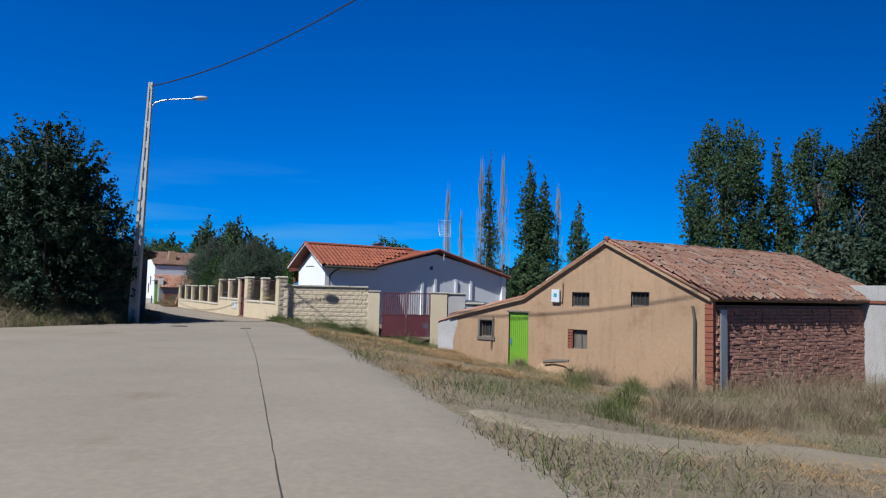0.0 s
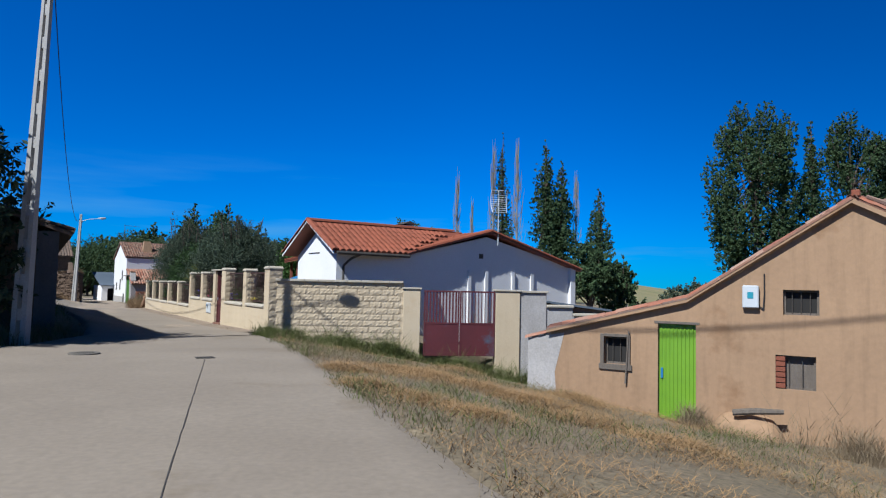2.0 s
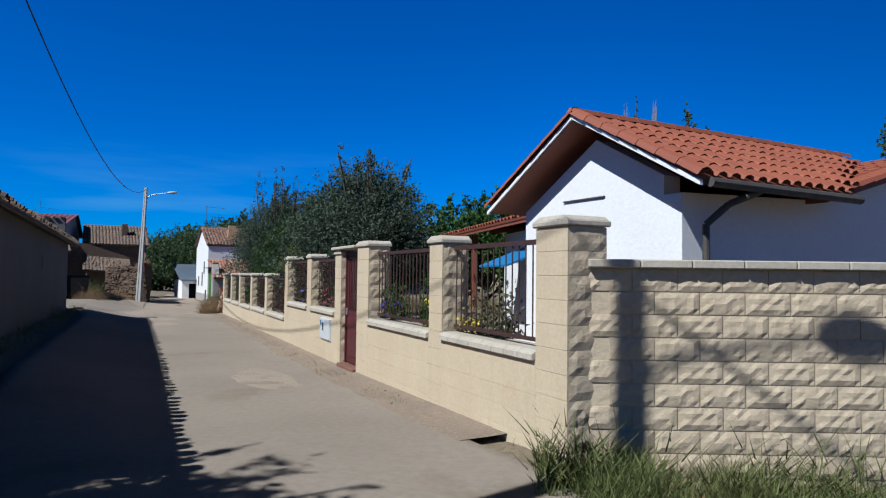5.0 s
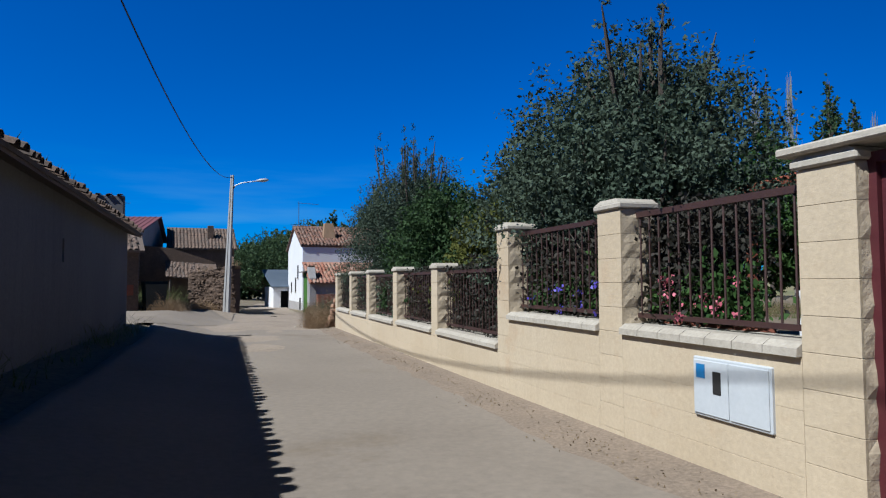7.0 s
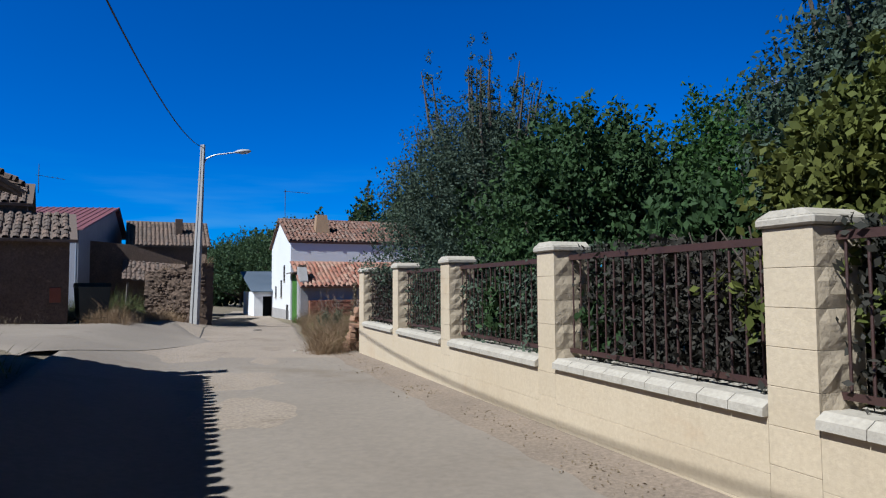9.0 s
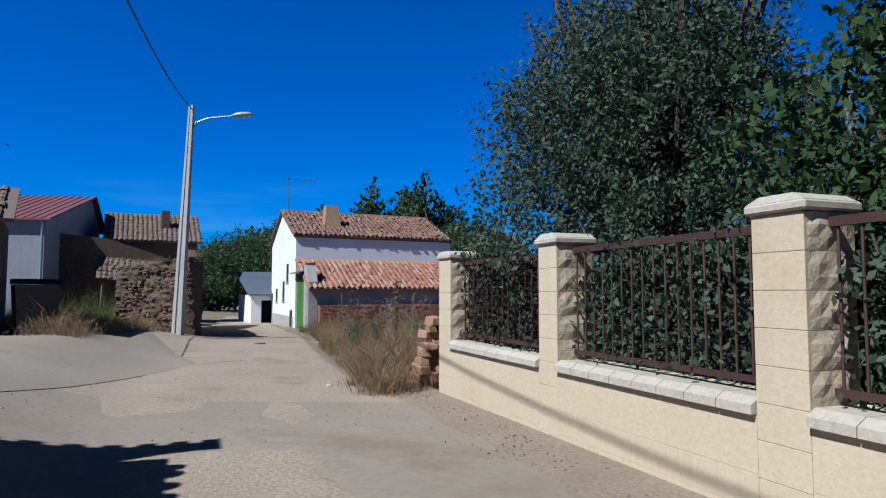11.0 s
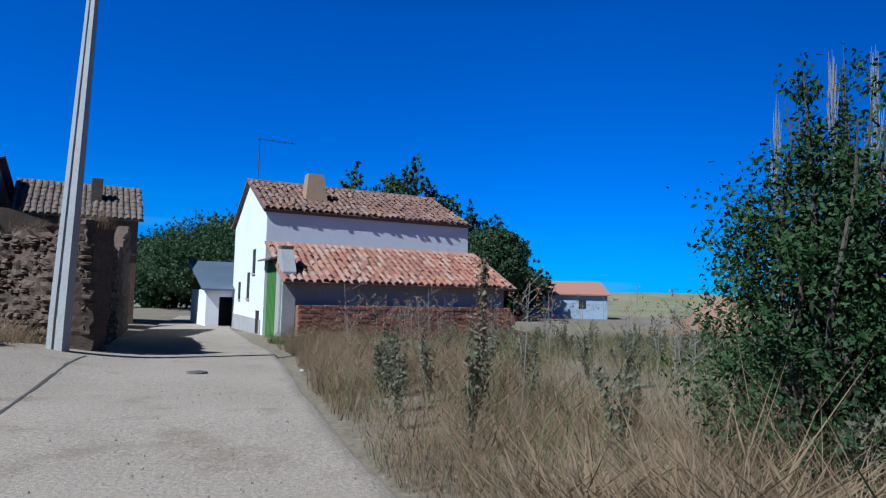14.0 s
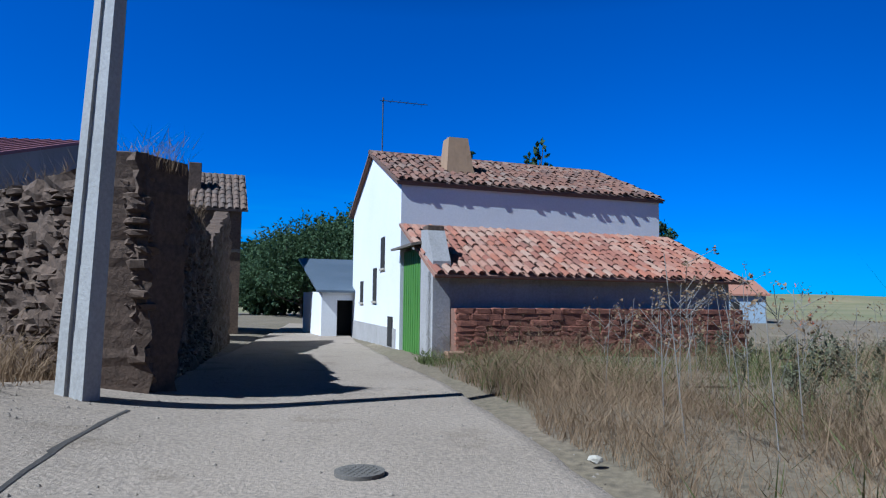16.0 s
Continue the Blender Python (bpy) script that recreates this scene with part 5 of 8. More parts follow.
def garden_annex():
    """The low white lean-to behind the garden, with a tiled eave and a blue awning."""
    a, b = Vector((-7.5, 38.0, 0)), Vector((-9.05, 42.3, 0))
    d = (b - a).normalized()
    v = thing("garden_annex", a, "white garden annex with a red tiled eave", "outbuilding", angle=math.atan2(d.y, d.x))
    L, R = 3.8, 8.1
    bm = bmesh.new()
    box(bm, (0.2, -4.0, -0.6), (L, -0.25, 2.35))
    w = part("wall", bm, "white", v)
    bm = bmesh.new()
    box(bm, (L, -2.5, -0.6), (R, -2.3, 2.7))
    part("porch_back_wall", bm, "darkwash", v, "dark back wall of the open porch")
    for x in (L + 1.7, R - 0.15):
        bm = bmesh.new()
        box(bm, (x, -0.05, -0.6), (x + 0.14, 0.09, 2.44), 0.008)
        part("porch_post", bm, "soffit", v)
    bm = bmesh.new()
    prism([(-0.2, 0.35, 2.40), (-0.2, -2.5, 3.13), (-0.2, -2.5, 3.23), (-0.2, 0.35, 2.50)], (R + 0.4, 0, 0), bm)
    roof = part("roof", bm, "soffit", v, "red tiled lean-to roof")
    tile_field(roof, (R + 0.2, 0.38, 2.52), (-(R + 0.4), 0, 0), (0, -2.6, 0.67), 0.235, 0.38, "tile_new", 90, 0.004, 0.19, 0.07)
    bm = bmesh.new()
    prism([(0.6, -0.22, 1.95), (0.6, 0.75, 1.55), (0.6, 0.75, 1.51), (0.6, -0.22, 1.9)], (2.0, 0, 0), bm)
    part("awning", bm, "blue", w, "blue canvas awning")


garden_annex()


def lane_barn(s0, s1, top, rise, settle, holes, gable, label):
    """A grey-washed barn along the shaded side of the lane, from s0 to s1 along it."""
    off, mid = 5.75, 4.0
    p = FENCE_A - FENCE_N * off + FENCE_D * s0
    b = thing("lane_barn", (p[0], p[1], 0), label, "barn", "lane barns", angle=FENCE_ANGLE)
    L, ridge = s1 - s0, top + rise
    bm = wall_with_holes(L, [(0, top), (L, top)], 0.5, holes)
    for v in bm.verts:
        if v.co.z < -0.55:
            v.co.z = -1.2
    w = part("lane_wall", bm, "barnwash", b)
    for h in holes:
        bm = bmesh.new()
        box(bm, (h[0], 0.3, h[1]), (h[2], 0.34, h[3]))
        part("dark_slit", bm, "dark", w)
    for name, x, mat in (("near_gable", 0.0, gable), ("far_gable", L - 0.4, "barnwash")):
        bm = bmesh.new()
        prism([(x, 0.5, -1.2), (x, 0.5, top), (x, mid, ridge - 0.05), (x, 7.5, top), (x, 7.5, -1.2)], (0.4, 0, 0), bm)
        part(name, bm, mat, b)
    bm = bmesh.new()
    box(bm, (0.4, 7.1, -1.2), (L - 0.4, 7.5, top))
    part("back_wall", bm, "barnwash", b)
    # the end wall stands up above the roof as a square parapet with a tile edge
    bm = bmesh.new()
    box(bm, (L + 0.13, 0.12, -1.2), (L + 0.38, 7.6, top + 0.96), 0.012)
    para = part("parapet_wall", bm, "barnwash", b, "flat-topped grey end wall rising above the roof")
    tile = barrel_tile_mesh("coping_tile", 0.40, 0.17, 0.05)
    tile.materials.append(M["tile_dark"])
    for i in range(30):
        ob = new("coping_tile", tile)
        ob.parent = para
        ob.matrix_local = Matrix.Translation((L + 0.06, 0.2 + i * 0.25, top + 0.965)) @ Matrix.Rotation(-math.pi / 2, 4, "Z")
    roof = new("roof")
    roof.parent = b
    roof["label"] = "roof of dark lichened half-round tiles"
    for y0, y1 in ((-0.3, mid), (7.8, mid)):
        bm = bmesh.new()
        z0 = top - 0.11
        prism([(-0.12, y0, z0), (-0.12, y1, ridge), (-0.12, y1, ridge + 0.07), (-0.12, y0, z0 + 0.07)], (L + 0.24, 0, 0), bm)
        part("roof_deck", bm, "tile_dark", roof)
    # tiles lie up the slope from the lane eave
    tile_field(roof, (-0.12, -0.34, top - 0.02), (L + 0.24, 0, 0), (0, mid + 0.3, rise + 0.1), 0.25, 0.40, "tile_dark", 200, 0.022, wave=0.025)
    tile_field(roof, (L + 0.12, 7.84, top - 0.02), (-(L + 0.24), 0, 0), (0, mid - 7.84, rise + 0.1), 0.25, 0.40, "tile_dark", 0, 0.022)
    # the old walls have settled towards the far end
    for ob in b.children_recursive:
        if ob.type == "MESH" and ob.matrix_basis == Matrix():
            for v in ob.data.vertices:
                v.co.z += settle * (L - v.co.x) * (v.co.z > 0.5)
        elif ob.type == "MESH":
            ob.location.z += settle * (L - ob.location.x)
    return b


lane_barn(0.1, 22.5, 2.28, 1.35, 0.014, [(3.2, 0.6, 3.4, 2.0), (5.6, 0.9, 5.72, 1.8), (15.6, 1.25, 15.72, 1.62)], "adobe_grey", "long low grey-washed barn with a dark tiled eave, in shade")


def roof_weeds():
    """Green weeds rooted between the tiles above the lane eave."""
    rng = np.random.default_rng(90)
    t = thing("roof_weeds", (FENCE_A[0], FENCE_A[1], 0), "green weeds growing on the tiled barn roof", "weed", kind="stuff")
    s = np.concatenate([rng.normal(c, 0.45, 140) for c in (11.4, 12.5, 13.6, 14.7, 15.7)])
    off = -rng.uniform(5.6, 6.5, len(s))
    spots = np.stack([FENCE_D[0] * s + FENCE_N[0] * off, FENCE_D[1] * s + FENCE_N[1] * off, 2.38 + (-off - 5.5) * 0.33], 1)
    part_mesh("weed_blades", blade_mesh("weed_blades", spots, rng.uniform(0.1, 0.32, len(s)), np.full(len(s), 0.012), 0.35, rng), "grass", t)


def shed_row():
    """Buildings past the barn: a tiled mud shed with a higher part, and a red-roofed store."""
    e1 = Vector((0.741, 0.671, 0))
    c = Vector((-31.9, 57.2, 0)) - e1 * 8.0
    s = thing("tiled_mud_shed", c, "old mud shed with dark tiled roofs and a patch of brick", "shed", angle=math.atan2(e1.y, e1.x))
    L = 8.0
    bm = bmesh.new()
    box(bm, (0, 0, -0.8), (L, 2.3, 2.35), 0.02)
    w = part("wall", bm, "adobe_grey", s)
    bm = bmesh.new()
    box(bm, (L - 0.5, -0.03, 0.5), (L - 0.2, 0.0, 0.95), 0.01)
    part("brick_patch", bm, "brick", w, "patch of bare red brick")
    roof = new("roof")
    roof.parent = s
    bm = bmesh.new()
    prism([(-0.25, -0.35, 2.30), (-0.25, 2.4, 3.34), (-0.25, 2.4, 3.42), (-0.25, -0.35, 2.38)], (L + 0.45, 0, 0), bm)
    part("roof_deck", bm, "tile_dark", roof)
    tile_field(roof, (-0.25, -0.37, 2.39), (L + 0.45, 0, 0), (0, 2.75, 1.04), 0.25, 0.40, "tile_dark", 120)
    bm = bmesh.new()
    box(bm, (0.0, 2.3, -0.8), (L - 1.2, 6.5, 3.66), 0.02)
    part("upper_wall", bm, "adobe_grey", s)
    bm = bmesh.new()
    prism([(-0.2, 2.15, 3.60), (-0.2, 4.6, 4.58), (-0.2, 4.6, 4.66), (-0.2, 2.15, 3.68)], (L - 0.85, 0, 0), bm)
    prism([(-0.2, 6.8, 3.60), (-0.2, 4.6, 4.58), (-0.2, 4.6, 4.66), (-0.2, 6.8, 3.68)], (L - 0.85, 0, 0), bm)
    part("upper_roof_deck", bm, "tile_dark", roof)
    tile_field(roof, (-0.2, 2.12, 3.69), (L - 0.85, 0, 0), (0, 2.5, 0.99), 0.25, 0.40, "tile_dark", 0)
    bm = bmesh.new()
    rod(bm, (L - 0.95, 4.2, 4.3), (L - 0.95, 4.2, 5.35), 0.012, sides=5)
    rod(bm, (L - 1.05, 4.2, 4.95), (L - 0.15, 4.2, 4.85), 0.008, sides=5)
    for i in range(5):
        rod(bm, (L - 0.85 + i * 0.16, 4.05, 4.94 - i * 0.018), (L - 0.85 + i * 0.16, 4.35, 4.94 - i * 0.018), 0.006, sides=4)
    part("aerial", bm, "iron", roof, "thin television aerial")
    r = thing("red_roofed_store", (-43.6, 71.2, 0), "plain grey store in shade with a dull red sheet roof", "barn", angle=math.atan2(0.93, -0.37))
    # the gable faces the lane, its ridge nearer the far side
    W, A, D = 7.6, 6.0, 11.0
    bm = bmesh.new()
    prism([(0, 0, -1.5), (W, 0, -1.5), (W, 0, 4.35), (A, 0, 6.0), (0, 0, 4.2)], (0, D, 0), bm)
    wall = part("wall", bm, "storewash", r)
    bm = bmesh.new()
    tube(bm, [(-0.14, 0.1, 4.1), (-0.1, 0.1, 3.7), (-0.1, 0.1, 0.0)], [0.06] * 3, 7)
    part("downpipe", bm, "galv", wall)
    for x0, x1, z0, z1 in ((-0.3, A, 4.12, 6.02), (W + 0.25, A, 4.16, 6.02)):
        bm = bmesh.new()
        prism([(x0, -0.3, z0), (x1, -0.3, z1), (x1, -0.3, z1 + 0.07), (x0, -0.3, z0 + 0.07)], (0, D + 0.5, 0), bm)
        for i in range(30):
            y = -0.3 + (D + 0.5) * i / 30
            prism([(x0, y, z0 + 0.07), (x0, y + 0.07, z0 + 0.07), (x1, y + 0.07, z1 + 0.07), (x1, y, z1 + 0.07)], (0, 0, 0.035), bm)
        part("sheet_roof", bm, "redsheet", r)


shed_row()


def ruin():
    """The crumbling mud-stone enclosure behind the second lamp post, and the tiled house beyond it."""
    c = Vector((-31.0, 63.3, 0))
    d = Vector((-0.52, 0.855, 0)).normalized()
    q = Vector((-0.995, 0.10, 0)).normalized()
    r = thing("ruined_wall", (c.x, c.y, -0.75), "crumbling mud and stone wall topped with dry grass", "wall", kind="structure")
    rng = np.random.default_rng(21)

    def rough_wall(name, a, way, length, h0, h1, thick):
        """A thick wall with an eroded top and a lumpy face."""
        n, m = int(length / 0.09), 34
        ex = Vector(way)
        ey = Vector((-ex.y, ex.x, 0))
        tops = np.interp(np.arange(n + 1), [0, n], [h0, h1]) + np.cumsum(rng.normal(0, 0.04, n + 1)) * 0.5
        tops -= (tops[-1] - h1) * np.linspace(0, 1, n + 1)
        vs, fs = [], []
        for side in (0, 1):
            for i in range(n + 1):
                for j in range(m + 1):
                    z = -0.4 + (tops[i] + 0.4) * j / m
                    bulge = 0.09 * noise.noise((i * 0.2 + side * 50, z * 3.2, h0)) + 0.06 * noise.noise((i * 0.5, z * 8.5, side * 9.0 + h1)) + 0.05 * noise.noise((i * 1.1, z * 15.0, side * 5.0 + h0))
                    y = (-bulge if side == 0 else thick + bulge) + (0.10 if side == 0 else -0.10) * (j / m) ** 2
                    p = Vector(a) + ex * (i * length / n + 0.03 * noise.noise((i * 1.0, z * 6, 3.0))) + ey * y
                    vs.append((p.x, p.y, p.z + z))
        k = (n + 1) * (m + 1)
        ind = lambda s, i, j: s * k + i * (m + 1) + j
        for i in range(n):
            for j in range(m):
                fs.append((ind(0, i, j), ind(0, i + 1, j), ind(0, i + 1, j + 1), ind(0, i, j + 1)))
                fs.append((ind(1, i, j), ind(1, i, j + 1), ind(1, i + 1, j + 1), ind(1, i + 1, j)))
            fs.append((ind(0, i, m), ind(0, i + 1, m), ind(1, i + 1, m), ind(1, i, m)))
        for i in (0, n):
            for j in range(m):
                fs.append((ind(0, i, j), ind(0, i, j + 1), ind(1, i, j + 1), ind(1, i, j)))
        return part_mesh(name, mesh_from(name, vs, fs), "adobe_grey", r)

    rough_wall("lane_side_wall", Vector((0, 0, 0)), d, 7.0, 2.62, 2.4, 0.5)
    rough_wall("broken_wall", d * 7.0, d, 5.5, 2.1, 3.6, 0.5)
    rough_wall("front_wall", Vector((-0.1, -0.05, 0)), q, 2.75, 2.62, 2.25, -0.55)
    # flat stones bedded in the faces
    shapes = []
    for k in range(8):
        bm = bmesh.new()
        box(bm, (-0.5, -0.5, -0.5), (0.5, 0.5, 0.5), 0.2)
        for v in bm.verts:
            v.co += Vector(rng.normal(0, 0.07, 3))
        me = bpy.data.meshes.new("stone")
        bm.to_mesh(me)
        bm.free()
        me.materials.append(M["adobe_grey"])
        shapes.append(me)
    for way, a, out, length, high, lean, limit in ((q, Vector((-0.1, -0.05, 0)), Vector((-0.1, -0.995, 0)), 2.6, 2.3, 0.1, 300), (d, Vector((0, 0, 0)), Vector((0.855, 0.52, 0)), 6.8, 2.4, -0.1, 240)):
        z, count, rest = 0.0, 0, []
        while z < high:
            h = rng.uniform(0.07, 0.13)
            x = rng.uniform(-0.1, 0.05)
            while x < length:
                w = rng.uniform(0.09, 0.28)
                if rng.uniform() < 0.72:
                    m = Matrix.Translation(a + way * (x + w / 2) + out * (rng.uniform(-0.11, -0.055) + lean * (z / high) ** 2) + Vector((0, 0, z + h / 2 + rng.uniform(-0.02, 0.02))))
                    m = m @ Matrix.Rotation(math.atan2(way.y, way.x) + rng.uniform(-0.12, 0.12), 4, "Z") @ Matrix.Rotation(rng.uniform(-0.09, 0.09), 4, "Y") @ Matrix.Diagonal((w * 0.95, 0.2, h * rng.uniform(0.75, 0.98), 1))
                    me = shapes[int(rng.integers(0, 8))]
                    if count < limit:
                        ob = new("stone", me)
                        ob.parent = r
                        ob.matrix_local = m
                    else:
                        rest += [[m @ me.vertices[i].co for i in f.vertices] for f in me.polygons]
                    count += 1
                x += w
            z += h
        if rest:
            vs, fs = [], []
            for p in rest:
                fs.append(tuple(range(len(vs), len(vs) + len(p))))
                vs += [v[:] for v in p]
            ob = part_mesh("more_stones", mesh_from("more_stones", vs, fs), "adobe_grey", r)
            ob["kind"] = "stuff"
    # tiled house at the far end
    e1 = Vector((0.80, 0.60, 0))
    c2 = Vector((-40.4, 78.7, -0.9)) - e1 * 4.6
    h = thing("tiled_mud_house", c2, "old mud-plastered house with a fluted tile roof", "house", angle=math.atan2(e1.y, e1.x))
    L, D = 4.6, 5.0
    bm = bmesh.new()
    prism([(0, 0, -0.6), (0, 0, 4.6), (0, D / 2, 6.15), (0, D, 4.6), (0, D, -0.6)], (L, 0, 0), bm)
    w = part("wall", bm, "adobe_grey", h)
    for x, z0, z1 in ((3.6, 1.0, 2.6), (1.2, 3.3, 3.8), (2.4, 3.3, 3.75)):
        bm = bmesh.new()
        box(bm, (x, -0.02, z0), (x + 0.28, 0.06, z1), 0.01)
        part("window_slit", bm, "dark", w)
    bm = bmesh.new()
    box(bm, (0.0, -0.07, 2.95), (L, 0.0, 3.08), 0.01)
    part("string_course", bm, "wood", w)
    roof = new("roof")
    roof.parent = h
    for y0, y1 in ((-0.35, D / 2), (D + 0.35, D / 2)):
        bm = bmesh.new()
        prism([(-0.2, y0, 4.42), (-0.2, y1, 6.17), (-0.2, y1, 6.25), (-0.2, y0, 4.50)], (L + 0.4, 0, 0), bm)
        part("roof_deck", bm, "tile_dark", roof)
    tile_field(roof, (-0.2, -0.38, 4.50), (L + 0.4, 0, 0), (0, D / 2 + 0.38, 1.77), 0.25, 0.40, "tile_dark", 150)
    tile_field(roof, (L + 0.2, D + 0.38, 4.50), (-(L + 0.4), 0, 0), (0, -(D / 2 + 0.38), 1.77), 0.25, 0.40, "tile_dark", 0)
    bm = bmesh.new()
    box(bm, (2.7, 0.9, 4.9), (3.15, 1.35, 6.35), 0.02)
    part("chimney", bm, "adobe_grey", roof)
    # the fallen lean-to roof between ruin and house
    lt = thing("collapsed_roof", Vector((-41.5, 72.0, -0.6)), "collapsed lean-to with sagging tiles over a dark opening", "shed", angle=math.atan2(e1.y, e1.x))
    bm = bmesh.new()
    prism([(0, 0.0, 2.0), (3.4, 0.0, 1.7), (3.4, 2.6, 3.0), (0, 2.6, 3.2)], (0, 0, 0.1), bm)
    part("deck", bm, "tile_dark", lt)
    tile_field(lt, (0, -0.05, 2.05), (3.4, 0, -0.3), (0, 2.7, 1.25), 0.25, 0.40, "tile_dark", 90, 0.03)
    bm = bmesh.new()
    prism([(-4.2, 2.3, -0.4), (3.4, 2.3, -0.4), (3.4, 2.3, 3.1), (1.6, 2.3, 3.7), (0.4, 2.3, 4.1), (-4.2, 2.3, 4.5)], (0, 0.3, 0), bm)
    part("back_wall", bm, "adobe_grey", lt)
    for x in (0.2, 3.1):
        bm = bmesh.new()
        rod(bm, (x, 0.2, -0.4), (x + 0.1, 0.15, 1.85), 0.08, 0.07, 7)
        part("prop", bm, "wood", lt)


ruin()


def farmhouse():
    """The whitewashed farmhouse with a tiled lean-to, red stone plinth and green garage door."""
    at, ang = local((-30.55, 71.15), (0.80, 0.60))
    f = thing("farmhouse", at, "whitewashed farmhouse with old clay tile roofs", "house", angle=ang)
    L = 8.05
    low = -1.4
    # main block, front at y = 3.0
    ridge_y, ridge_z, eave_z, back_y = 6.9, 4.95, 3.5, 10.4
    bm = bmesh.new()
    prism([(0, 3.0, low), (0, 3.0, eave_z), (0, ridge_y, ridge_z), (0, back_y, eave_z), (0, back_y, low)], (0.45, 0, 0), bm)
    gable = part("gable_wall", bm, "white", f)
    bm = bmesh.new()
    prism([(L - 0.45, 3.0, low), (L - 0.45, 3.0, eave_z), (L - 0.45, ridge_y, ridge_z), (L - 0.45, back_y, eave_z), (L - 0.45, back_y, low)], (0.45, 0, 0), bm)
    part("far_gable", bm, "white", f)
    bm = bmesh.new()
    box(bm, (0.45, 3.0, low), (L - 0.45, 3.45, eave_z))
    part("front_wall", bm, "white", f)
    bm = bmesh.new()
    box(bm, (0.45, back_y - 0.45, low), (L - 0.45, back_y, eave_z))
    part("back_wall", bm, "white", f)
    bm = bmesh.new()
    box(bm, (-0.02, 3.4, low), (0.0, back_y, -0.35))
    part("grey_plinth", bm, "greywash", gable, "grey painted plinth")
    for y, z0, z1 in ((6.0, 0.35, 1.35), (4.9, 1.3, 2.2), (8.2, 0.3, 1.0)):
        bm = bmesh.new()
        box(bm, (-0.015, y, z0), (0.05, y + 0.55, z1))
        win = part("window", bm, "dark", gable, "small dark window")
        bm = bmesh.new()
        box(bm, (-0.05, y - 0.05, z0 - 0.06), (0.0, y + 0.6, z0))
        part("sill", bm, "capstone", win)
    bm = bmesh.new()
    box(bm, (-0.03, 3.75, -0.85), (0.02, 4.3, -0.05))
    part("dark_hatch", bm, "dark", gable)
    roof = new("roof")
    roof.parent = f
    roof["label"] = "weathered half-round clay tile roof"
    for y0, y1 in ((2.93, ridge_y), (back_y + 0.28, ridge_y)):
        bm = bmesh.new()
        z0 = eave_z - 0.13
        prism([(-0.12, y0, z0), (-0.12, y1, ridge_z), (-0.12, y1, ridge_z + 0.08), (-0.12, y0, z0 + 0.08)], (L + 0.24, 0, 0), bm)
        part("roof_deck", bm, "tile_old", roof)
    tile_field(roof, (-0.15, 2.89, eave_z - 0.02), (L + 0.3, 0, 0), (0, ridge_y - 2.89, ridge_z - eave_z + 0.14), 0.235, 0.36, "tile_old", 300, 0.02, wave=0.03)
    tile_field(roof, (L + 0.15, back_y + 0.3, eave_z - 0.06), (-(L + 0.3), 0, 0), (0, ridge_y - back_y - 0.3, ridge_z - eave_z + 0.14), 0.235, 0.36, "tile_old", 0, 0.02)
    me = barrel_tile_mesh("ridge_tile", 0.45, 0.24, 0.10)
    me.materials.append(M["tile_old"])
    for i in range(int(L / 0.4) + 1):
        ob = new("ridge_tile", me)
        ob.parent = roof
        ob.matrix_local = Matrix.Translation((i * 0.4 - 0.15, ridge_y, ridge_z + 0.09)) @ Matrix.Rotation(-math.pi / 2, 4, "Z")
    # plastered chimney with a wide foot
    bm = bmesh.new()
    a = [(-0.48, -0.45), (0.48, -0.45), (0.48, 0.45), (-0.48, 0.45)]
    v0 = [bm.verts.new((2.05 + x, 4.55 + y, 3.6)) for x, y in a]
    v1 = [bm.verts.new((2.05 + x * 0.62, 4.7 + y * 0.62, 5.15)) for x, y in a]
    for i in range(4):
        bm.faces.new((v0[i], v0[(i + 1) % 4], v1[(i + 1) % 4], v1[i]))
    bm.faces.new(v1)
    bmesh.ops.recalc_face_normals(bm, faces=bm.faces)
    part("chimney", bm, "ochre", roof, "tapered ochre plastered chimney")
    # lean-to
    lz0, lz1 = 0.98, 2.30
    bm = bmesh.new()
    box(bm, (0.0, 0.12, low), (L, 0.55, lz0 + 0.05))
    front = part("lean_to_wall", bm, "greywash", f, "grey washed lean-to wall in shade")
    bm = bmesh.new()
    prism([(L - 0.4, 0.55, low), (L - 0.4, 3.0, low), (L - 0.4, 3.0, lz1), (L - 0.4, 0.55, lz0)], (0.4, 0, 0), bm)
    part("lean_to_end", bm, "greywash", f)
    lean = new("lean_to_roof")
    lean.parent = f
    lean["label"] = "lean-to roof of reddish clay tiles"
    bm = bmesh.new()
    prism([(-0.05, -0.28, lz0 - 0.10), (-0.05, 3.0, lz1), (-0.05, 3.0, lz1 + 0.07), (-0.05, -0.28, lz0 - 0.03)], (L + 0.3, 0, 0), bm)
    part("roof_deck", bm, "tile_old_red", lean)
    tile_field(lean, (-0.05, -0.32, lz0 - 0.03), (L + 0.35, 0, 0), (0, 3.3, lz1 - lz0 + 0.1), 0.235, 0.36, "tile_old_red", 300, 0.018, wave=0.03)
    # red stone plinth wall before the lean-to
    bm = bmesh.new()
    box(bm, (0.42, -0.36, low), (L, 0.12, 0.24))
    plinth = part("stone_plinth", bm, "mortar", f, "rough red sandstone plinth")
    rng = random.Random(8)
    shapes = []
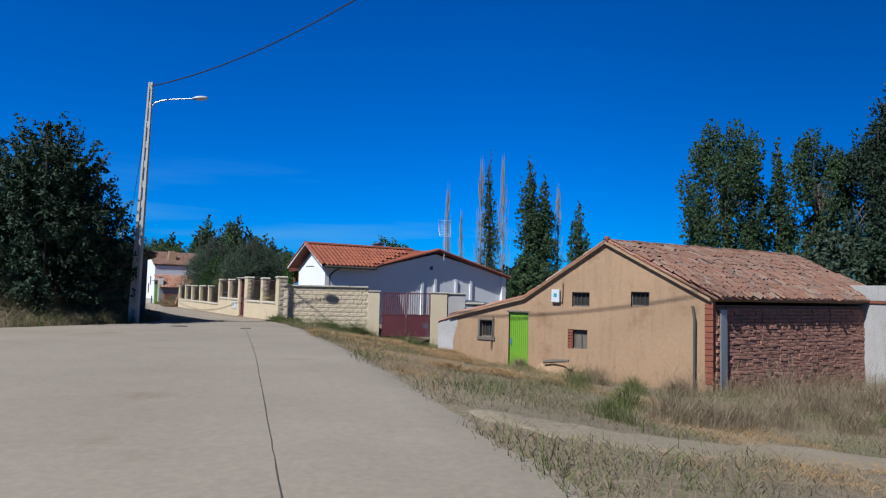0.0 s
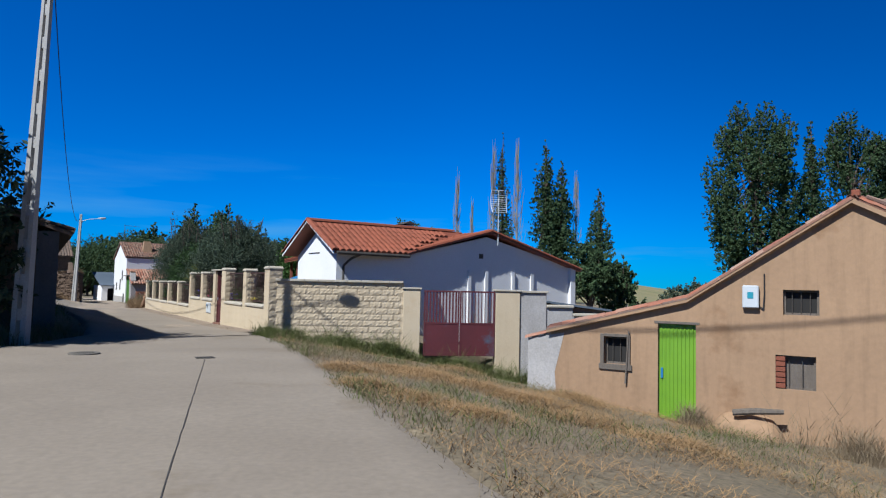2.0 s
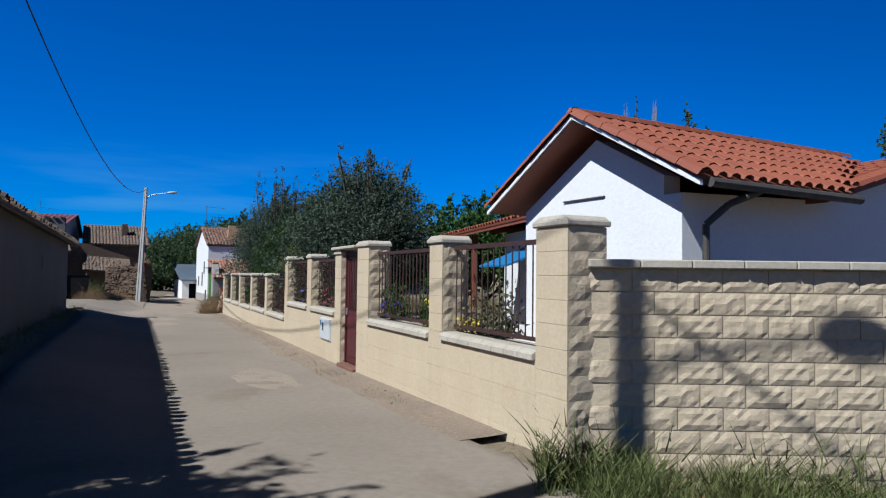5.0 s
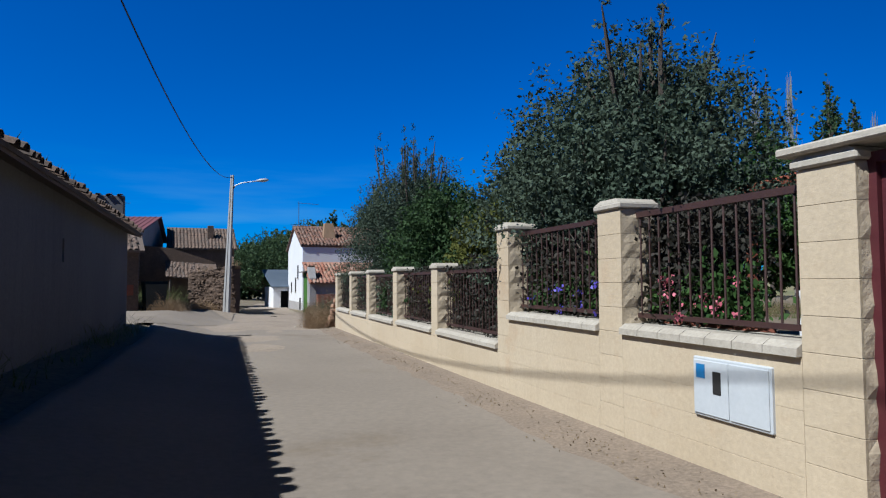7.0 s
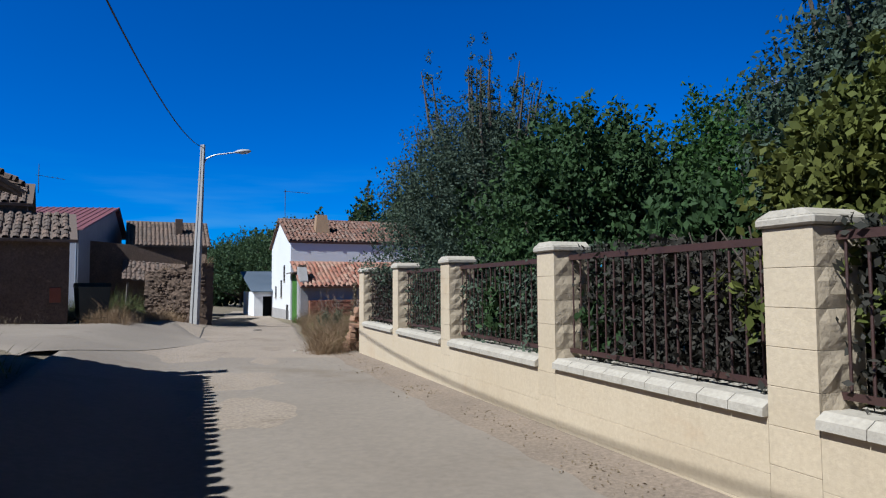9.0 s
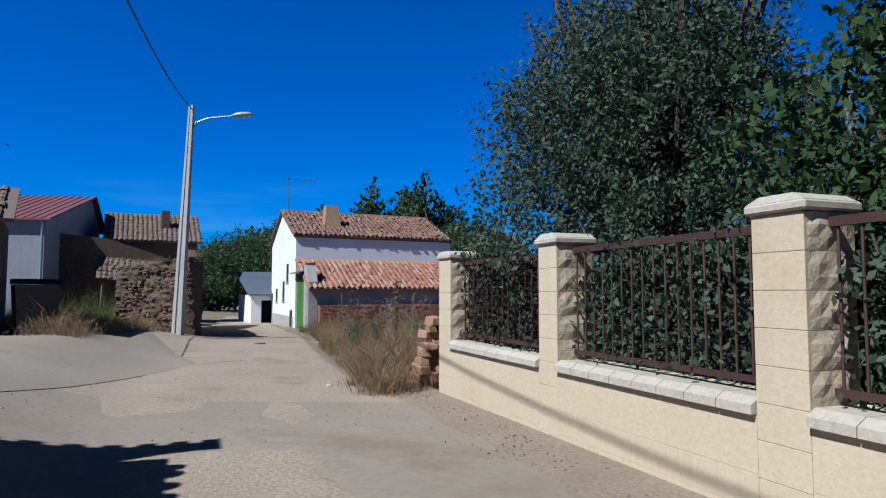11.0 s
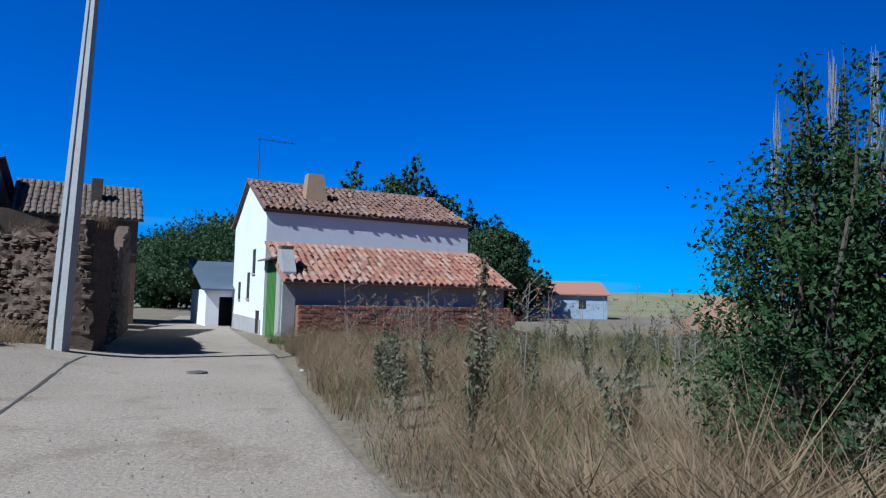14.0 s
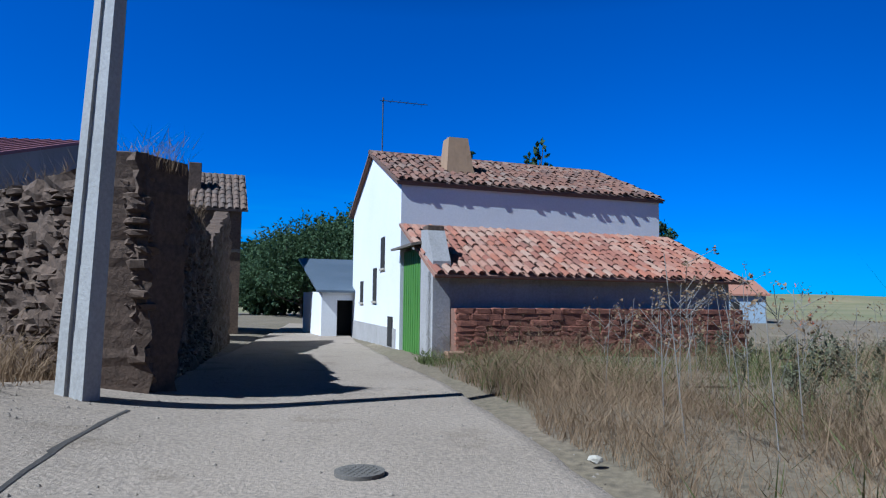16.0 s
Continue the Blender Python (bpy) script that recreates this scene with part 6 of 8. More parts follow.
    for k in range(7):
        s = bmesh.new()
        box(s, (-0.5, -0.5, -0.5), (0.5, 0.5, 0.5), 0.12)
        for v in s.verts:
            v.co += Vector((rng.uniform(-0.1, 0.1), rng.uniform(-0.12, 0.12), rng.uniform(-0.1, 0.1)))
        m = bpy.data.meshes.new("plinth_stone")
        s.to_mesh(m)
        s.free()
        m.materials.append(M["redstone"])
        shapes.append(m)
    z, count = -1.15, 0
    while z < 0.2:
        h = rng.uniform(0.09, 0.15)
        x = 0.42
        while x < L - 0.1 and count < 330:
            w = rng.uniform(0.16, 0.5)
            ob = new("plinth_stone", rng.choice(shapes))
            ob.parent = plinth
            ob.matrix_local = Matrix.Translation((x + w / 2, -0.345 + rng.uniform(-0.012, 0.012), z + h / 2)) @ Matrix.Diagonal((w * 1.04, 0.09, h * 1.06, 1))
            x += w
            count += 1
        z += h
    # garage wall flush with the gable: pillar and green door
    bm = bmesh.new()
    prism([(0.0, 0.0, low), (0.0, 0.0, 1.25), (0.0, 0.45, 1.95), (0.0, 1.0, 2.0), (0.0, 1.0, low)], (0.4, 0, 0), bm)
    part("garage_pillar", bm, "greywash", f, "weathered whitewashed pillar")
    bm = bmesh.new()
    box(bm, (0.02, 0.55, 1.55), (0.42, 0.98, 2.08), 0.02)
    part("pillar_head", bm, "adobe_grey", f)
    bm = bmesh.new()
    box(bm, (0.08, 1.0, -1.0), (0.14, 2.95, 1.62))
    door = part("garage_door", bm, "greendark", f, "plain green sheet garage door")
    for i in range(9):
        bm = bmesh.new()
        y = 1.1 + i * 0.215
        box(bm, (0.065, y - 0.02, -0.98), (0.082, y + 0.02, 1.6), 0.004)
        part("rib", bm, "greendark", door)
    bm = bmesh.new()
    prism([(-0.25, 0.95, 1.64), (-0.25, 3.05, 1.64), (-0.25, 3.05, 1.70), (-0.25, 0.95, 1.70)], (0.5, 0, 0.1), bm)
    part("door_hood", bm, "wood", f)
    bm = bmesh.new()
    for i in range(4):
        box(bm, (0.2 - 0.02 * i, -0.7, -1.25 + i * 0.16), (0.55 - 0.01 * i, -0.38, -1.25 + i * 0.16 + 0.14), 0.02)
    part("stacked_stones", bm, "rock", f)
    # aerial
    bm = bmesh.new()
    rod(bm, (0.3, 7.0, 4.8), (0.3, 7.0, 6.9), 0.02, sides=6)
    aer = part("aerial", bm, "iron", roof, "thin television aerial")
    bm = bmesh.new()
    rod(bm, (0.2, 7.0, 6.8), (1.7, 6.6, 6.7), 0.014, sides=5)
    for i in range(6):
        rod(bm, (0.3 + i * 0.25, 6.75 - i * 0.06, 6.79 - i * 0.016), (0.3 + i * 0.25, 7.15 - i * 0.06, 6.79 - i * 0.016), 0.008, sides=4)
    part("aerial_element", bm, "iron", aer)
    return f


def skew(house, k):
    """Leans a house's plan: the back shifts along the front by k per metre (its corners are not square)."""
    done = set()
    for ob in house.children_recursive:
        if ob.type != "MESH":
            continue
        if ob.matrix_basis != Matrix():
            ob.location.x += k * ob.location.y
        elif ob.data not in done:
            done.add(ob.data)
            for v in ob.data.vertices:
                v.co.x += k * v.co.y


skew(farmhouse(), 0.05)


def far_sheds():
    """A blue-roofed white shed past the farmhouse, and the farm beyond on the plain."""
    at, ang = local((-37.1, 78.8), (0.80, 0.60))
    s = thing("blue_roofed_shed", (at[0], at[1], -1.1), "small white shed with a blue-grey sheet roof and dark doorway", "shed", angle=ang)
    bm = wall_with_holes(3.4, [(0, 1.75), (3.4, 1.75)], 0.25, [(0.55, -0.35, 2.9, 1.45)])
    w = part("wall", bm, "white", s)
    bm = bmesh.new()
    box(bm, (0, 0.25, -0.5), (0.25, 4.5, 1.75))
    box(bm, (3.15, 0.25, -0.5), (3.4, 4.5, 1.75))
    box(bm, (0.25, 4.2, -0.5), (3.15, 4.5, 1.75))
    part("side_wall", bm, "white", s)
    # a black sheet inside the opening stands in for the shade within
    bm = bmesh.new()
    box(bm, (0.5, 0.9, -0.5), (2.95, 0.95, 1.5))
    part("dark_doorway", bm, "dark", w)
    bm = bmesh.new()
    prism([(-0.2, -0.25, 1.72), (-0.2, 4.8, 3.1), (-0.2, 4.8, 3.18), (-0.2, -0.25, 1.80)], (3.8, 0, 0), bm)
    part("roof", bm, "slate", s)
    p = thing("mud_pier", (-34.9, 78.0, -1.1), "short ochre mud pier beside the shed", "wall")
    bm = bmesh.new()
    box(bm, (0, 0, -0.3), (0.9, 0.5, 1.3), 0.05)
    part("pier", bm, "ochre", p)
    h = thing("plain_farm", (-33.2, 116.0, -2.0), "low white farm building, bluish shade painted into its walls, with orange tiled roof", "house", angle=0.15)
    bm = bmesh.new()
    prism([(0, 0, -0.5), (0, 0, 3.1), (0, 4, 4.3), (0, 8, 3.1), (0, 8, -0.5)], (17, 0, 0), bm)
    # the wall's blue is painted shade; the sun reaches its front
    w = part("wall", bm, "shadewall", h)
    for y0, y1 in ((-0.3, 4), (8.3, 4)):
        bm = bmesh.new()
        prism([(-0.3, y0, 3.0), (-0.3, y1, 4.32), (-0.3, y1, 4.45), (-0.3, y0, 3.13)], (17.6, 0, 0), bm)
        part("roof", bm, "tile_old_red", h)
    bm = bmesh.new()
    box(bm, (14.2, -0.02, 1.7), (14.9, 0.05, 2.5))
    part("window", bm, "dark", w)
    bm = bmesh.new()
    rod(bm, (9.0, 2.0, 3.4), (9.0, 2.0, 5.6), 0.14, sides=8)
    rod(bm, (9.0, 2.0, 5.7), (9.0, 2.0, 5.9), 0.24, sides=8)
    part("flue", bm, "iron", h, "round metal flue with a cap")


far_sheds()

# ---- lamp posts and wires ----
def lamp_post(at, height, arm, label, lean=(0.0, 0.0), foot=0.30, open_web=True):
    """A concrete post of H section with recessed panels, a bracket arm and a street lantern."""
    z = on_land(at[0], at[1])
    p = thing("street_lamp", (at[0], at[1], z), label, "street lamp", group="street lamps")
    top = Vector((lean[0], lean[1], height))
    w0, w1 = foot / 2, foot * 0.24
    bm = bmesh.new()
    n = 12
    for face in (-1, 1):
        prev = None
        for k in range(n + 1):
            t = k / n
            c = top * t
            w = w0 + (w1 - w0) * t
            ring = [bm.verts.new((c.x + sx * w * 0.34 + face * w * 0.66, c.y + sy * w * 0.62, c.z - (0.4 if k == 0 else 0))) for sx, sy in ((-1, -1), (1, -1), (1, 1), (-1, 1))]
            if prev:
                for i in range(4):
                    bm.faces.new((prev[i], prev[(i + 1) % 4], ring[(i + 1) % 4], ring[i]))
            prev = ring
        bm.faces.new(prev)
    for k in range(1, n + 1 if open_web else 1):
        t = k / n
        c, w = top * t, w0 + (w1 - w0) * t
        box(bm, (c.x - w * 0.35, c.y - w * 0.45, c.z - height * 0.028), (c.x + w * 0.35, c.y + w * 0.45, c.z))
    if not open_web:
        for k in range(n):
            c0, c1 = top * (k / n), top * ((k + 1) / n)
            w = w0 + (w1 - w0) * (k + 0.5) / n
            prism([c0 + Vector((-w * 0.36, -w * 0.4, 0)), c0 + Vector((w * 0.36, -w * 0.4, 0)), c0 + Vector((w * 0.36, w * 0.4, 0)), c0 + Vector((-w * 0.36, w * 0.4, 0))], c1 - c0, bm)
    bmesh.ops.recalc_face_normals(bm, faces=bm.faces)
    part("post", bm, "postconcrete", p, "tapered concrete post with web openings")
    a = Vector((*arm, 0))
    start = top * 0.892
    pts = [start + a * 0.03, start + a * 0.10 + Vector((0, 0, 0.22)), start + a * 0.3 + Vector((0, 0, 0.36)), start + a * 0.75 + Vector((0, 0, 0.46))]
    bm = bmesh.new()
    tube(bm, pts, [0.032, 0.03, 0.027, 0.024], 8)
    br = part("bracket", bm, "galv", p, "curved steel bracket")
    d = a.normalized()
    m = Matrix.Translation(start + a * 0.88 + Vector((0, 0, 0.48))) @ Matrix.Rotation(math.atan2(d.y, d.x), 4, "Z") @ Matrix.Rotation(-0.1, 4, "Y")
    bm = bmesh.new()
    bmesh.ops.create_uvsphere(bm, u_segments=14, v_segments=8, radius=1.0)
    for v in bm.verts:
        v.co = Vector((v.co.x * 0.33, v.co.y * 0.14, max(v.co.z, -0.25) * 0.10))
    bm.transform(m)
    part("lantern", bm, "lampgrey", p, "oval grey street lantern", True)
    bm = bmesh.new()
    bmesh.ops.create_uvsphere(bm, u_segments=12, v_segments=6, radius=1.0)
    for v in bm.verts:
        v.co = Vector((v.co.x * 0.22 + 0.06, v.co.y * 0.11, min(v.co.z, 0) * 0.07 - 0.02))
    bm.transform(m)
    part("lens", bm, "plasticwhite", p, "frosted lantern bowl", True)
    bm = bmesh.new()
    off = Vector((-w0 * 1.05, -0.03, 0))
    tube(bm, [top * k + off * (1 - 0.55 * k) + Vector((0.02 * math.sin(k * 21), 0, 0)) for k in (0.35, 0.5, 0.65, 0.8, 0.92, 0.98)], [0.012] * 6, 5)
    part("cable", bm, "wire", p)
    return p, Vector((at[0], at[1], z)) + top


post_a, top_a = lamp_post((-11.95, 25.6), 9.55, (2.2, 0.23), "tall concrete street lamp post beside the bushes at the roadside", (0.14, 0.18), 0.35)
post_b, top_b = lamp_post((-30.95, 62.4), 6.85, (1.65, 0.5), "concrete street lamp post before the ruined wall", (0.2, 0.1), 0.31, False)


def wire(a, b, sag, name, label, r=0.012):
    a, b = Vector(a), Vector(b)
    pts = []
    for i in range(25):
        t = i / 24
        pts.append(a.lerp(b, t) - Vector((0, 0, sag * 4 * t * (1 - t))))
    bm = bmesh.new()
    sweep(bm, pts, r)
    return tagged(part(name, bm, "wire"), label, "cable")


wire(top_a - Vector((0, 0, 0.15)), top_b - Vector((0, 0, 0.1)), 2.6, "overhead_cable", "black overhead cable sagging between lamp posts", 0.014)
wire(top_a - Vector((0, 0, 0.15)), (11.0, 8.5, 16.2), 2.2, "overhead_cable", "black overhead cable sagging towards the road behind", 0.024)


def iron_cover(at, r, square=False):
    z = on_land(*at) + 0.022
    if square:
        c = thing("road_drain", (*at, z), "cast iron slotted drain grate in the road", "drain", angle=0.5)
        bm = bmesh.new()
        box(bm, (-0.17, -0.13, -0.03), (0.17, 0.13, 0.004), 0.004)
        part("plate", bm, "iron", c)
        for i in range(5):
            bm = bmesh.new()
            box(bm, (-0.145 + i * 0.06, -0.1, 0.002), (-0.11 + i * 0.06, 0.1, 0.007))
            part("slot", bm, "dark", c)
        return c
    c = thing("manhole_cover", (*at, z), "round cast iron manhole cover sunk in the road", "manhole")
    bm = bmesh.new()
    bmesh.ops.create_cone(bm, cap_ends=True, segments=28, radius1=r, radius2=r, depth=0.03)
    part("rim", bm, "covermetal", c)
    bm = bmesh.new()
    for i in range(-5, 6):
        for j in range(-5, 6):
            if (i * i + j * j) ** 0.5 * 0.034 < r - 0.04:
                box(bm, (i * 0.034 - 0.011, j * 0.034 - 0.011, 0.012), (i * 0.034 + 0.011, j * 0.034 + 0.011, 0.018))
    part("tread_pattern", bm, "covermetal", c)
    return c


iron_cover((-6.85, 23.1), 0.3, True)
iron_cover((-27.9, 61.5), 0.15)
iron_cover((-9.3, 23.4), 0.28)


def expansion_joint(name, a, b, width=0.03):
    """A straight tarred joint in the concrete."""
    a, b = Vector((*a, 0)), Vector((*b, 0))
    n = max(4, int((b - a).length / 0.3))
    rng = random.Random(3)
    side = (b - a).normalized().cross(Vector((0, 0, 1)))
    vs, fs = [], []
    for i in range(n + 1):
        p = a.lerp(b, i / n) + side * rng.uniform(-0.005, 0.005)
        w = width * rng.uniform(0.5, 1.0) / 2
        for k in (-1, 1):
            q = p + side * k * w
            vs.append((q.x, q.y, on_land(q.x, q.y) + 0.017))
    for i in range(n):
        fs.append((2 * i, 2 * i + 1, 2 * i + 3, 2 * i + 2))
    return tagged(part_mesh(name, mesh_from(name, vs, fs), "iron"), "dark tarred joint in the concrete road", "road joint", kind="structure")


expansion_joint("road_joint", (0.3, 0.0), (-3.6, 12.9), 0.012)
expansion_joint("road_joint", (-3.6, 12.9), (-6.75, 22.8), 0.012)
expansion_joint("road_joint", (-29.7, 61.0), (-30.4, 62.4), 0.05)
expansion_joint("road_joint", (-26.5, 55.5), (-29.8, 61.2), 0.05)


def waste_bin():
    at = (-31.7, 57.95)
    b = thing("waste_bin", (*at, on_land(*at) - 0.02), "dark plastic wheeled waste container by the shed", "bin", angle=0.9)
    bm = bmesh.new()
    a = [(-0.45, -0.36), (0.45, -0.36), (0.45, 0.36), (-0.45, 0.36)]
    v0 = [bm.verts.new((x * 0.85, y * 0.85, 0.15)) for x, y in a]
    v1 = [bm.verts.new((x, y, 1.15)) for x, y in a]
    for i in range(4):
        bm.faces.new((v0[i], v0[(i + 1) % 4], v1[(i + 1) % 4], v1[i]))
    bm.faces.new(list(reversed(v0)))
    bm.faces.new(v1)
    part("body", bm, "binplastic", b)
    bm = bmesh.new()
    prism([(-0.47, -0.39, 1.16), (-0.47, 0.39, 1.16), (-0.47, 0.26, 1.28), (-0.47, -0.26, 1.28)], (0.94, 0, 0), bm)
    part("lid", bm, "binplastic", b)
    for x in (-0.4, 0.4):
        for y in (-0.3, 0.3):
            bm = bmesh.new()
            rod(bm, (x - 0.03, y, 0.09), (x + 0.03, y, 0.09), 0.09, sides=12)
            part("wheel", bm, "dark", b)


waste_bin()


def dirt_track():
    """A bare pale track leaving the road across the verge."""
    line = np.array([(0.25, 7.6), (1.0, 7.3), (2.4, 7.6), (4.6, 9.3), (9.0, 11.9), (16.0, 13.6), (26, 15)])
    half = np.array([0.5, 0.7, 0.7, 0.8, 0.9, 1.2, 1.6])
    u = np.linspace(0, 6, 60)
    rng = np.random.default_rng(2)
    vs, fs = [], []
    for k in u:
        p = np.array([np.interp(k, range(7), line[:, i]) for i in (0, 1)])
        h = np.interp(k, range(7), half) * rng.uniform(0.8, 1.2)
        for w in np.linspace(-1, 1, 9):
            q = p + np.array([-0.3, 0.95]) * w * h
            vs.append((q[0], q[1], on_land(*q) + (0.018 if abs(w) < 0.9 else -0.05) - 0.10 * max(0.0, 1 - k * 1.6)))
    for k in range(len(u) - 1):
        for j in range(8):
            c = k * 9 + j
            fs.append((c, c + 9, c + 10, c + 1))
    me = mesh_from("dirt_track", vs, fs)
    me.shade_smooth()
    tagged(part_mesh("dirt_track", me, "track"), "pale bare dirt track across the weedy verge", "path", kind="structure")


dirt_track()


def roof_antenna():
    """A pale grid aerial: mast, two bowed side rods and a ladder of cross bars."""
    a = thing("roof_antenna", (0.06, 38.0, 3.5), "pale grid television antenna on a thin mast above the bungalow gable", "antenna", angle=0.2)
    bm = bmesh.new()
    rod(bm, (0, 0, -0.4), (0, 0, 1.93), 0.024, 0.02, 6)
    mast = part("mast", bm, "plasticwhite", a)
    levels = [0.98 + 0.092 * k for k in range(11)]
    half = [0.30 + 0.045 * min(1, (z - 0.98) / 0.4) for z in levels]
    back = [0.16 * ((z - 1.45) / 0.47) ** 2 for z in levels]
    for side in (-1, 1):
        bm = bmesh.new()
        tube(bm, [Vector((side * w, -b, z)) for w, b, z in zip(half, back, levels)], [0.016] * len(levels), 5)
        part("side_rod", bm, "plasticwhite", a)
    for w, b, z in zip(half, back, levels):
        bm = bmesh.new()
        rod(bm, (-w, -b, z), (w, -b, z), 0.011, sides=5)
        part("cross_bar", bm, "plasticwhite", mast)
    bm = bmesh.new()
    rod(bm, (0.02, -0.02, 1.45), (0.1, -0.45, 1.47), 0.016, sides=5)
    part("dipole", bm, "galv", mast)


roof_antenna()


def worn_patch(at, rx, ry, turn, seed):
    """A ragged patch where the concrete has worn down to its aggregate."""
    vs, fs = [], []
    rings, k = 7, 36
    for i in range(rings + 1):
        for j in range(k):
            a = j * math.tau / k
            r = i / rings * (1 + 0.35 * noise.noise((math.cos(a) * 1.7, math.sin(a) * 1.7, seed)) + 0.12 * noise.noise((math.cos(a) * 6, math.sin(a) * 6, seed)))
            x, y = math.cos(a) * r * rx, math.sin(a) * r * ry
            x, y = at[0] + x * math.cos(turn) - y * math.sin(turn), at[1] + x * math.sin(turn) + y * math.cos(turn)
            vs.append((x, y, on_land(x, y) + (0.018 if i < rings else 0.010)))
    for i in range(rings):
        for j in range(k):
            fs.append((i * k + j, i * k + (j + 1) % k, (i + 1) * k + (j + 1) % k, (i + 1) * k + j))
    ob = part_mesh("worn_patch", mesh_from("worn_patch", vs, fs), "gravelly", smooth=True)
    tagged(ob, "patch of road worn down to coarse aggregate", "road", kind="structure")


for i, (x, y, rx, ry) in enumerate(((-12.2, 35.6, 0.5, 1.2), (-20.4, 46.6, 0.6, 1.1), (-21.9, 49.0, 0.8, 1.2), (-24.6, 52.2, 0.7, 1.4), (-22.6, 51.6, 0.25, 0.6), (-26.6, 55.2, 0.9, 1.5))):
    worn_patch((x, y), rx, ry, 0.55, i * 3.7)


def leaf_litter():
    """Dry leaves and dust blown along the foot of the garden wall."""
    rng = np.random.default_rng(71)
    n = 4200
    s = rng.uniform(3, 27.5, n)
    clump = np.array([noise.noise((float(v) * 0.9, 3.0, 1.0)) for v in s])
    off = -np.abs(rng.normal(0.05, 0.22, n)) * (1.0 + 0.9 * clump) - 0.02
    keep = clump + rng.normal(0, 0.2, n) > -0.1
    s, off = s[keep], off[keep]
    x, y = FENCE_A[0] + FENCE_D[0] * s + FENCE_N[0] * off, FENCE_A[1] + FENCE_D[1] * s + FENCE_N[1] * off
    pts = np.stack([x, y, land(x, y) + 0.022 + rng.uniform(0, 0.012, len(x))], 1)
    ob = part_mesh("leaf_litter", leaves_mesh("leaf_litter", pts, 0.016, rng), "straw_dull")
    tagged(ob, "dry brown leaves along the foot of the wall", "leaf litter", kind="stuff")


leaf_litter()


def wall_foot_dust():
    """A ragged band of brown dust along the foot of the garden wall."""
    vs, fs = [], []
    n, m = 150, 5
    for i in range(n + 1):
        s = 1.0 + 26.5 * i / n
        wide = 0.72 + 0.14 * noise.noise((s * 0.45, 2.0, 8.0)) + 0.08 * noise.noise((s * 2.1, 5.0, 3.0))
        for j in range(m + 1):
            off = 0.03 - wide * j / m
            x, y = FENCE_A + FENCE_D * s + FENCE_N * off
            vs.append((x, y, on_land(x, y) + (0.055, 0.036, 0.028, 0.023, 0.019, 0.002)[j]))
    for i in range(n):
        for j in range(m):
            q = i * (m + 1) + j
            fs.append((q, q + m + 1, q + m + 2, q + 1))
    ob = part_mesh("dust_band", mesh_from("dust_band", vs, fs), "walldust", smooth=True)
    tagged(ob, "brown dust banked along the foot of the garden wall", "dust", kind="structure")


wall_foot_dust()


def pebbles():
    """Loose grit and pebbles on the worn lower lane and along the road edges."""
    rng = np.random.default_rng(33)
    n = 5200
    y = rng.uniform(50, 68, n)
    x = edge_x(EDGE_L, y) + (edge_x(EDGE_R, y) - edge_x(EDGE_L, y)) * rng.uniform(0.03, 0.99, n)
    clump = np.array([noise.noise((float(a) * 0.9, float(b) * 0.9, 4.0)) for a, b in zip(x, y)])
    keep = clump + rng.normal(0, 0.25, n) > 0.02
    x, y = x[keep], y[keep]
    k = len(x)
    c = np.stack([x, y, land(x, y) + 0.015], 1)
    r = (0.004 + 0.013 * rng.uniform(0, 1, k) ** 3)[:, None]
    a = rng.uniform(0, 6.28, k)
    u = np.stack([np.cos(a), np.sin(a), 0 * a], 1) * r
    v = np.stack([-np.sin(a), np.cos(a), 0 * a], 1) * r * rng.uniform(0.6, 1.0, (k, 1))
    w = np.stack([0 * a, 0 * a, 0 * a + 1], 1) * r * 0.8
    tri = []
    for p, q in ((u, v), (v, -u), (-u, -v), (-v, u)):
        tri.append(np.stack([c + p, c + q, c + w], 1))
    ob = part_mesh("pebbles", fast_mesh("pebbles", np.concatenate(tri).reshape(-1, 3), 3), "pebble")
    tagged(ob, "loose grit and pebbles on the worn lane", "pebbles", kind="stuff")


pebbles()

# ---- trees and plants ----
def bushy(at, h, r, count, leaf, mat, label, seed, name="tree", trunk=0.35, spread=7, spires=0, category="tree", group="", base=0.0, long=1.7, shell=0.5, low=0.42, per=26, droop=0.0, reach=1.0):
    """A rounded garden tree made of uneven clumps, with optional upright shoots."""
    rng = np.random.default_rng(seed)
    z = on_land(*at) + base
    blobs = []
    for i in range(spread):
        a = i * 2.4 + rng.uniform(-0.4, 0.4)
        k = math.sqrt((i + 0.5) / spread)
        hz = h * (low + (0.84 - low) * (1 - k * k) + rng.uniform(-0.08, 0.08))
        s = r * rng.uniform(0.42, 0.62)
        blobs.append((math.cos(a) * r * k * 0.75, math.sin(a) * r * k * 0.75, hz, s, s, s * rng.uniform(0.8, 1.15) * (h / (r * 2.1)) ** 0.4))
    for i in range(spires):
        a = rng.uniform(0, 6.28)
        q = rng.uniform(0.1, 0.75) * r
        blobs.append((math.cos(a) * q, math.sin(a) * q, h * rng.uniform(0.85, 1.02 * (0.9 + 0.1 * reach)), 0.07 + 0.025 * r, 0.07 + 0.025 * r, h * rng.uniform(0.12, 0.2) * reach))
    return tree(name, (at[0], at[1], z), h * trunk, (0.05 + 0.022 * h) * min(1.0, 0.3 + 0.4 * r), blobs, count, leaf, mat, label, category, seed, group=group, long=long, shell=shell, per=per, droop=droop)


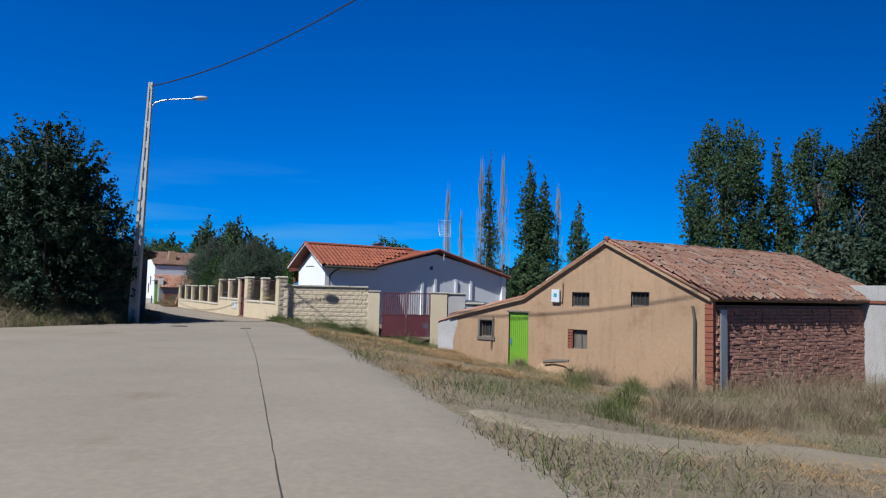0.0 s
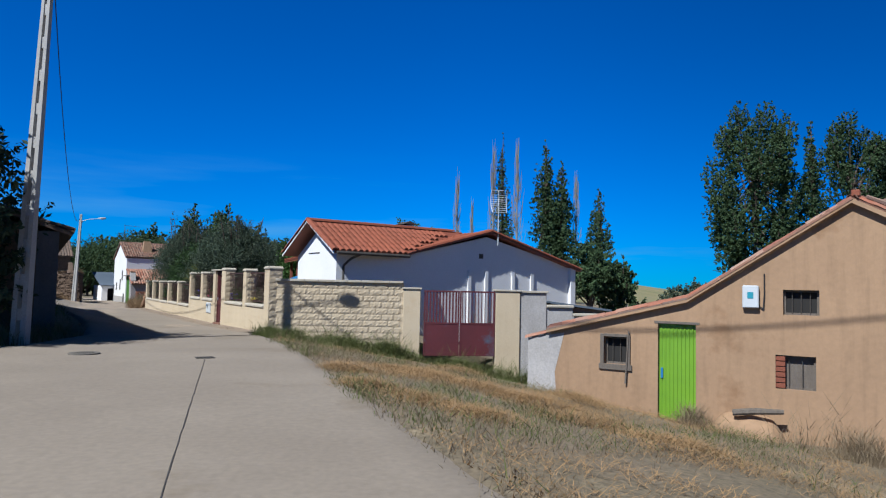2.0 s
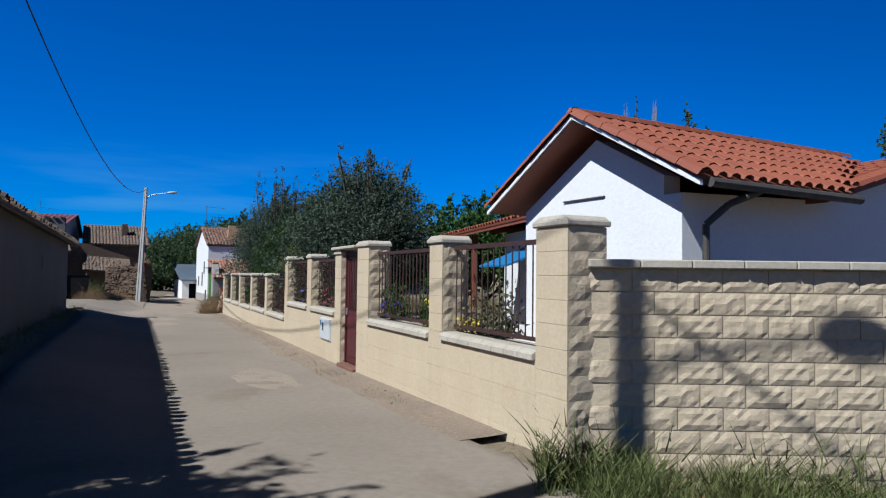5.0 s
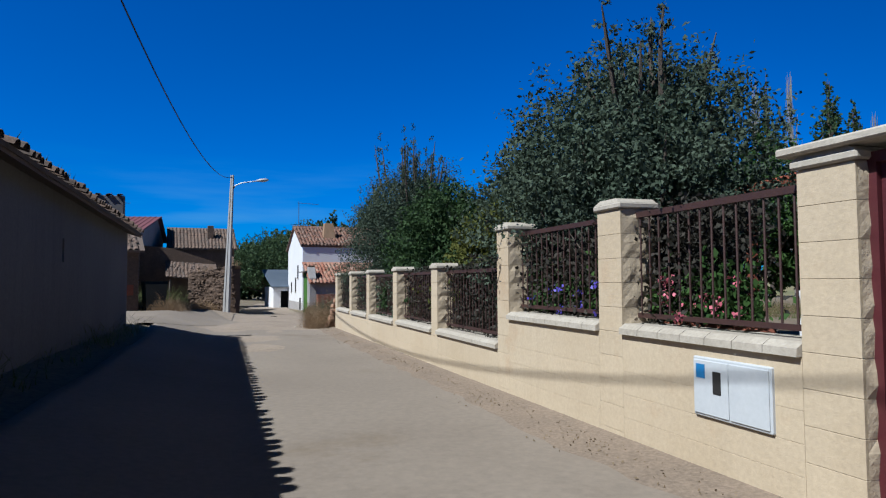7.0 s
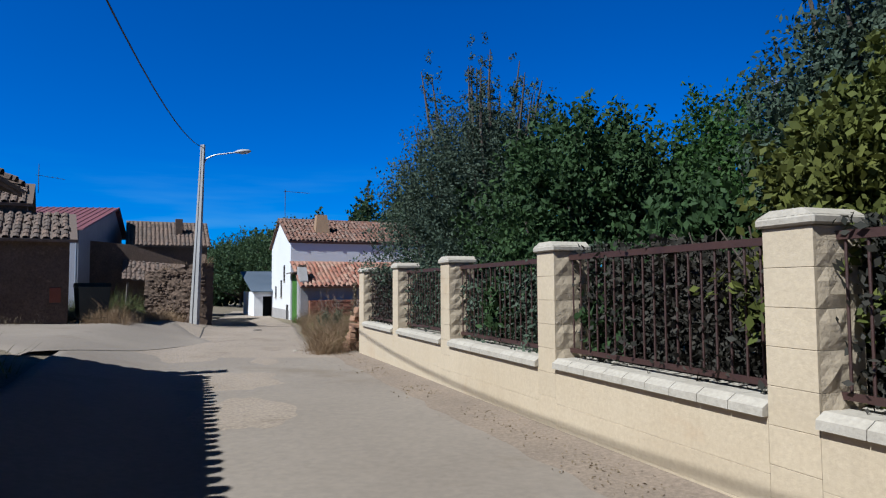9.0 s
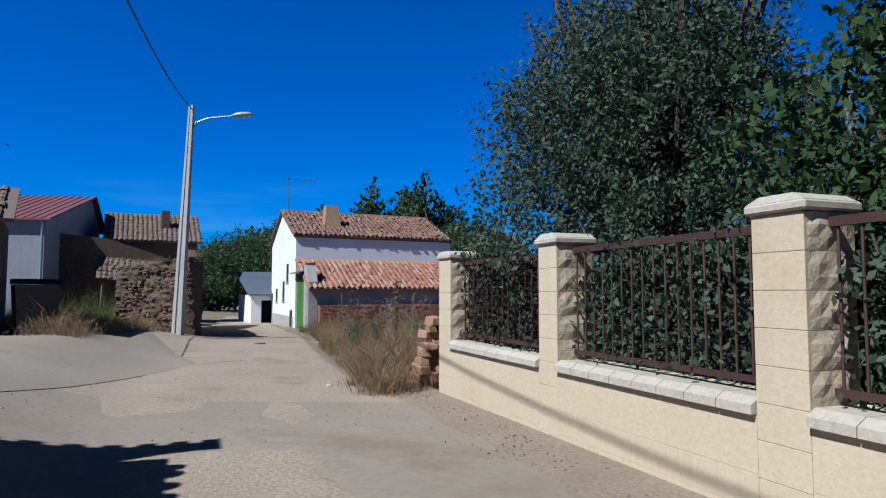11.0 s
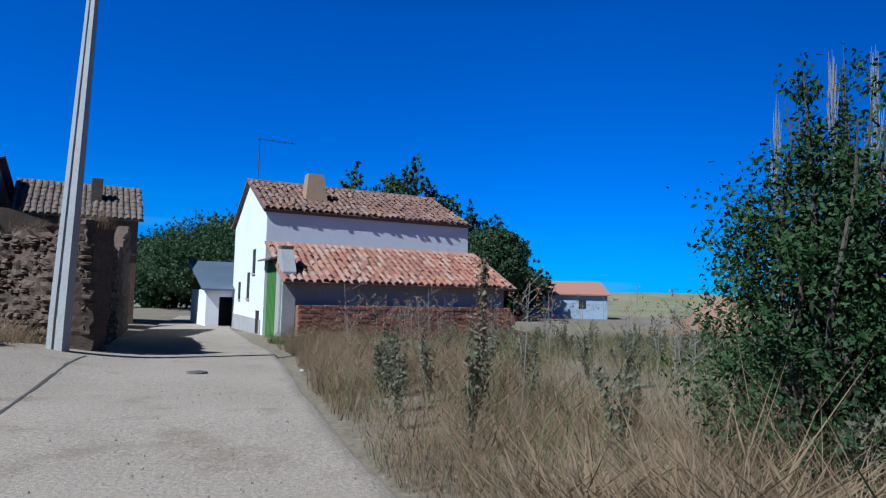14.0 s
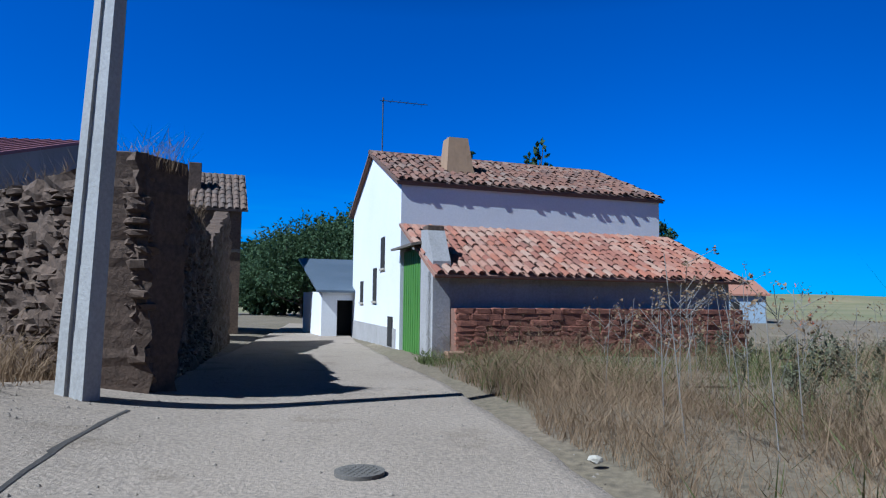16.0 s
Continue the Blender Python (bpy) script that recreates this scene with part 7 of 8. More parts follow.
def poplar(at, h, r, count, mat, label, seed, leaf=0.5, group="poplars", bare=0.0, z=None):
    """A tall narrow poplar: stacked slim clumps on a straight stem."""
    rng = np.random.default_rng(seed)
    z = on_land(*at) if z is None else z
    blobs = []
    n = 9
    for i in range(n):
        t = (i + 0.6) / n
        w = r * (0.55 + 0.75 * math.sin(math.pi * min(1, t * 0.92 + 0.12)) ** 0.8) * (1 - 0.55 * t ** 3)
        for k in range(3):
            a = rng.uniform(0, 6.28)
            blobs.append((math.cos(a) * w * 0.42, math.sin(a) * w * 0.42, h * (0.08 + 0.86 * t) + rng.normal(0, h * 0.02), w * 0.62, w * 0.62, h * 0.085 * rng.uniform(0.9, 1.5)))
    return tree("poplar", (at[0], at[1], z), h * 0.8, 0.10 + h * 0.008, blobs, int(count * 1.4), leaf * 0.50, mat, label, "tree", seed, group=group, shell=0.15, per=6)


def broad_poplar(at, h, r, count, mat, label, seed, leaf=0.27):
    """A full-crowned poplar: upright plumes packed into one tall oval, with a ragged edge."""
    rng = np.random.default_rng(seed)
    blobs = []
    for i in range(64):
        u = rng.uniform(-0.96, 0.98)
        ring = math.sqrt(1 - abs(u) ** 2.4) * rng.uniform(0.45, 1.0) ** 0.5
        a = i * 2.4 + rng.uniform(-0.5, 0.5)
        w = r * rng.uniform(0.16, 0.27)
        blobs.append((math.cos(a) * r * 0.84 * ring, math.sin(a) * r * 0.84 * ring, h * (0.53 + 0.41 * u) + w * 0.4, w, w, w * rng.uniform(1.5, 2.5)))
    return tree("poplar", (*at, on_land(*at)), h * 0.7, 0.12 + h * 0.008, blobs, count, leaf, mat, label, "tree", seed, group="poplars", shell=0.2, per=7)


def bare_poplar(at, h, seed, z=None):
    """A dead poplar: a pale stem with upright bare twigs."""
    rng = random.Random(seed)
    z = on_land(*at) if z is None else z
    t = thing("bare_poplar", (at[0], at[1], z), "dead leafless poplar with pale upright twigs", "tree", "poplars")
    bm = bmesh.new()
    rod(bm, (0, 0, -0.3), (0, 0, h), h * 0.008, 0.03, 6)
    part("trunk", bm, "greybark", t)
    bm = bmesh.new()
    for i in range(110):
        k = rng.uniform(0.12, 0.93)
        a = rng.uniform(0, 6.28)
        q = h * 0.055 * (1.1 - k) * rng.uniform(0.5, 1.5)
        s = Vector((0, 0, h * k))
        m = s + Vector((math.cos(a) * q * 0.7, math.sin(a) * q * 0.7, h * 0.05))
        e = s + Vector((math.cos(a) * q, math.sin(a) * q, h * rng.uniform(0.10, 0.2)))
        tube(bm, [s, m, e], [0.05, 0.04, 0.015], 4)
    part("bare_crown", bm, "greybark", t)
    return t


# the poplars on the plain, far behind the houses
bare_poplar((7.1, 125), 26.6, 1)
poplar((8.8, 126), 29.2, 1.7, 5200, "leaf_poplar", "half-bare tall slim poplar on the plain", 31, 0.36)
bare_poplar((11.3, 125), 27.4, 2)
poplar((16.7, 128.5), 29.6, 2.4, 9000, "leaf_poplar", "tall slim green poplar on the plain", 32, 0.5)
poplar((19.7, 128.5), 25.7, 2.5, 8000, "leaf_poplar", "slim green poplar with a lower top", 33, 0.5)
bare_poplar((22.7, 130), 23.1, 3)
poplar((26.6, 128.5), 21.4, 2.0, 5500, "leaf_poplar", "thin leaning poplar on the plain", 34, 0.46)
bare_poplar((0.7, 122.5), 20.8, 4)
bare_poplar((3.3, 122.7), 16.5, 5)
broad_poplar((60, 139), 38.5, 9.6, 64000, "leaf_poplar", "broad full-leaved poplar on the plain", 35)
poplar((71.5, 139), 38, 2.6, 9000, "leaf_poplar", "slim dark poplar on the plain", 37, 0.6)
broad_poplar((79.0, 138), 38.5, 7.6, 42000, "leaf_poplar", "broad green poplar beside a slim one", 38)
broad_poplar((86.0, 130), 37, 7.0, 36000, "leaf_dark", "broad dark poplar on the plain", 39)
poplar((90.5, 130), 54, 5.5, 18000, "leaf_dark", "very tall dark poplar on the plain", 40, 0.7)
bushy((70.0, 118), 13, 8, 12000, 0.45, "leaf_olive", "grey-green willow at the foot of the poplars", 41, spread=10)
bushy((80.0, 108), 17, 11, 16000, 0.5, "leaf_dark", "dark round tree at the foot of the poplars", 42, spread=12)
# the wood behind the farmhouse
rng_w = random.Random(6)
for k in range(20):
    x = -62 + k * 1.95
    h = float(np.interp(x, [-62, -60, -51, -46, -43, -41, -39, -37, -35, -33, -30.6, -27.7, -24], [6.6, 7.2, 9.6, 10.6, 11.6, 14.2, 14.8, 13.4, 13.6, 12.6, 11.4, 9.6, 8.0])) + rng_w.uniform(-0.5, 0.6)
    poplar((x + rng_w.uniform(-0.8, 0.8), 111 + rng_w.uniform(-3, 5)), h, 2.9, 4600, "leaf_poplar", "dark green tree in the wood behind the farmhouse", 60 + k, 0.50, "wood behind the farm")
for k, (x, y, h, r) in enumerate(((-60, 112, 6.4, 5), (-54, 108, 7.6, 5), (-48, 106, 8.2, 5), (-43, 104, 8, 4.5), (-38, 104, 7, 4), (-26.2, 104, 6.8, 2.2), (-31, 106, 8, 3.4))):
    bushy((x, y), h, r, 19000, 0.14, "leaf_poplar", "dense green tree at the edge of the fields", 80 + k, spread=13, group="field edge trees", trunk=0.2, shell=0.3, per=8)
# behind the villa
bushy((8.6, 49.6), 3.9, 1.15, 9000, 0.10, "leaf_poplar", "upright leafy fig shoots beside the tree", 104, spread=7, spires=4, low=0.2, trunk=0.2)
bushy((6.6, 49), 4.9, 1.5, 15000, 0.10, "leaf_poplar", "leafy fig tree beside the bungalow", 101, spread=10)
bushy((16.0, 58), 2.3, 1.9, 9000, 0.09, "leaf_olive", "grey-green shrub behind the barn", 103, spread=7)
# garden trees behind the grilles
bushy((-12.3, 42.5), 4.5, 1.75, 76000, 0.033, "leaf_olive", "grey-green apple tree with upright shoots over the garden wall", 111, spread=13, spires=14, long=2.1)
bushy((-14.0, 46.1), 4.0, 1.05, 50000, 0.032, "leaf_olive", "grey-green plum tree leaning over the garden wall", 112, spread=9, spires=10, long=2.1)
bushy((-16.4, 49.7), 3.9, 1.5, 34000, 0.046, "leaf_fig", "dark broad-leaved walnut tree over the wall", 113, spread=11, long=1.9, droop=0.5)
bushy((-14.7, 44.7), 2.8, 0.8, 16000, 0.050, "leaf_yellow", "yellow-green young fruit tree", 114, spread=6, spires=4)
bushy((-14.3, 50.6), 4.3, 1.4, 30000, 0.044, "leaf_green", "bright green walnut tree in the garden", 121, spread=9)
bushy((-9.5, 50.5), 4.4, 2.4, 26000, 0.09, "leaf_green", "bright green walnut tree beside the annex", 115, spread=10)
bushy((-4.5, 52.0), 4.6, 2.6, 22000, 0.09, "leaf_green", "bright green walnut tree behind the annex", 116, spread=10)
bushy((-18.65, 52.9), 4.8, 1.9, 112000, 0.029, "leaf_olive", "grey-green plum tree with long upright shoots", 117, spread=16, spires=26, long=2.2, reach=1.7, low=0.32)
bushy((-13.8, 55.0), 4.2, 2.4, 24000, 0.066, "leaf_olive", "grey-green tree at the end of the garden", 118, spread=10, spires=4)
bushy((-15.8, 46.3), 2.1, 0.7, 14000, 0.052, "leaf_fig", "leafy fig shoots pushing through the grille", 119, spread=5, droop=0.8)
bushy((-17.2, 47.9), 1.95, 0.5, 9000, 0.052, "leaf_fig", "leafy shoots hanging over the sill", 120, spread=5, droop=0.8, low=0.66)
# the scrub past the wall
bushy((-20.95, 56.9), 2.2, 0.78, 34000, 0.022, "leaf_fig", "dark elder bush in the weeds", 122, name="bush", category="bush", spread=15, spires=9, long=2.0, reach=1.5, low=0.14, trunk=0.12)
# left bank
bushy((-14.9, 24.6), 6.3, 2.75, 44000, 0.072, "leaf_dark", "large dark olive-like bush on the roadside bank", 131, name="bush", spread=22, spires=14, category="bush", base=-0.5, trunk=0.2, long=2.6, low=0.2)
bushy((-20.5, 26.4), 6.4, 3.4, 26000, 0.085, "leaf_dark", "dark bush on the roadside bank", 132, name="bush", spread=16, spires=6, category="bush", base=-1.2, trunk=0.2, long=2.4, low=0.22)
bushy((-38.5, 57.5), 6.0, 2.0, 6000, 0.14, "leaf_dark", "dark pine behind the barn roof", 133, spread=8)


def hedge_fill():
    """Dusty creepers and shrubs pressed behind the grilles."""
    rng = np.random.default_rng(7)
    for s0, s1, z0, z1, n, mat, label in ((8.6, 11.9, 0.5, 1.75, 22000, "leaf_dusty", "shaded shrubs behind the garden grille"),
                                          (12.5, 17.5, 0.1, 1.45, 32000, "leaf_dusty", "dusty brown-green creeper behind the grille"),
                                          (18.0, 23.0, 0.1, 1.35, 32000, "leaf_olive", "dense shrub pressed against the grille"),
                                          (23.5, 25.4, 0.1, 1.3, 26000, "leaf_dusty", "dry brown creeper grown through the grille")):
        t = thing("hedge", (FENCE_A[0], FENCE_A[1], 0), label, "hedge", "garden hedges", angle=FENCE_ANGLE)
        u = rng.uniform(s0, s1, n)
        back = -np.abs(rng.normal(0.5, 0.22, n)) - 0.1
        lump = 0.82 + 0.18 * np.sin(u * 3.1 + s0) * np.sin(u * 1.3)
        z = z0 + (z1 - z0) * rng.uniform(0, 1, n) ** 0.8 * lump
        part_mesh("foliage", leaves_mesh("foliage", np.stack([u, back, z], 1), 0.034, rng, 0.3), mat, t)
        bm = bmesh.new()
        for i in range(int((s1 - s0) * 3)):
            x = rng.uniform(s0, s1)
            tube(bm, [(x, -0.55, z0 - 0.6), (x + rng.normal(0, 0.1), -0.5, (z0 + z1) / 2), (x + rng.normal(0, 0.25), -0.45, z1 * 0.9)], [0.018, 0.012, 0.005], 5)
        part("stem_tangle", bm, "bark", t)["kind"] = "stuff"


hedge_fill()


def flower_bed():
    """Potted flowers along the garden side of the first grilles."""
    rng = np.random.default_rng(17)
    beds = [(1.5, 2.45, "leaf_weed", "yellow", 0.55, "grey-green garden shrub behind the grille"), (3.1, 3.8, "leaf_green", "yellow", 0.55, "yellow-flowered plant behind the grille"),
            (4.75, 5.38, "leaf_green", "violet", 0.55, "morning glory with blue flowers on the grille"), (8.15, 9.3, "leaf_green", "pink", 0.60, "row of pink geraniums on the sill"),
            (9.9, 11.7, "leaf_green", "violet", 0.58, "creeper with a few violet flowers behind the grille")]
    for s0, s1, leaf, petal, zs, label in beds:
        t = thing("flowering_plant", (FENCE_A[0], FENCE_A[1], 0), label, "plant", "garden flowers", angle=FENCE_ANGLE)
        n = int((s1 - s0) * 800)
        c = rng.uniform(s0, s1, 5)
        k = rng.integers(0, 5, n)
        u = c[k] + rng.normal(0, 0.16, n)
        y = -0.34 + rng.normal(0, 0.10, n)
        z = zs + 0.08 + np.abs(rng.normal(0, 0.24, n)) * (1.0 - np.abs(u - c[k]))
        u = np.clip(u, s0, s1)
        part_mesh("foliage", leaves_mesh("foliage", np.stack([u, np.minimum(y, -0.22), z], 1), 0.045, rng, 0, 1.5), leaf, t)
        m = {"pink": 16, "yellow": 7}.get(petal, 9)
        pts = []
        for i in range(m):
            p = np.array([rng.uniform(s0, s1), -0.22 + rng.normal(0, 0.05), zs + rng.uniform(0.08, 0.42)])
            pts.append(p + rng.normal(0, 0.028, (14, 3)))
        part_mesh("blossom", leaves_mesh("blossom", np.concatenate(pts), 0.030, rng, 0, 1.1), petal, t)["kind"] = "stuff"
        bm = bmesh.new()
        box(bm, (s0, -0.5, zs - 0.75), (s1, -0.34, zs + 0.05), 0.02)
        part("planter", bm, "brick", t)


flower_bed()


def garden_statue():
    """A small pale garden ornament among the flowers."""
    at = FENCE_A + FENCE_D * 7.95 + FENCE_N * 0.62
    bm = bmesh.new()
    prof = [(0.10, 0.0), (0.10, 0.06), (0.07, 0.08), (0.09, 0.25), (0.06, 0.38), (0.085, 0.5), (0.035, 0.56), (0.05, 0.62), (0.045, 0.68), (0.0, 0.71)]
    rings = [[bm.verts.new((math.cos(k * 0.6283) * r, math.sin(k * 0.6283) * r, z)) for k in range(10)] for r, z in prof]
    for p, q in zip(rings, rings[1:]):
        for k in range(10):
            bm.faces.new((p[k], p[(k + 1) % 10], q[(k + 1) % 10], q[k]))
    bmesh.ops.remove_doubles(bm, verts=bm.verts, dist=0.001)
    ob = part("garden_statue", bm, "white", smooth=True)
    ob.location = (at[0], at[1], 0.42)
    tagged(ob, "small white garden statue standing among flowers", "statue")
    bm = bmesh.new()
    box(bm, (-0.16, -0.16, -1.0), (0.16, 0.16, 0.0), 0.02)
    ped = part("statue_pedestal", bm, "capstone")
    ped.location = ob.location
    tagged(ped, "square stone pedestal under the garden statue", "pedestal")


garden_statue()


def grass(name, label, region, count, h, w, lean, mat, seed, tall=0.0, category="grass", patch=None):
    """Blades scattered where region(x, y, random) allows."""
    rng = np.random.default_rng(seed)
    x0, x1, y0, y1, keep = region
    n = count * 4
    x, y = rng.uniform(x0, x1, n), rng.uniform(y0, y1, n)
    clump = np.array([noise.noise((float(a) * 0.8, float(b) * 0.8, seed * 3.1)) for a, b in zip(x, y)])
    ok = keep(x, y) & (clump + rng.normal(0, 0.25, n) > -0.12)
    if patch is not None:
        big = np.array([noise.noise((float(a) * 0.28, float(b) * 0.28, 5.0)) for a, b in zip(x, y)])
        ok &= (big * patch[0] + rng.normal(0, 0.10, n) > patch[1])
    x, y, clump = x[ok][:count], y[ok][:count], clump[ok][:count]
    z = land(x, y) - 0.03
    hh = h * rng.uniform(0.4, 1.25, len(x)) * (0.8 + 0.7 * np.clip(clump, -0.4, 0.8))
    if tall:
        hh = np.where(rng.uniform(0, 1, len(x)) < tall, hh * 1.8, hh)
    me = blade_mesh(name, np.stack([x, y, z], 1), hh, np.full(len(x), w), lean, rng)
    return tagged(part_mesh(name, me, mat), label, category, kind="stuff")


def right_of_road(a, b):
    return lambda x, y: (x - edge_x(EDGE_R, y) > a) & (x - edge_x(EDGE_R, y) < b)


def barn_front(x, y):
    """True on the lane side of the ochre barn's front and flank."""
    front = (x - 0.40) * -0.521 + (y - 26.85) * -0.853
    flank = (x - 8.9) * 0.51 + (y - 21.65) * -0.86
    return (front > 0.05) | ((x > 8.9) & (flank > 0.1))


def verge_ok(a, b):
    f = right_of_road(a, b)
    track = lambda x, y: np.abs(y - np.interp(x, [-0.6, 1.0, 2.4, 4.6, 9.0, 16.0, 26], [7.8, 7.3, 7.6, 9.3, 11.9, 13.6, 15])) < np.interp(x, [0, 5, 16], [0.55, 0.6, 0.9])
    return lambda x, y: f(x, y) & barn_front(x, y) & (y < 31.3) & ~track(x, y)


grass("dry_grass", "dry cut straw lying on the verge before the barn", (-7, 14, 6, 32, verge_ok(0.3, 8.5)), 46000, 0.13, 0.008, 1.9, "straw_orange", 1, patch=(-1, -0.05))
grass("dry_grass", "pale dry grass on the sloping verge", (-7, 22, -2, 32, verge_ok(0.0, 22)), 46000, 0.20, 0.006, 0.8, "straw_dull", 2, 0.05, patch=(1, -0.25))
grass("weeds", "green weeds among the dry grass", (-7, 22, -2, 32, verge_ok(-0.1, 22)), 34000, 0.19, 0.008, 0.7, "grass", 3, 0.04, patch=(1, 0.05))
grass("weeds", "tall weeds along the foot of the barn", (0, 20, 18, 30, lambda x, y: barn_front(x, y) & ((x - 0.4) * -0.521 + (y - 26.85) * -0.853 < 1.3 + (x > 8.9) * 9) & (x > 4.0)), 9000, 0.65, 0.009, 0.5, "straw_dull", 4, 0.15)
grass("weeds", "green weeds at the foot of the yard wall", (-8, 1.5, 29.2, 31.7, lambda x, y: (y > 30.2 + 0.08 * (x + 7))), 9000, 0.38, 0.010, 0.6, "grass", 5, 0.1)
LEFT_BANK = lambda x, y: (edge_x(EDGE_L, y) - x > -0.1) & (edge_x(EDGE_L, y) - x < 11) & (y < 29)
grass("dry_grass", "long dry grass on the roadside bank", (-28, -11, 15, 29.5, LEFT_BANK), 26000, 0.42, 0.008, 0.7, "straw_dull", 6, 0.1)
grass("weeds", "green weeds on the roadside bank", (-28, -11, 15, 29.5, LEFT_BANK), 13000, 0.40, 0.009, 0.7, "grass", 7, 0.1)
HOUSE_YARD = lambda x, y: ((x + 30.55) * 0.80 + (y - 71.15) * 0.60 < 2.2) & ((x + 30.55) * -0.60 + (y - 71.15) * 0.80 > -1.8)
PAST = lambda x, y: ~HOUSE_YARD(x, y) & (x - edge_x(EDGE_R, y) > -0.05 + 0.12 * np.sin(y * 2.3) * np.sin(y * 0.9 + x) + 0.35 * smooth(y, 60, 66)) & ((x + 21.3) * 0.852 + (y - 53.2) * 0.524 + 0 * x > -9) & ((x + 21.3) * -0.524 + (y - 53.2) * 0.852 > 0.15) & ~(((x + 30.55) * 0.80 + (y - 71.15) * 0.60 > -0.5) & ((x + 30.55) * -0.60 + (y - 71.15) * 0.80 > -0.15))
grass("dry_grass", "tall dry grass in the waste plot past the garden", (-33, 2, 53, 84, PAST), 52000, 0.52, 0.0024, 0.7, "straw", 8, 0.10, patch=(1, -0.3))
grass("weeds", "green weeds in the waste plot", (-33, 2, 53, 84, PAST), 36000, 0.46, 0.007, 0.6, "grass", 9, 0.05, patch=(-1, -0.2))
grass("dry_grass", "dry grass at the edge of the lane", (-31, -20, 53, 72, lambda x, y: PAST(x, y) & (x - edge_x(EDGE_R, y) < 3.2)), 46000, 0.46, 0.0026, 0.7, "straw", 10, 0.12)
FENCE_FOOT = lambda x, y: (np.abs((x + 7.73) * 0.852 + (y - 31.16) * 0.524 + 0.12) < 0.16)
grass("weeds", "sparse weeds along the foot of the garden wall", (-22, -7, 31, 54, FENCE_FOOT), 1500, 0.10, 0.006, 0.9, "straw", 11)
RUIN_FOOT = lambda x, y: (edge_x(EDGE_L, y) - x > -0.25) & (edge_x(EDGE_L, y) - x < 3.5)
grass("dry_grass", "dry grass at the foot of the ruined wall", (-42, -29, 57, 64, RUIN_FOOT), 12000, 0.42, 0.007, 0.7, "straw", 12, 0.1)
SHED_FOOT = lambda x, y: (np.abs((x + 31.9) * 0.671 - (y - 57.2) * 0.741 - 0.35) < 0.45) & (x < -32.3)
grass("weeds", "dusty weeds along the foot of the mud shed", (-39, -32, 50, 58, SHED_FOOT), 5000, 0.30, 0.007, 0.7, "straw_dull", 15, 0.1)
BACK_PLOT = lambda x, y: (y - 66.0 > (x + 36.0) * -0.25) & (y - 69.5 < (x + 36.0) * -0.35) & ((x + 33.6) * -0.855 + (y - 64.0) * -0.52 > -0.3)
grass("weeds", "tall green weeds before the collapsed lean-to", (-44, -33, 63, 73, BACK_PLOT), 12000, 0.75, 0.010, 0.5, "grass", 16, 0.15)
grass("weeds", "weeds along the foot of the lane barn", (-25, -12, 28, 47, lambda x, y: (np.abs((x + 7.73) * 0.852 + (y - 31.16) * 0.524 + 5.5) < 0.3)), 4500, 0.35, 0.008, 0.7, "grass", 13)
grass("weeds", "low green weeds before the red stone plinth", (-32, -24, 66, 74, lambda x, y: HOUSE_YARD(x, y) & (x - edge_x(EDGE_R, y) > 0.3) & ((x + 30.55) * -0.60 + (y - 71.15) * 0.80 < -0.2)), 7000, 0.26, 0.010, 0.8, "grass", 14)


def dry_stalks():
    """Tall dead thistle and dock stalks standing above the grass."""
    rng = np.random.default_rng(5)
    for i in range(90):
        x, y = rng.uniform(-27.5, -15), rng.uniform(58.5, 72)
        if not PAST(np.array([x]), np.array([y]))[0]:
            continue
        t = thing("dry_stalk", (x, y, on_land(x, y)), "tall dry branching weed stalk standing in the grass", "weed", "dry weed stalks")
        h = rng.uniform(0.9, 1.5)
        bm = bmesh.new()
        rod(bm, (0, 0, -0.1), (rng.normal(0, 0.08), rng.normal(0, 0.08), h), 0.006, 0.003, 5)
        tips = []
        for k in range(9):
            z = h * rng.uniform(0.45, 0.95)
            a = rng.uniform(0, 6.28)
            e = Vector((math.cos(a) * 0.2, math.sin(a) * 0.2, z + rng.uniform(0.1, 0.25)))
            rod(bm, (0, 0, z), e, 0.003, 0.002, 4)
            tips.append(np.array(e) + rng.normal(0, 0.025, (9, 3)))
        part("stalk", bm, "greybark", t)
        part_mesh("seed_head", leaves_mesh("seed_head", np.concatenate(tips), 0.018, rng), "poppy" if i % 15 == 3 else "straw", t)["kind"] = "stuff"


dry_stalks()


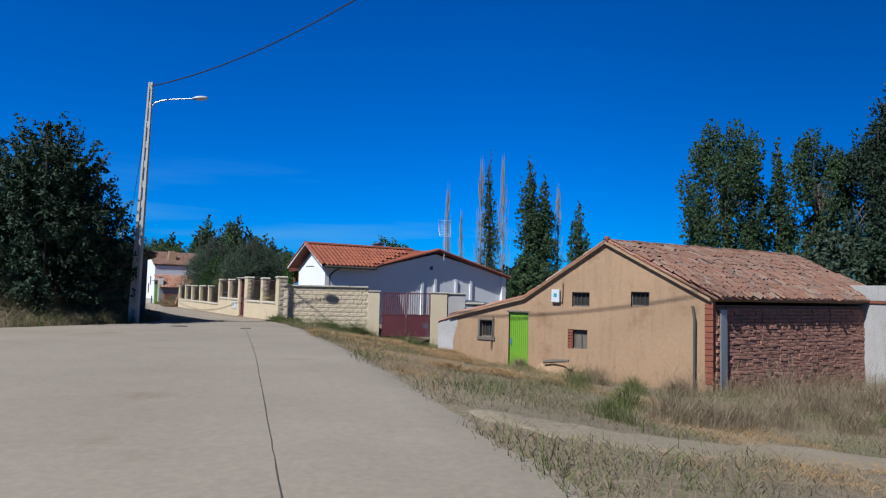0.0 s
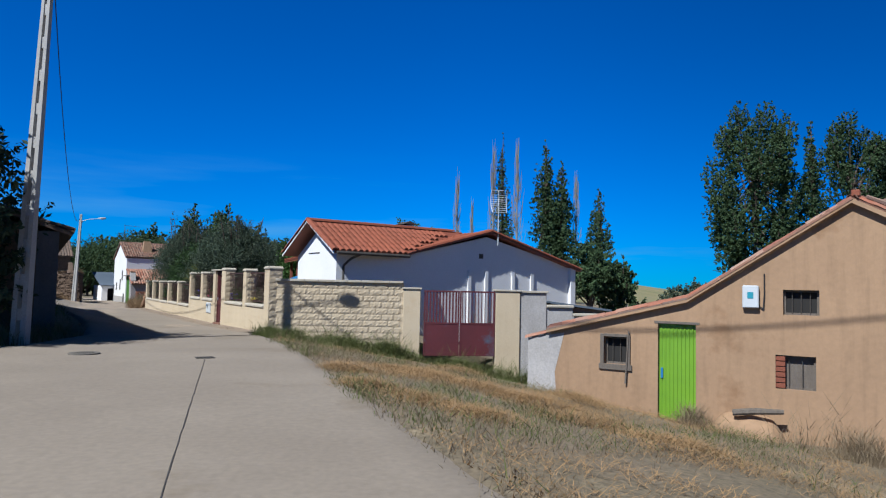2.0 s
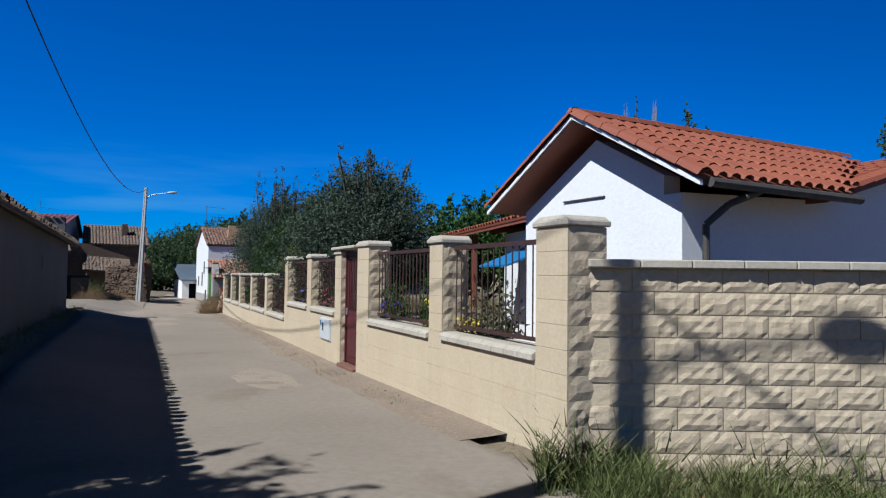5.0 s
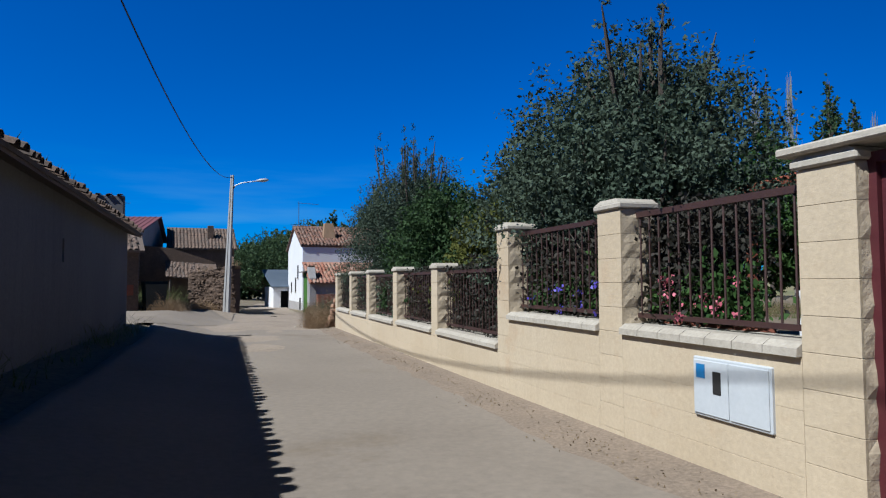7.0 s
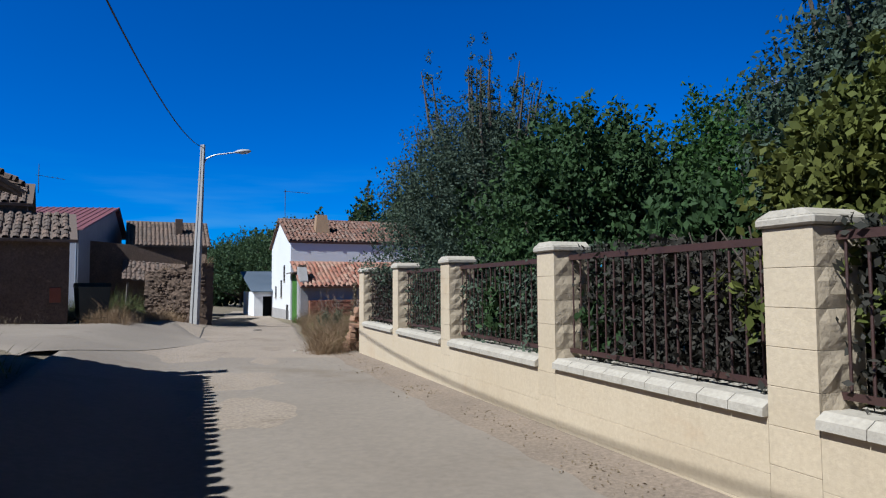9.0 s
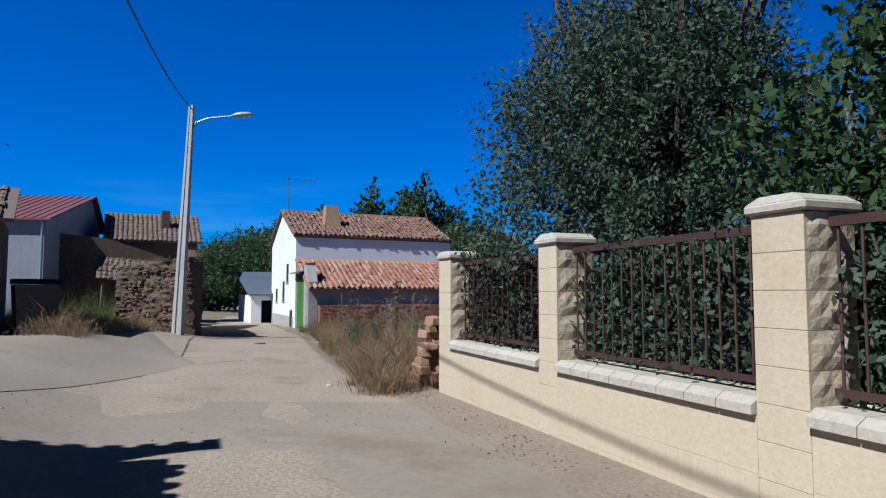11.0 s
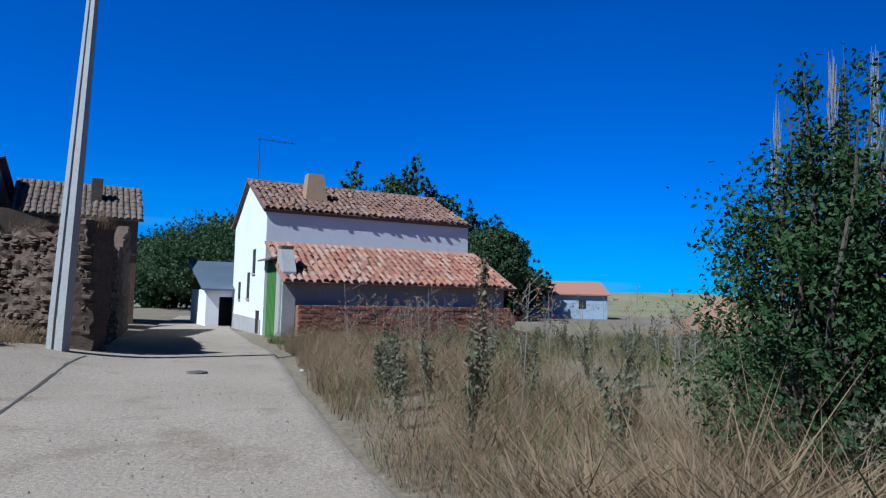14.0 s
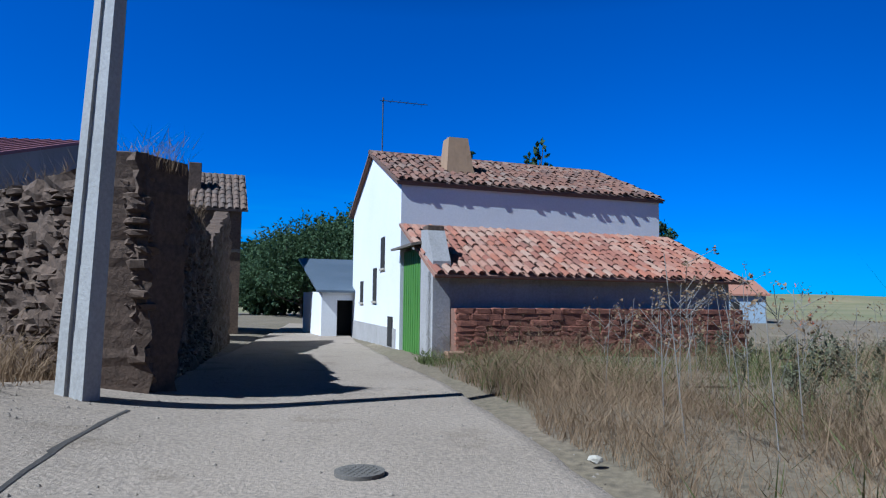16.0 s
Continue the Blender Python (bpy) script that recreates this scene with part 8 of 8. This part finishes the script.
def rubble():
    """The tumbled stones of an older wall at the end of the garden wall."""
    rng = random.Random(12)
    base = Vector((-21.45, 53.45, 0))
    z0 = on_land(base.x, base.y)
    pile = thing("rubble_wall", (base.x, base.y, z0), "tumbled tan stones of an older dry wall", "stone wall")
    k = 0
    for row in range(9):
        x = -0.2 + row * 0.03
        while x < 0.72 - row * 0.03:
            w, h, d = rng.uniform(0.10, 0.30), rng.uniform(0.10, 0.15), rng.uniform(0.22, 0.36)
            bm = bmesh.new()
            bmesh.ops.create_cube(bm, size=1.0)
            for v in bm.verts:
                v.co += Vector((rng.uniform(-0.13, 0.13), rng.uniform(-0.13, 0.13), rng.uniform(-0.14, 0.14)))
            bmesh.ops.bevel(bm, geom=bm.edges[:], offset=0.10, segments=1, affect="EDGES")
            for v in bm.verts:
                v.co += Vector((rng.uniform(-0.035, 0.035), rng.uniform(-0.035, 0.035), rng.uniform(-0.035, 0.035)))
            # stones lie across the wall's end, away from the lane
            n, e = Vector((0.852, 0.524, 0)), Vector((-0.524, 0.852, 0))
            at = n * (x + w / 2) + e * (rng.uniform(0.1, 0.3)) + Vector((0, 0, row * 0.108 + h / 2 + rng.uniform(-0.01, 0.012)))
            bm.transform(Matrix.Translation(at) @ Matrix.Rotation(math.atan2(n.y, n.x) + rng.uniform(-0.3, 0.3), 4, "Z") @ Matrix.Rotation(rng.uniform(-0.12, 0.12), 4, "Y") @ Matrix.Diagonal((w, d, h, 1)))
            part("stone", bm, "rock", pile)
            x += w * 0.86
            k += 1
    for x, y, s in ((-22.44, 54.3, 0.05), (-22.9, 53.6, 0.04), (-26.6, 62.4, 0.04)):
        bm = bmesh.new()
        bmesh.ops.create_icosphere(bm, subdivisions=2, radius=s)
        for v in bm.verts:
            v.co = Vector((v.co.x * 1.3, v.co.y, v.co.z * 0.7)) + Vector((rng.uniform(-1, 1), rng.uniform(-1, 1), rng.uniform(-1, 1))) * s * 0.12
        ob = part("loose_stone", bm, "capstone")
        ob.location = (x, y, on_land(x, y) + s * 0.4)
        tagged(ob, "pale loose stone lying at the road edge", "stone", "loose stones")


rubble()


def leafy_weed(at, h, seed):
    """Several thin upright stems with small leaves along them."""
    rng = np.random.default_rng(seed)
    t = thing("weed", (*at, on_land(*at)), "leafy grey-green weed in the dry grass", "weed", "leafy weeds")
    pts = []
    for k in range(int(rng.integers(4, 8))):
        a, q = rng.uniform(0, 6.28), rng.uniform(0.05, 0.30) * h
        tip = Vector((math.cos(a) * q, math.sin(a) * q, h * rng.uniform(0.65, 1.05)))
        bm = bmesh.new()
        tube(bm, [(0, 0, -0.05), tip * 0.5 + Vector((0, 0, 0.06 * h)), tip], [0.006, 0.005, 0.002], 4)
        part("stem", bm, "leaf_weed", t)
        u = rng.uniform(0.15, 1.0, 70)
        base = np.array(tip)[None] * u[:, None] + np.array([0, 0, 0.06 * h])[None] * np.sin(u * 3.14)[:, None]
        pts.append(base + rng.normal(0, 0.030, (70, 3)) * (1.25 - 0.7 * u)[:, None])
    part_mesh("foliage", leaves_mesh("foliage", np.concatenate(pts), 0.022, rng, 0, 2.2), "leaf_weed", t)["kind"] = "stuff"


def plot_weeds():
    """Leafy weeds, a red earth heap and scrub in the waste plot."""
    rng = random.Random(31)
    for i in range(110):
        x, y = rng.uniform(-25.5, -13), rng.uniform(56.0, 72)
        if not PAST(np.array([x]), np.array([y]))[0]:
            continue
        leafy_weed((x, y), rng.uniform(0.45, 1.0), 300 + i)
    # a tall mullein
    mz = on_land(-23.5, 59.2)
    mull = thing("mullein", (-23.5, 59.2, mz), "tall yellow-green mullein in the dry grass", "weed")
    bm = bmesh.new()
    rod(bm, (0, 0, -0.1), (0.05, 0.02, 1.62), 0.016, 0.006, 6)
    part("stem", bm, "leaf_weed", mull)
    nr = np.random.default_rng(350)
    zz = nr.uniform(0.05, 1.62, 1300)
    rr = np.abs(nr.normal(0, 0.085, 1300)) * (1.15 - 0.5 * zz)
    aa = nr.uniform(0, 6.28, 1300)
    part_mesh("foliage", leaves_mesh("foliage", np.stack([np.cos(aa) * rr + 0.03 * zz, np.sin(aa) * rr, zz], 1), 0.026, nr, 0, 2.0), "straw_dull", mull)
    z = on_land(-14, 86)
    vs, fs = [], []
    n = 40
    for i in range(n + 1):
        for j in range(n + 1):
            x, y = (i / n - 0.5) * 5.4, (j / n - 0.5) * 7
            r = math.hypot(x / 2.7, y / 3.5)
            hgt = 2.1 * max(0, 1 - r) ** 0.8 + 0.35 * noise.noise((x * 0.7, y * 0.7, 2)) * max(0, 1 - r) ** 0.5 + 0.12 * noise.noise((x * 2.5, y * 2.5, 4)) * (r < 0.95)
            vs.append((x, y, hgt - 0.06))
    for i in range(n):
        for j in range(n):
            c = i * (n + 1) + j
            fs.append((c, c + n + 1, c + n + 2, c + 1))
    ob = part_mesh("earth_heap", mesh_from("earth_heap", vs, fs), "redearth", smooth=True)
    ob.location = (-14, 86, z)
    tagged(ob, "heap of red earth in the weedy plot", "earth heap")
    for i, (x, y, h) in enumerate(((4, 92, 4.0), (9, 88, 5.5), (-4, 98, 3.2), (14, 100, 5.0))):
        bushy((x, y), h, h * 0.6, 7000, 0.16, "leaf_dark", "dark shrub at the edge of the plain", 360 + i, name="bush", spread=8, category="bush", group="plain shrubs", trunk=0.2)


plot_weeds()


def tuft_tops():
    """Dry grass growing on top of the ruined wall."""
    rng = np.random.default_rng(44)
    u = rng.uniform(0, 2.7, 900)
    q, d = np.array((-0.995, 0.10)), np.array((-0.52, 0.855))
    w = rng.uniform(0, 0.5, 900)
    a = np.array((-31.0, 63.3)) + q * u[:, None] + np.array((0.1, 0.995)) * w[:, None]
    b = np.array((-31.0, 63.3)) + d * (u * 2.5)[:, None] + np.array((-0.855, -0.52)) * w[:, None]
    spots = np.concatenate([np.column_stack([a, np.full(900, 1.74) - 0.12 * u]), np.column_stack([b, np.full(900, 1.74) - 0.07 * u])])
    spots = spots[rng.uniform(0, 1, len(spots)) < 0.5 + 0.5 * np.sin(spots[:, 0] * 3)]
    me = blade_mesh("wall_top_grass", spots, rng.uniform(0.15, 0.5, len(spots)), np.full(len(spots), 0.005), 0.6, rng)
    tagged(part_mesh("wall_top_grass", me, "straw"), "dry grass growing on the ruined wall", "grass", kind="stuff")


tuft_tops()


def clump(at, r, h, count, mat, label, seed, lean=0.5, name="grass_clump", heap=0.0):
    """A tuft of blades spreading from one spot, or a low heap of cut hay."""
    rng = np.random.default_rng(seed)
    x, y = at[0] + rng.normal(0, r * 0.5, count), at[1] + rng.normal(0, r * 0.5, count)
    q = np.hypot(x - at[0], y - at[1]) / r
    z = land(x, y) - 0.03 + heap * np.clip(1 - q * q * 0.6, 0, 1) * rng.uniform(0.5, 1, count)
    hh = h * rng.uniform(0.35, 1.15, count) * np.clip(1.15 - 0.5 * q, 0.3, 1.2)
    me = blade_mesh(name, np.stack([x, y, z], 1), hh, np.full(count, 0.006), lean, rng)
    tagged(part_mesh(name, me, mat), label, "grass", "grass clumps", "stuff" if heap else "")


for i, (x, y, r, h) in enumerate(((4.0, 11.5, 0.45, 0.55), (4.7, 11.8, 0.5, 0.6), (5.5, 12.4, 0.45, 0.5), (7.9, 15.5, 0.7, 0.7), (6.4, 14.0, 0.5, 0.55), (9.4, 15.0, 0.6, 0.6), (10.2, 17.8, 0.7, 0.8), (12.2, 18.6, 0.8, 0.8), (14.2, 20.2, 0.8, 0.7), (5.2, 22.3, 0.5, 0.6), (2.9, 24.2, 0.4, 0.5), (7.4, 20.6, 0.5, 0.6))):
    clump((x, y), r, h, 900, "straw_dull", "bushy clump of tall dry grass", 500 + i)
for i, (x, y, r, h) in enumerate(((3.6, 17.4, 0.5, 0.6), (3.5, 12.4, 0.4, 0.42), (2.6, 10.0, 0.4, 0.35), (6.0, 20.5, 0.45, 0.6), (1.3, 31.2, 0.5, 0.75), (0.6, 31.0, 0.4, 0.6), (10.8, 16.0, 0.5, 0.4), (13.0, 16.5, 0.9, 0.45), (-6.6, 30.3, 0.4, 0.5), (-5.0, 30.5, 0.5, 0.55), (-3.9, 30.8, 0.4, 0.6), (-7.3, 30.0, 0.4, 0.35))):
    clump((x, y), r, h, 800, "grass", "green clump of weeds on the verge", 530 + i)
for i, (x, y, r, heap) in enumerate(((0.2, 14.9, 0.6, 0.12), (1.5, 15.5, 0.8, 0.16), (2.8, 16.6, 0.6, 0.14), (0.5, 18.5, 0.9, 0.18), (-0.6, 22.0, 0.8, 0.2), (0.3, 23.6, 0.8, 0.25), (-2.6, 24.5, 0.9, 0.15), (-1.8, 27.5, 0.9, 0.2), (-0.4, 20.2, 0.7, 0.12), (-4.0, 22.1, 0.6, 0.06), (-3.2, 24.0, 0.8, 0.12), (-2.4, 23.4, 0.8, 0.16), (-1.6, 22.6, 0.8, 0.18), (-0.8, 22.4, 0.7, 0.16), (-0.2, 21.6, 0.8, 0.16), (0.1, 20.7, 0.7, 0.12), (-3.4, 20.0, 0.6, 0.06), (-2.6, 19.2, 0.7, 0.08), (-1.9, 18.7, 0.7, 0.10))):
    clump((x, y), r, 0.10, 1600, "straw_orange", "low heap of cut dry hay", 560 + i, 2.6, "cut_hay", heap)

for i, (x, y, r, h) in enumerate(((-22.0, 53.2, 0.35, 0.5), (-22.35, 53.9, 0.4, 0.6), (-22.2, 54.6, 0.5, 0.8), (-22.7, 55.2, 0.45, 0.6), (-21.9, 54.1, 0.4, 0.75))):
    clump((x, y), r, h, 700, "straw", "tangle of dry brown weeds at the wall's end", 590 + i, 0.8, "dry_tangle")


roof_weeds()
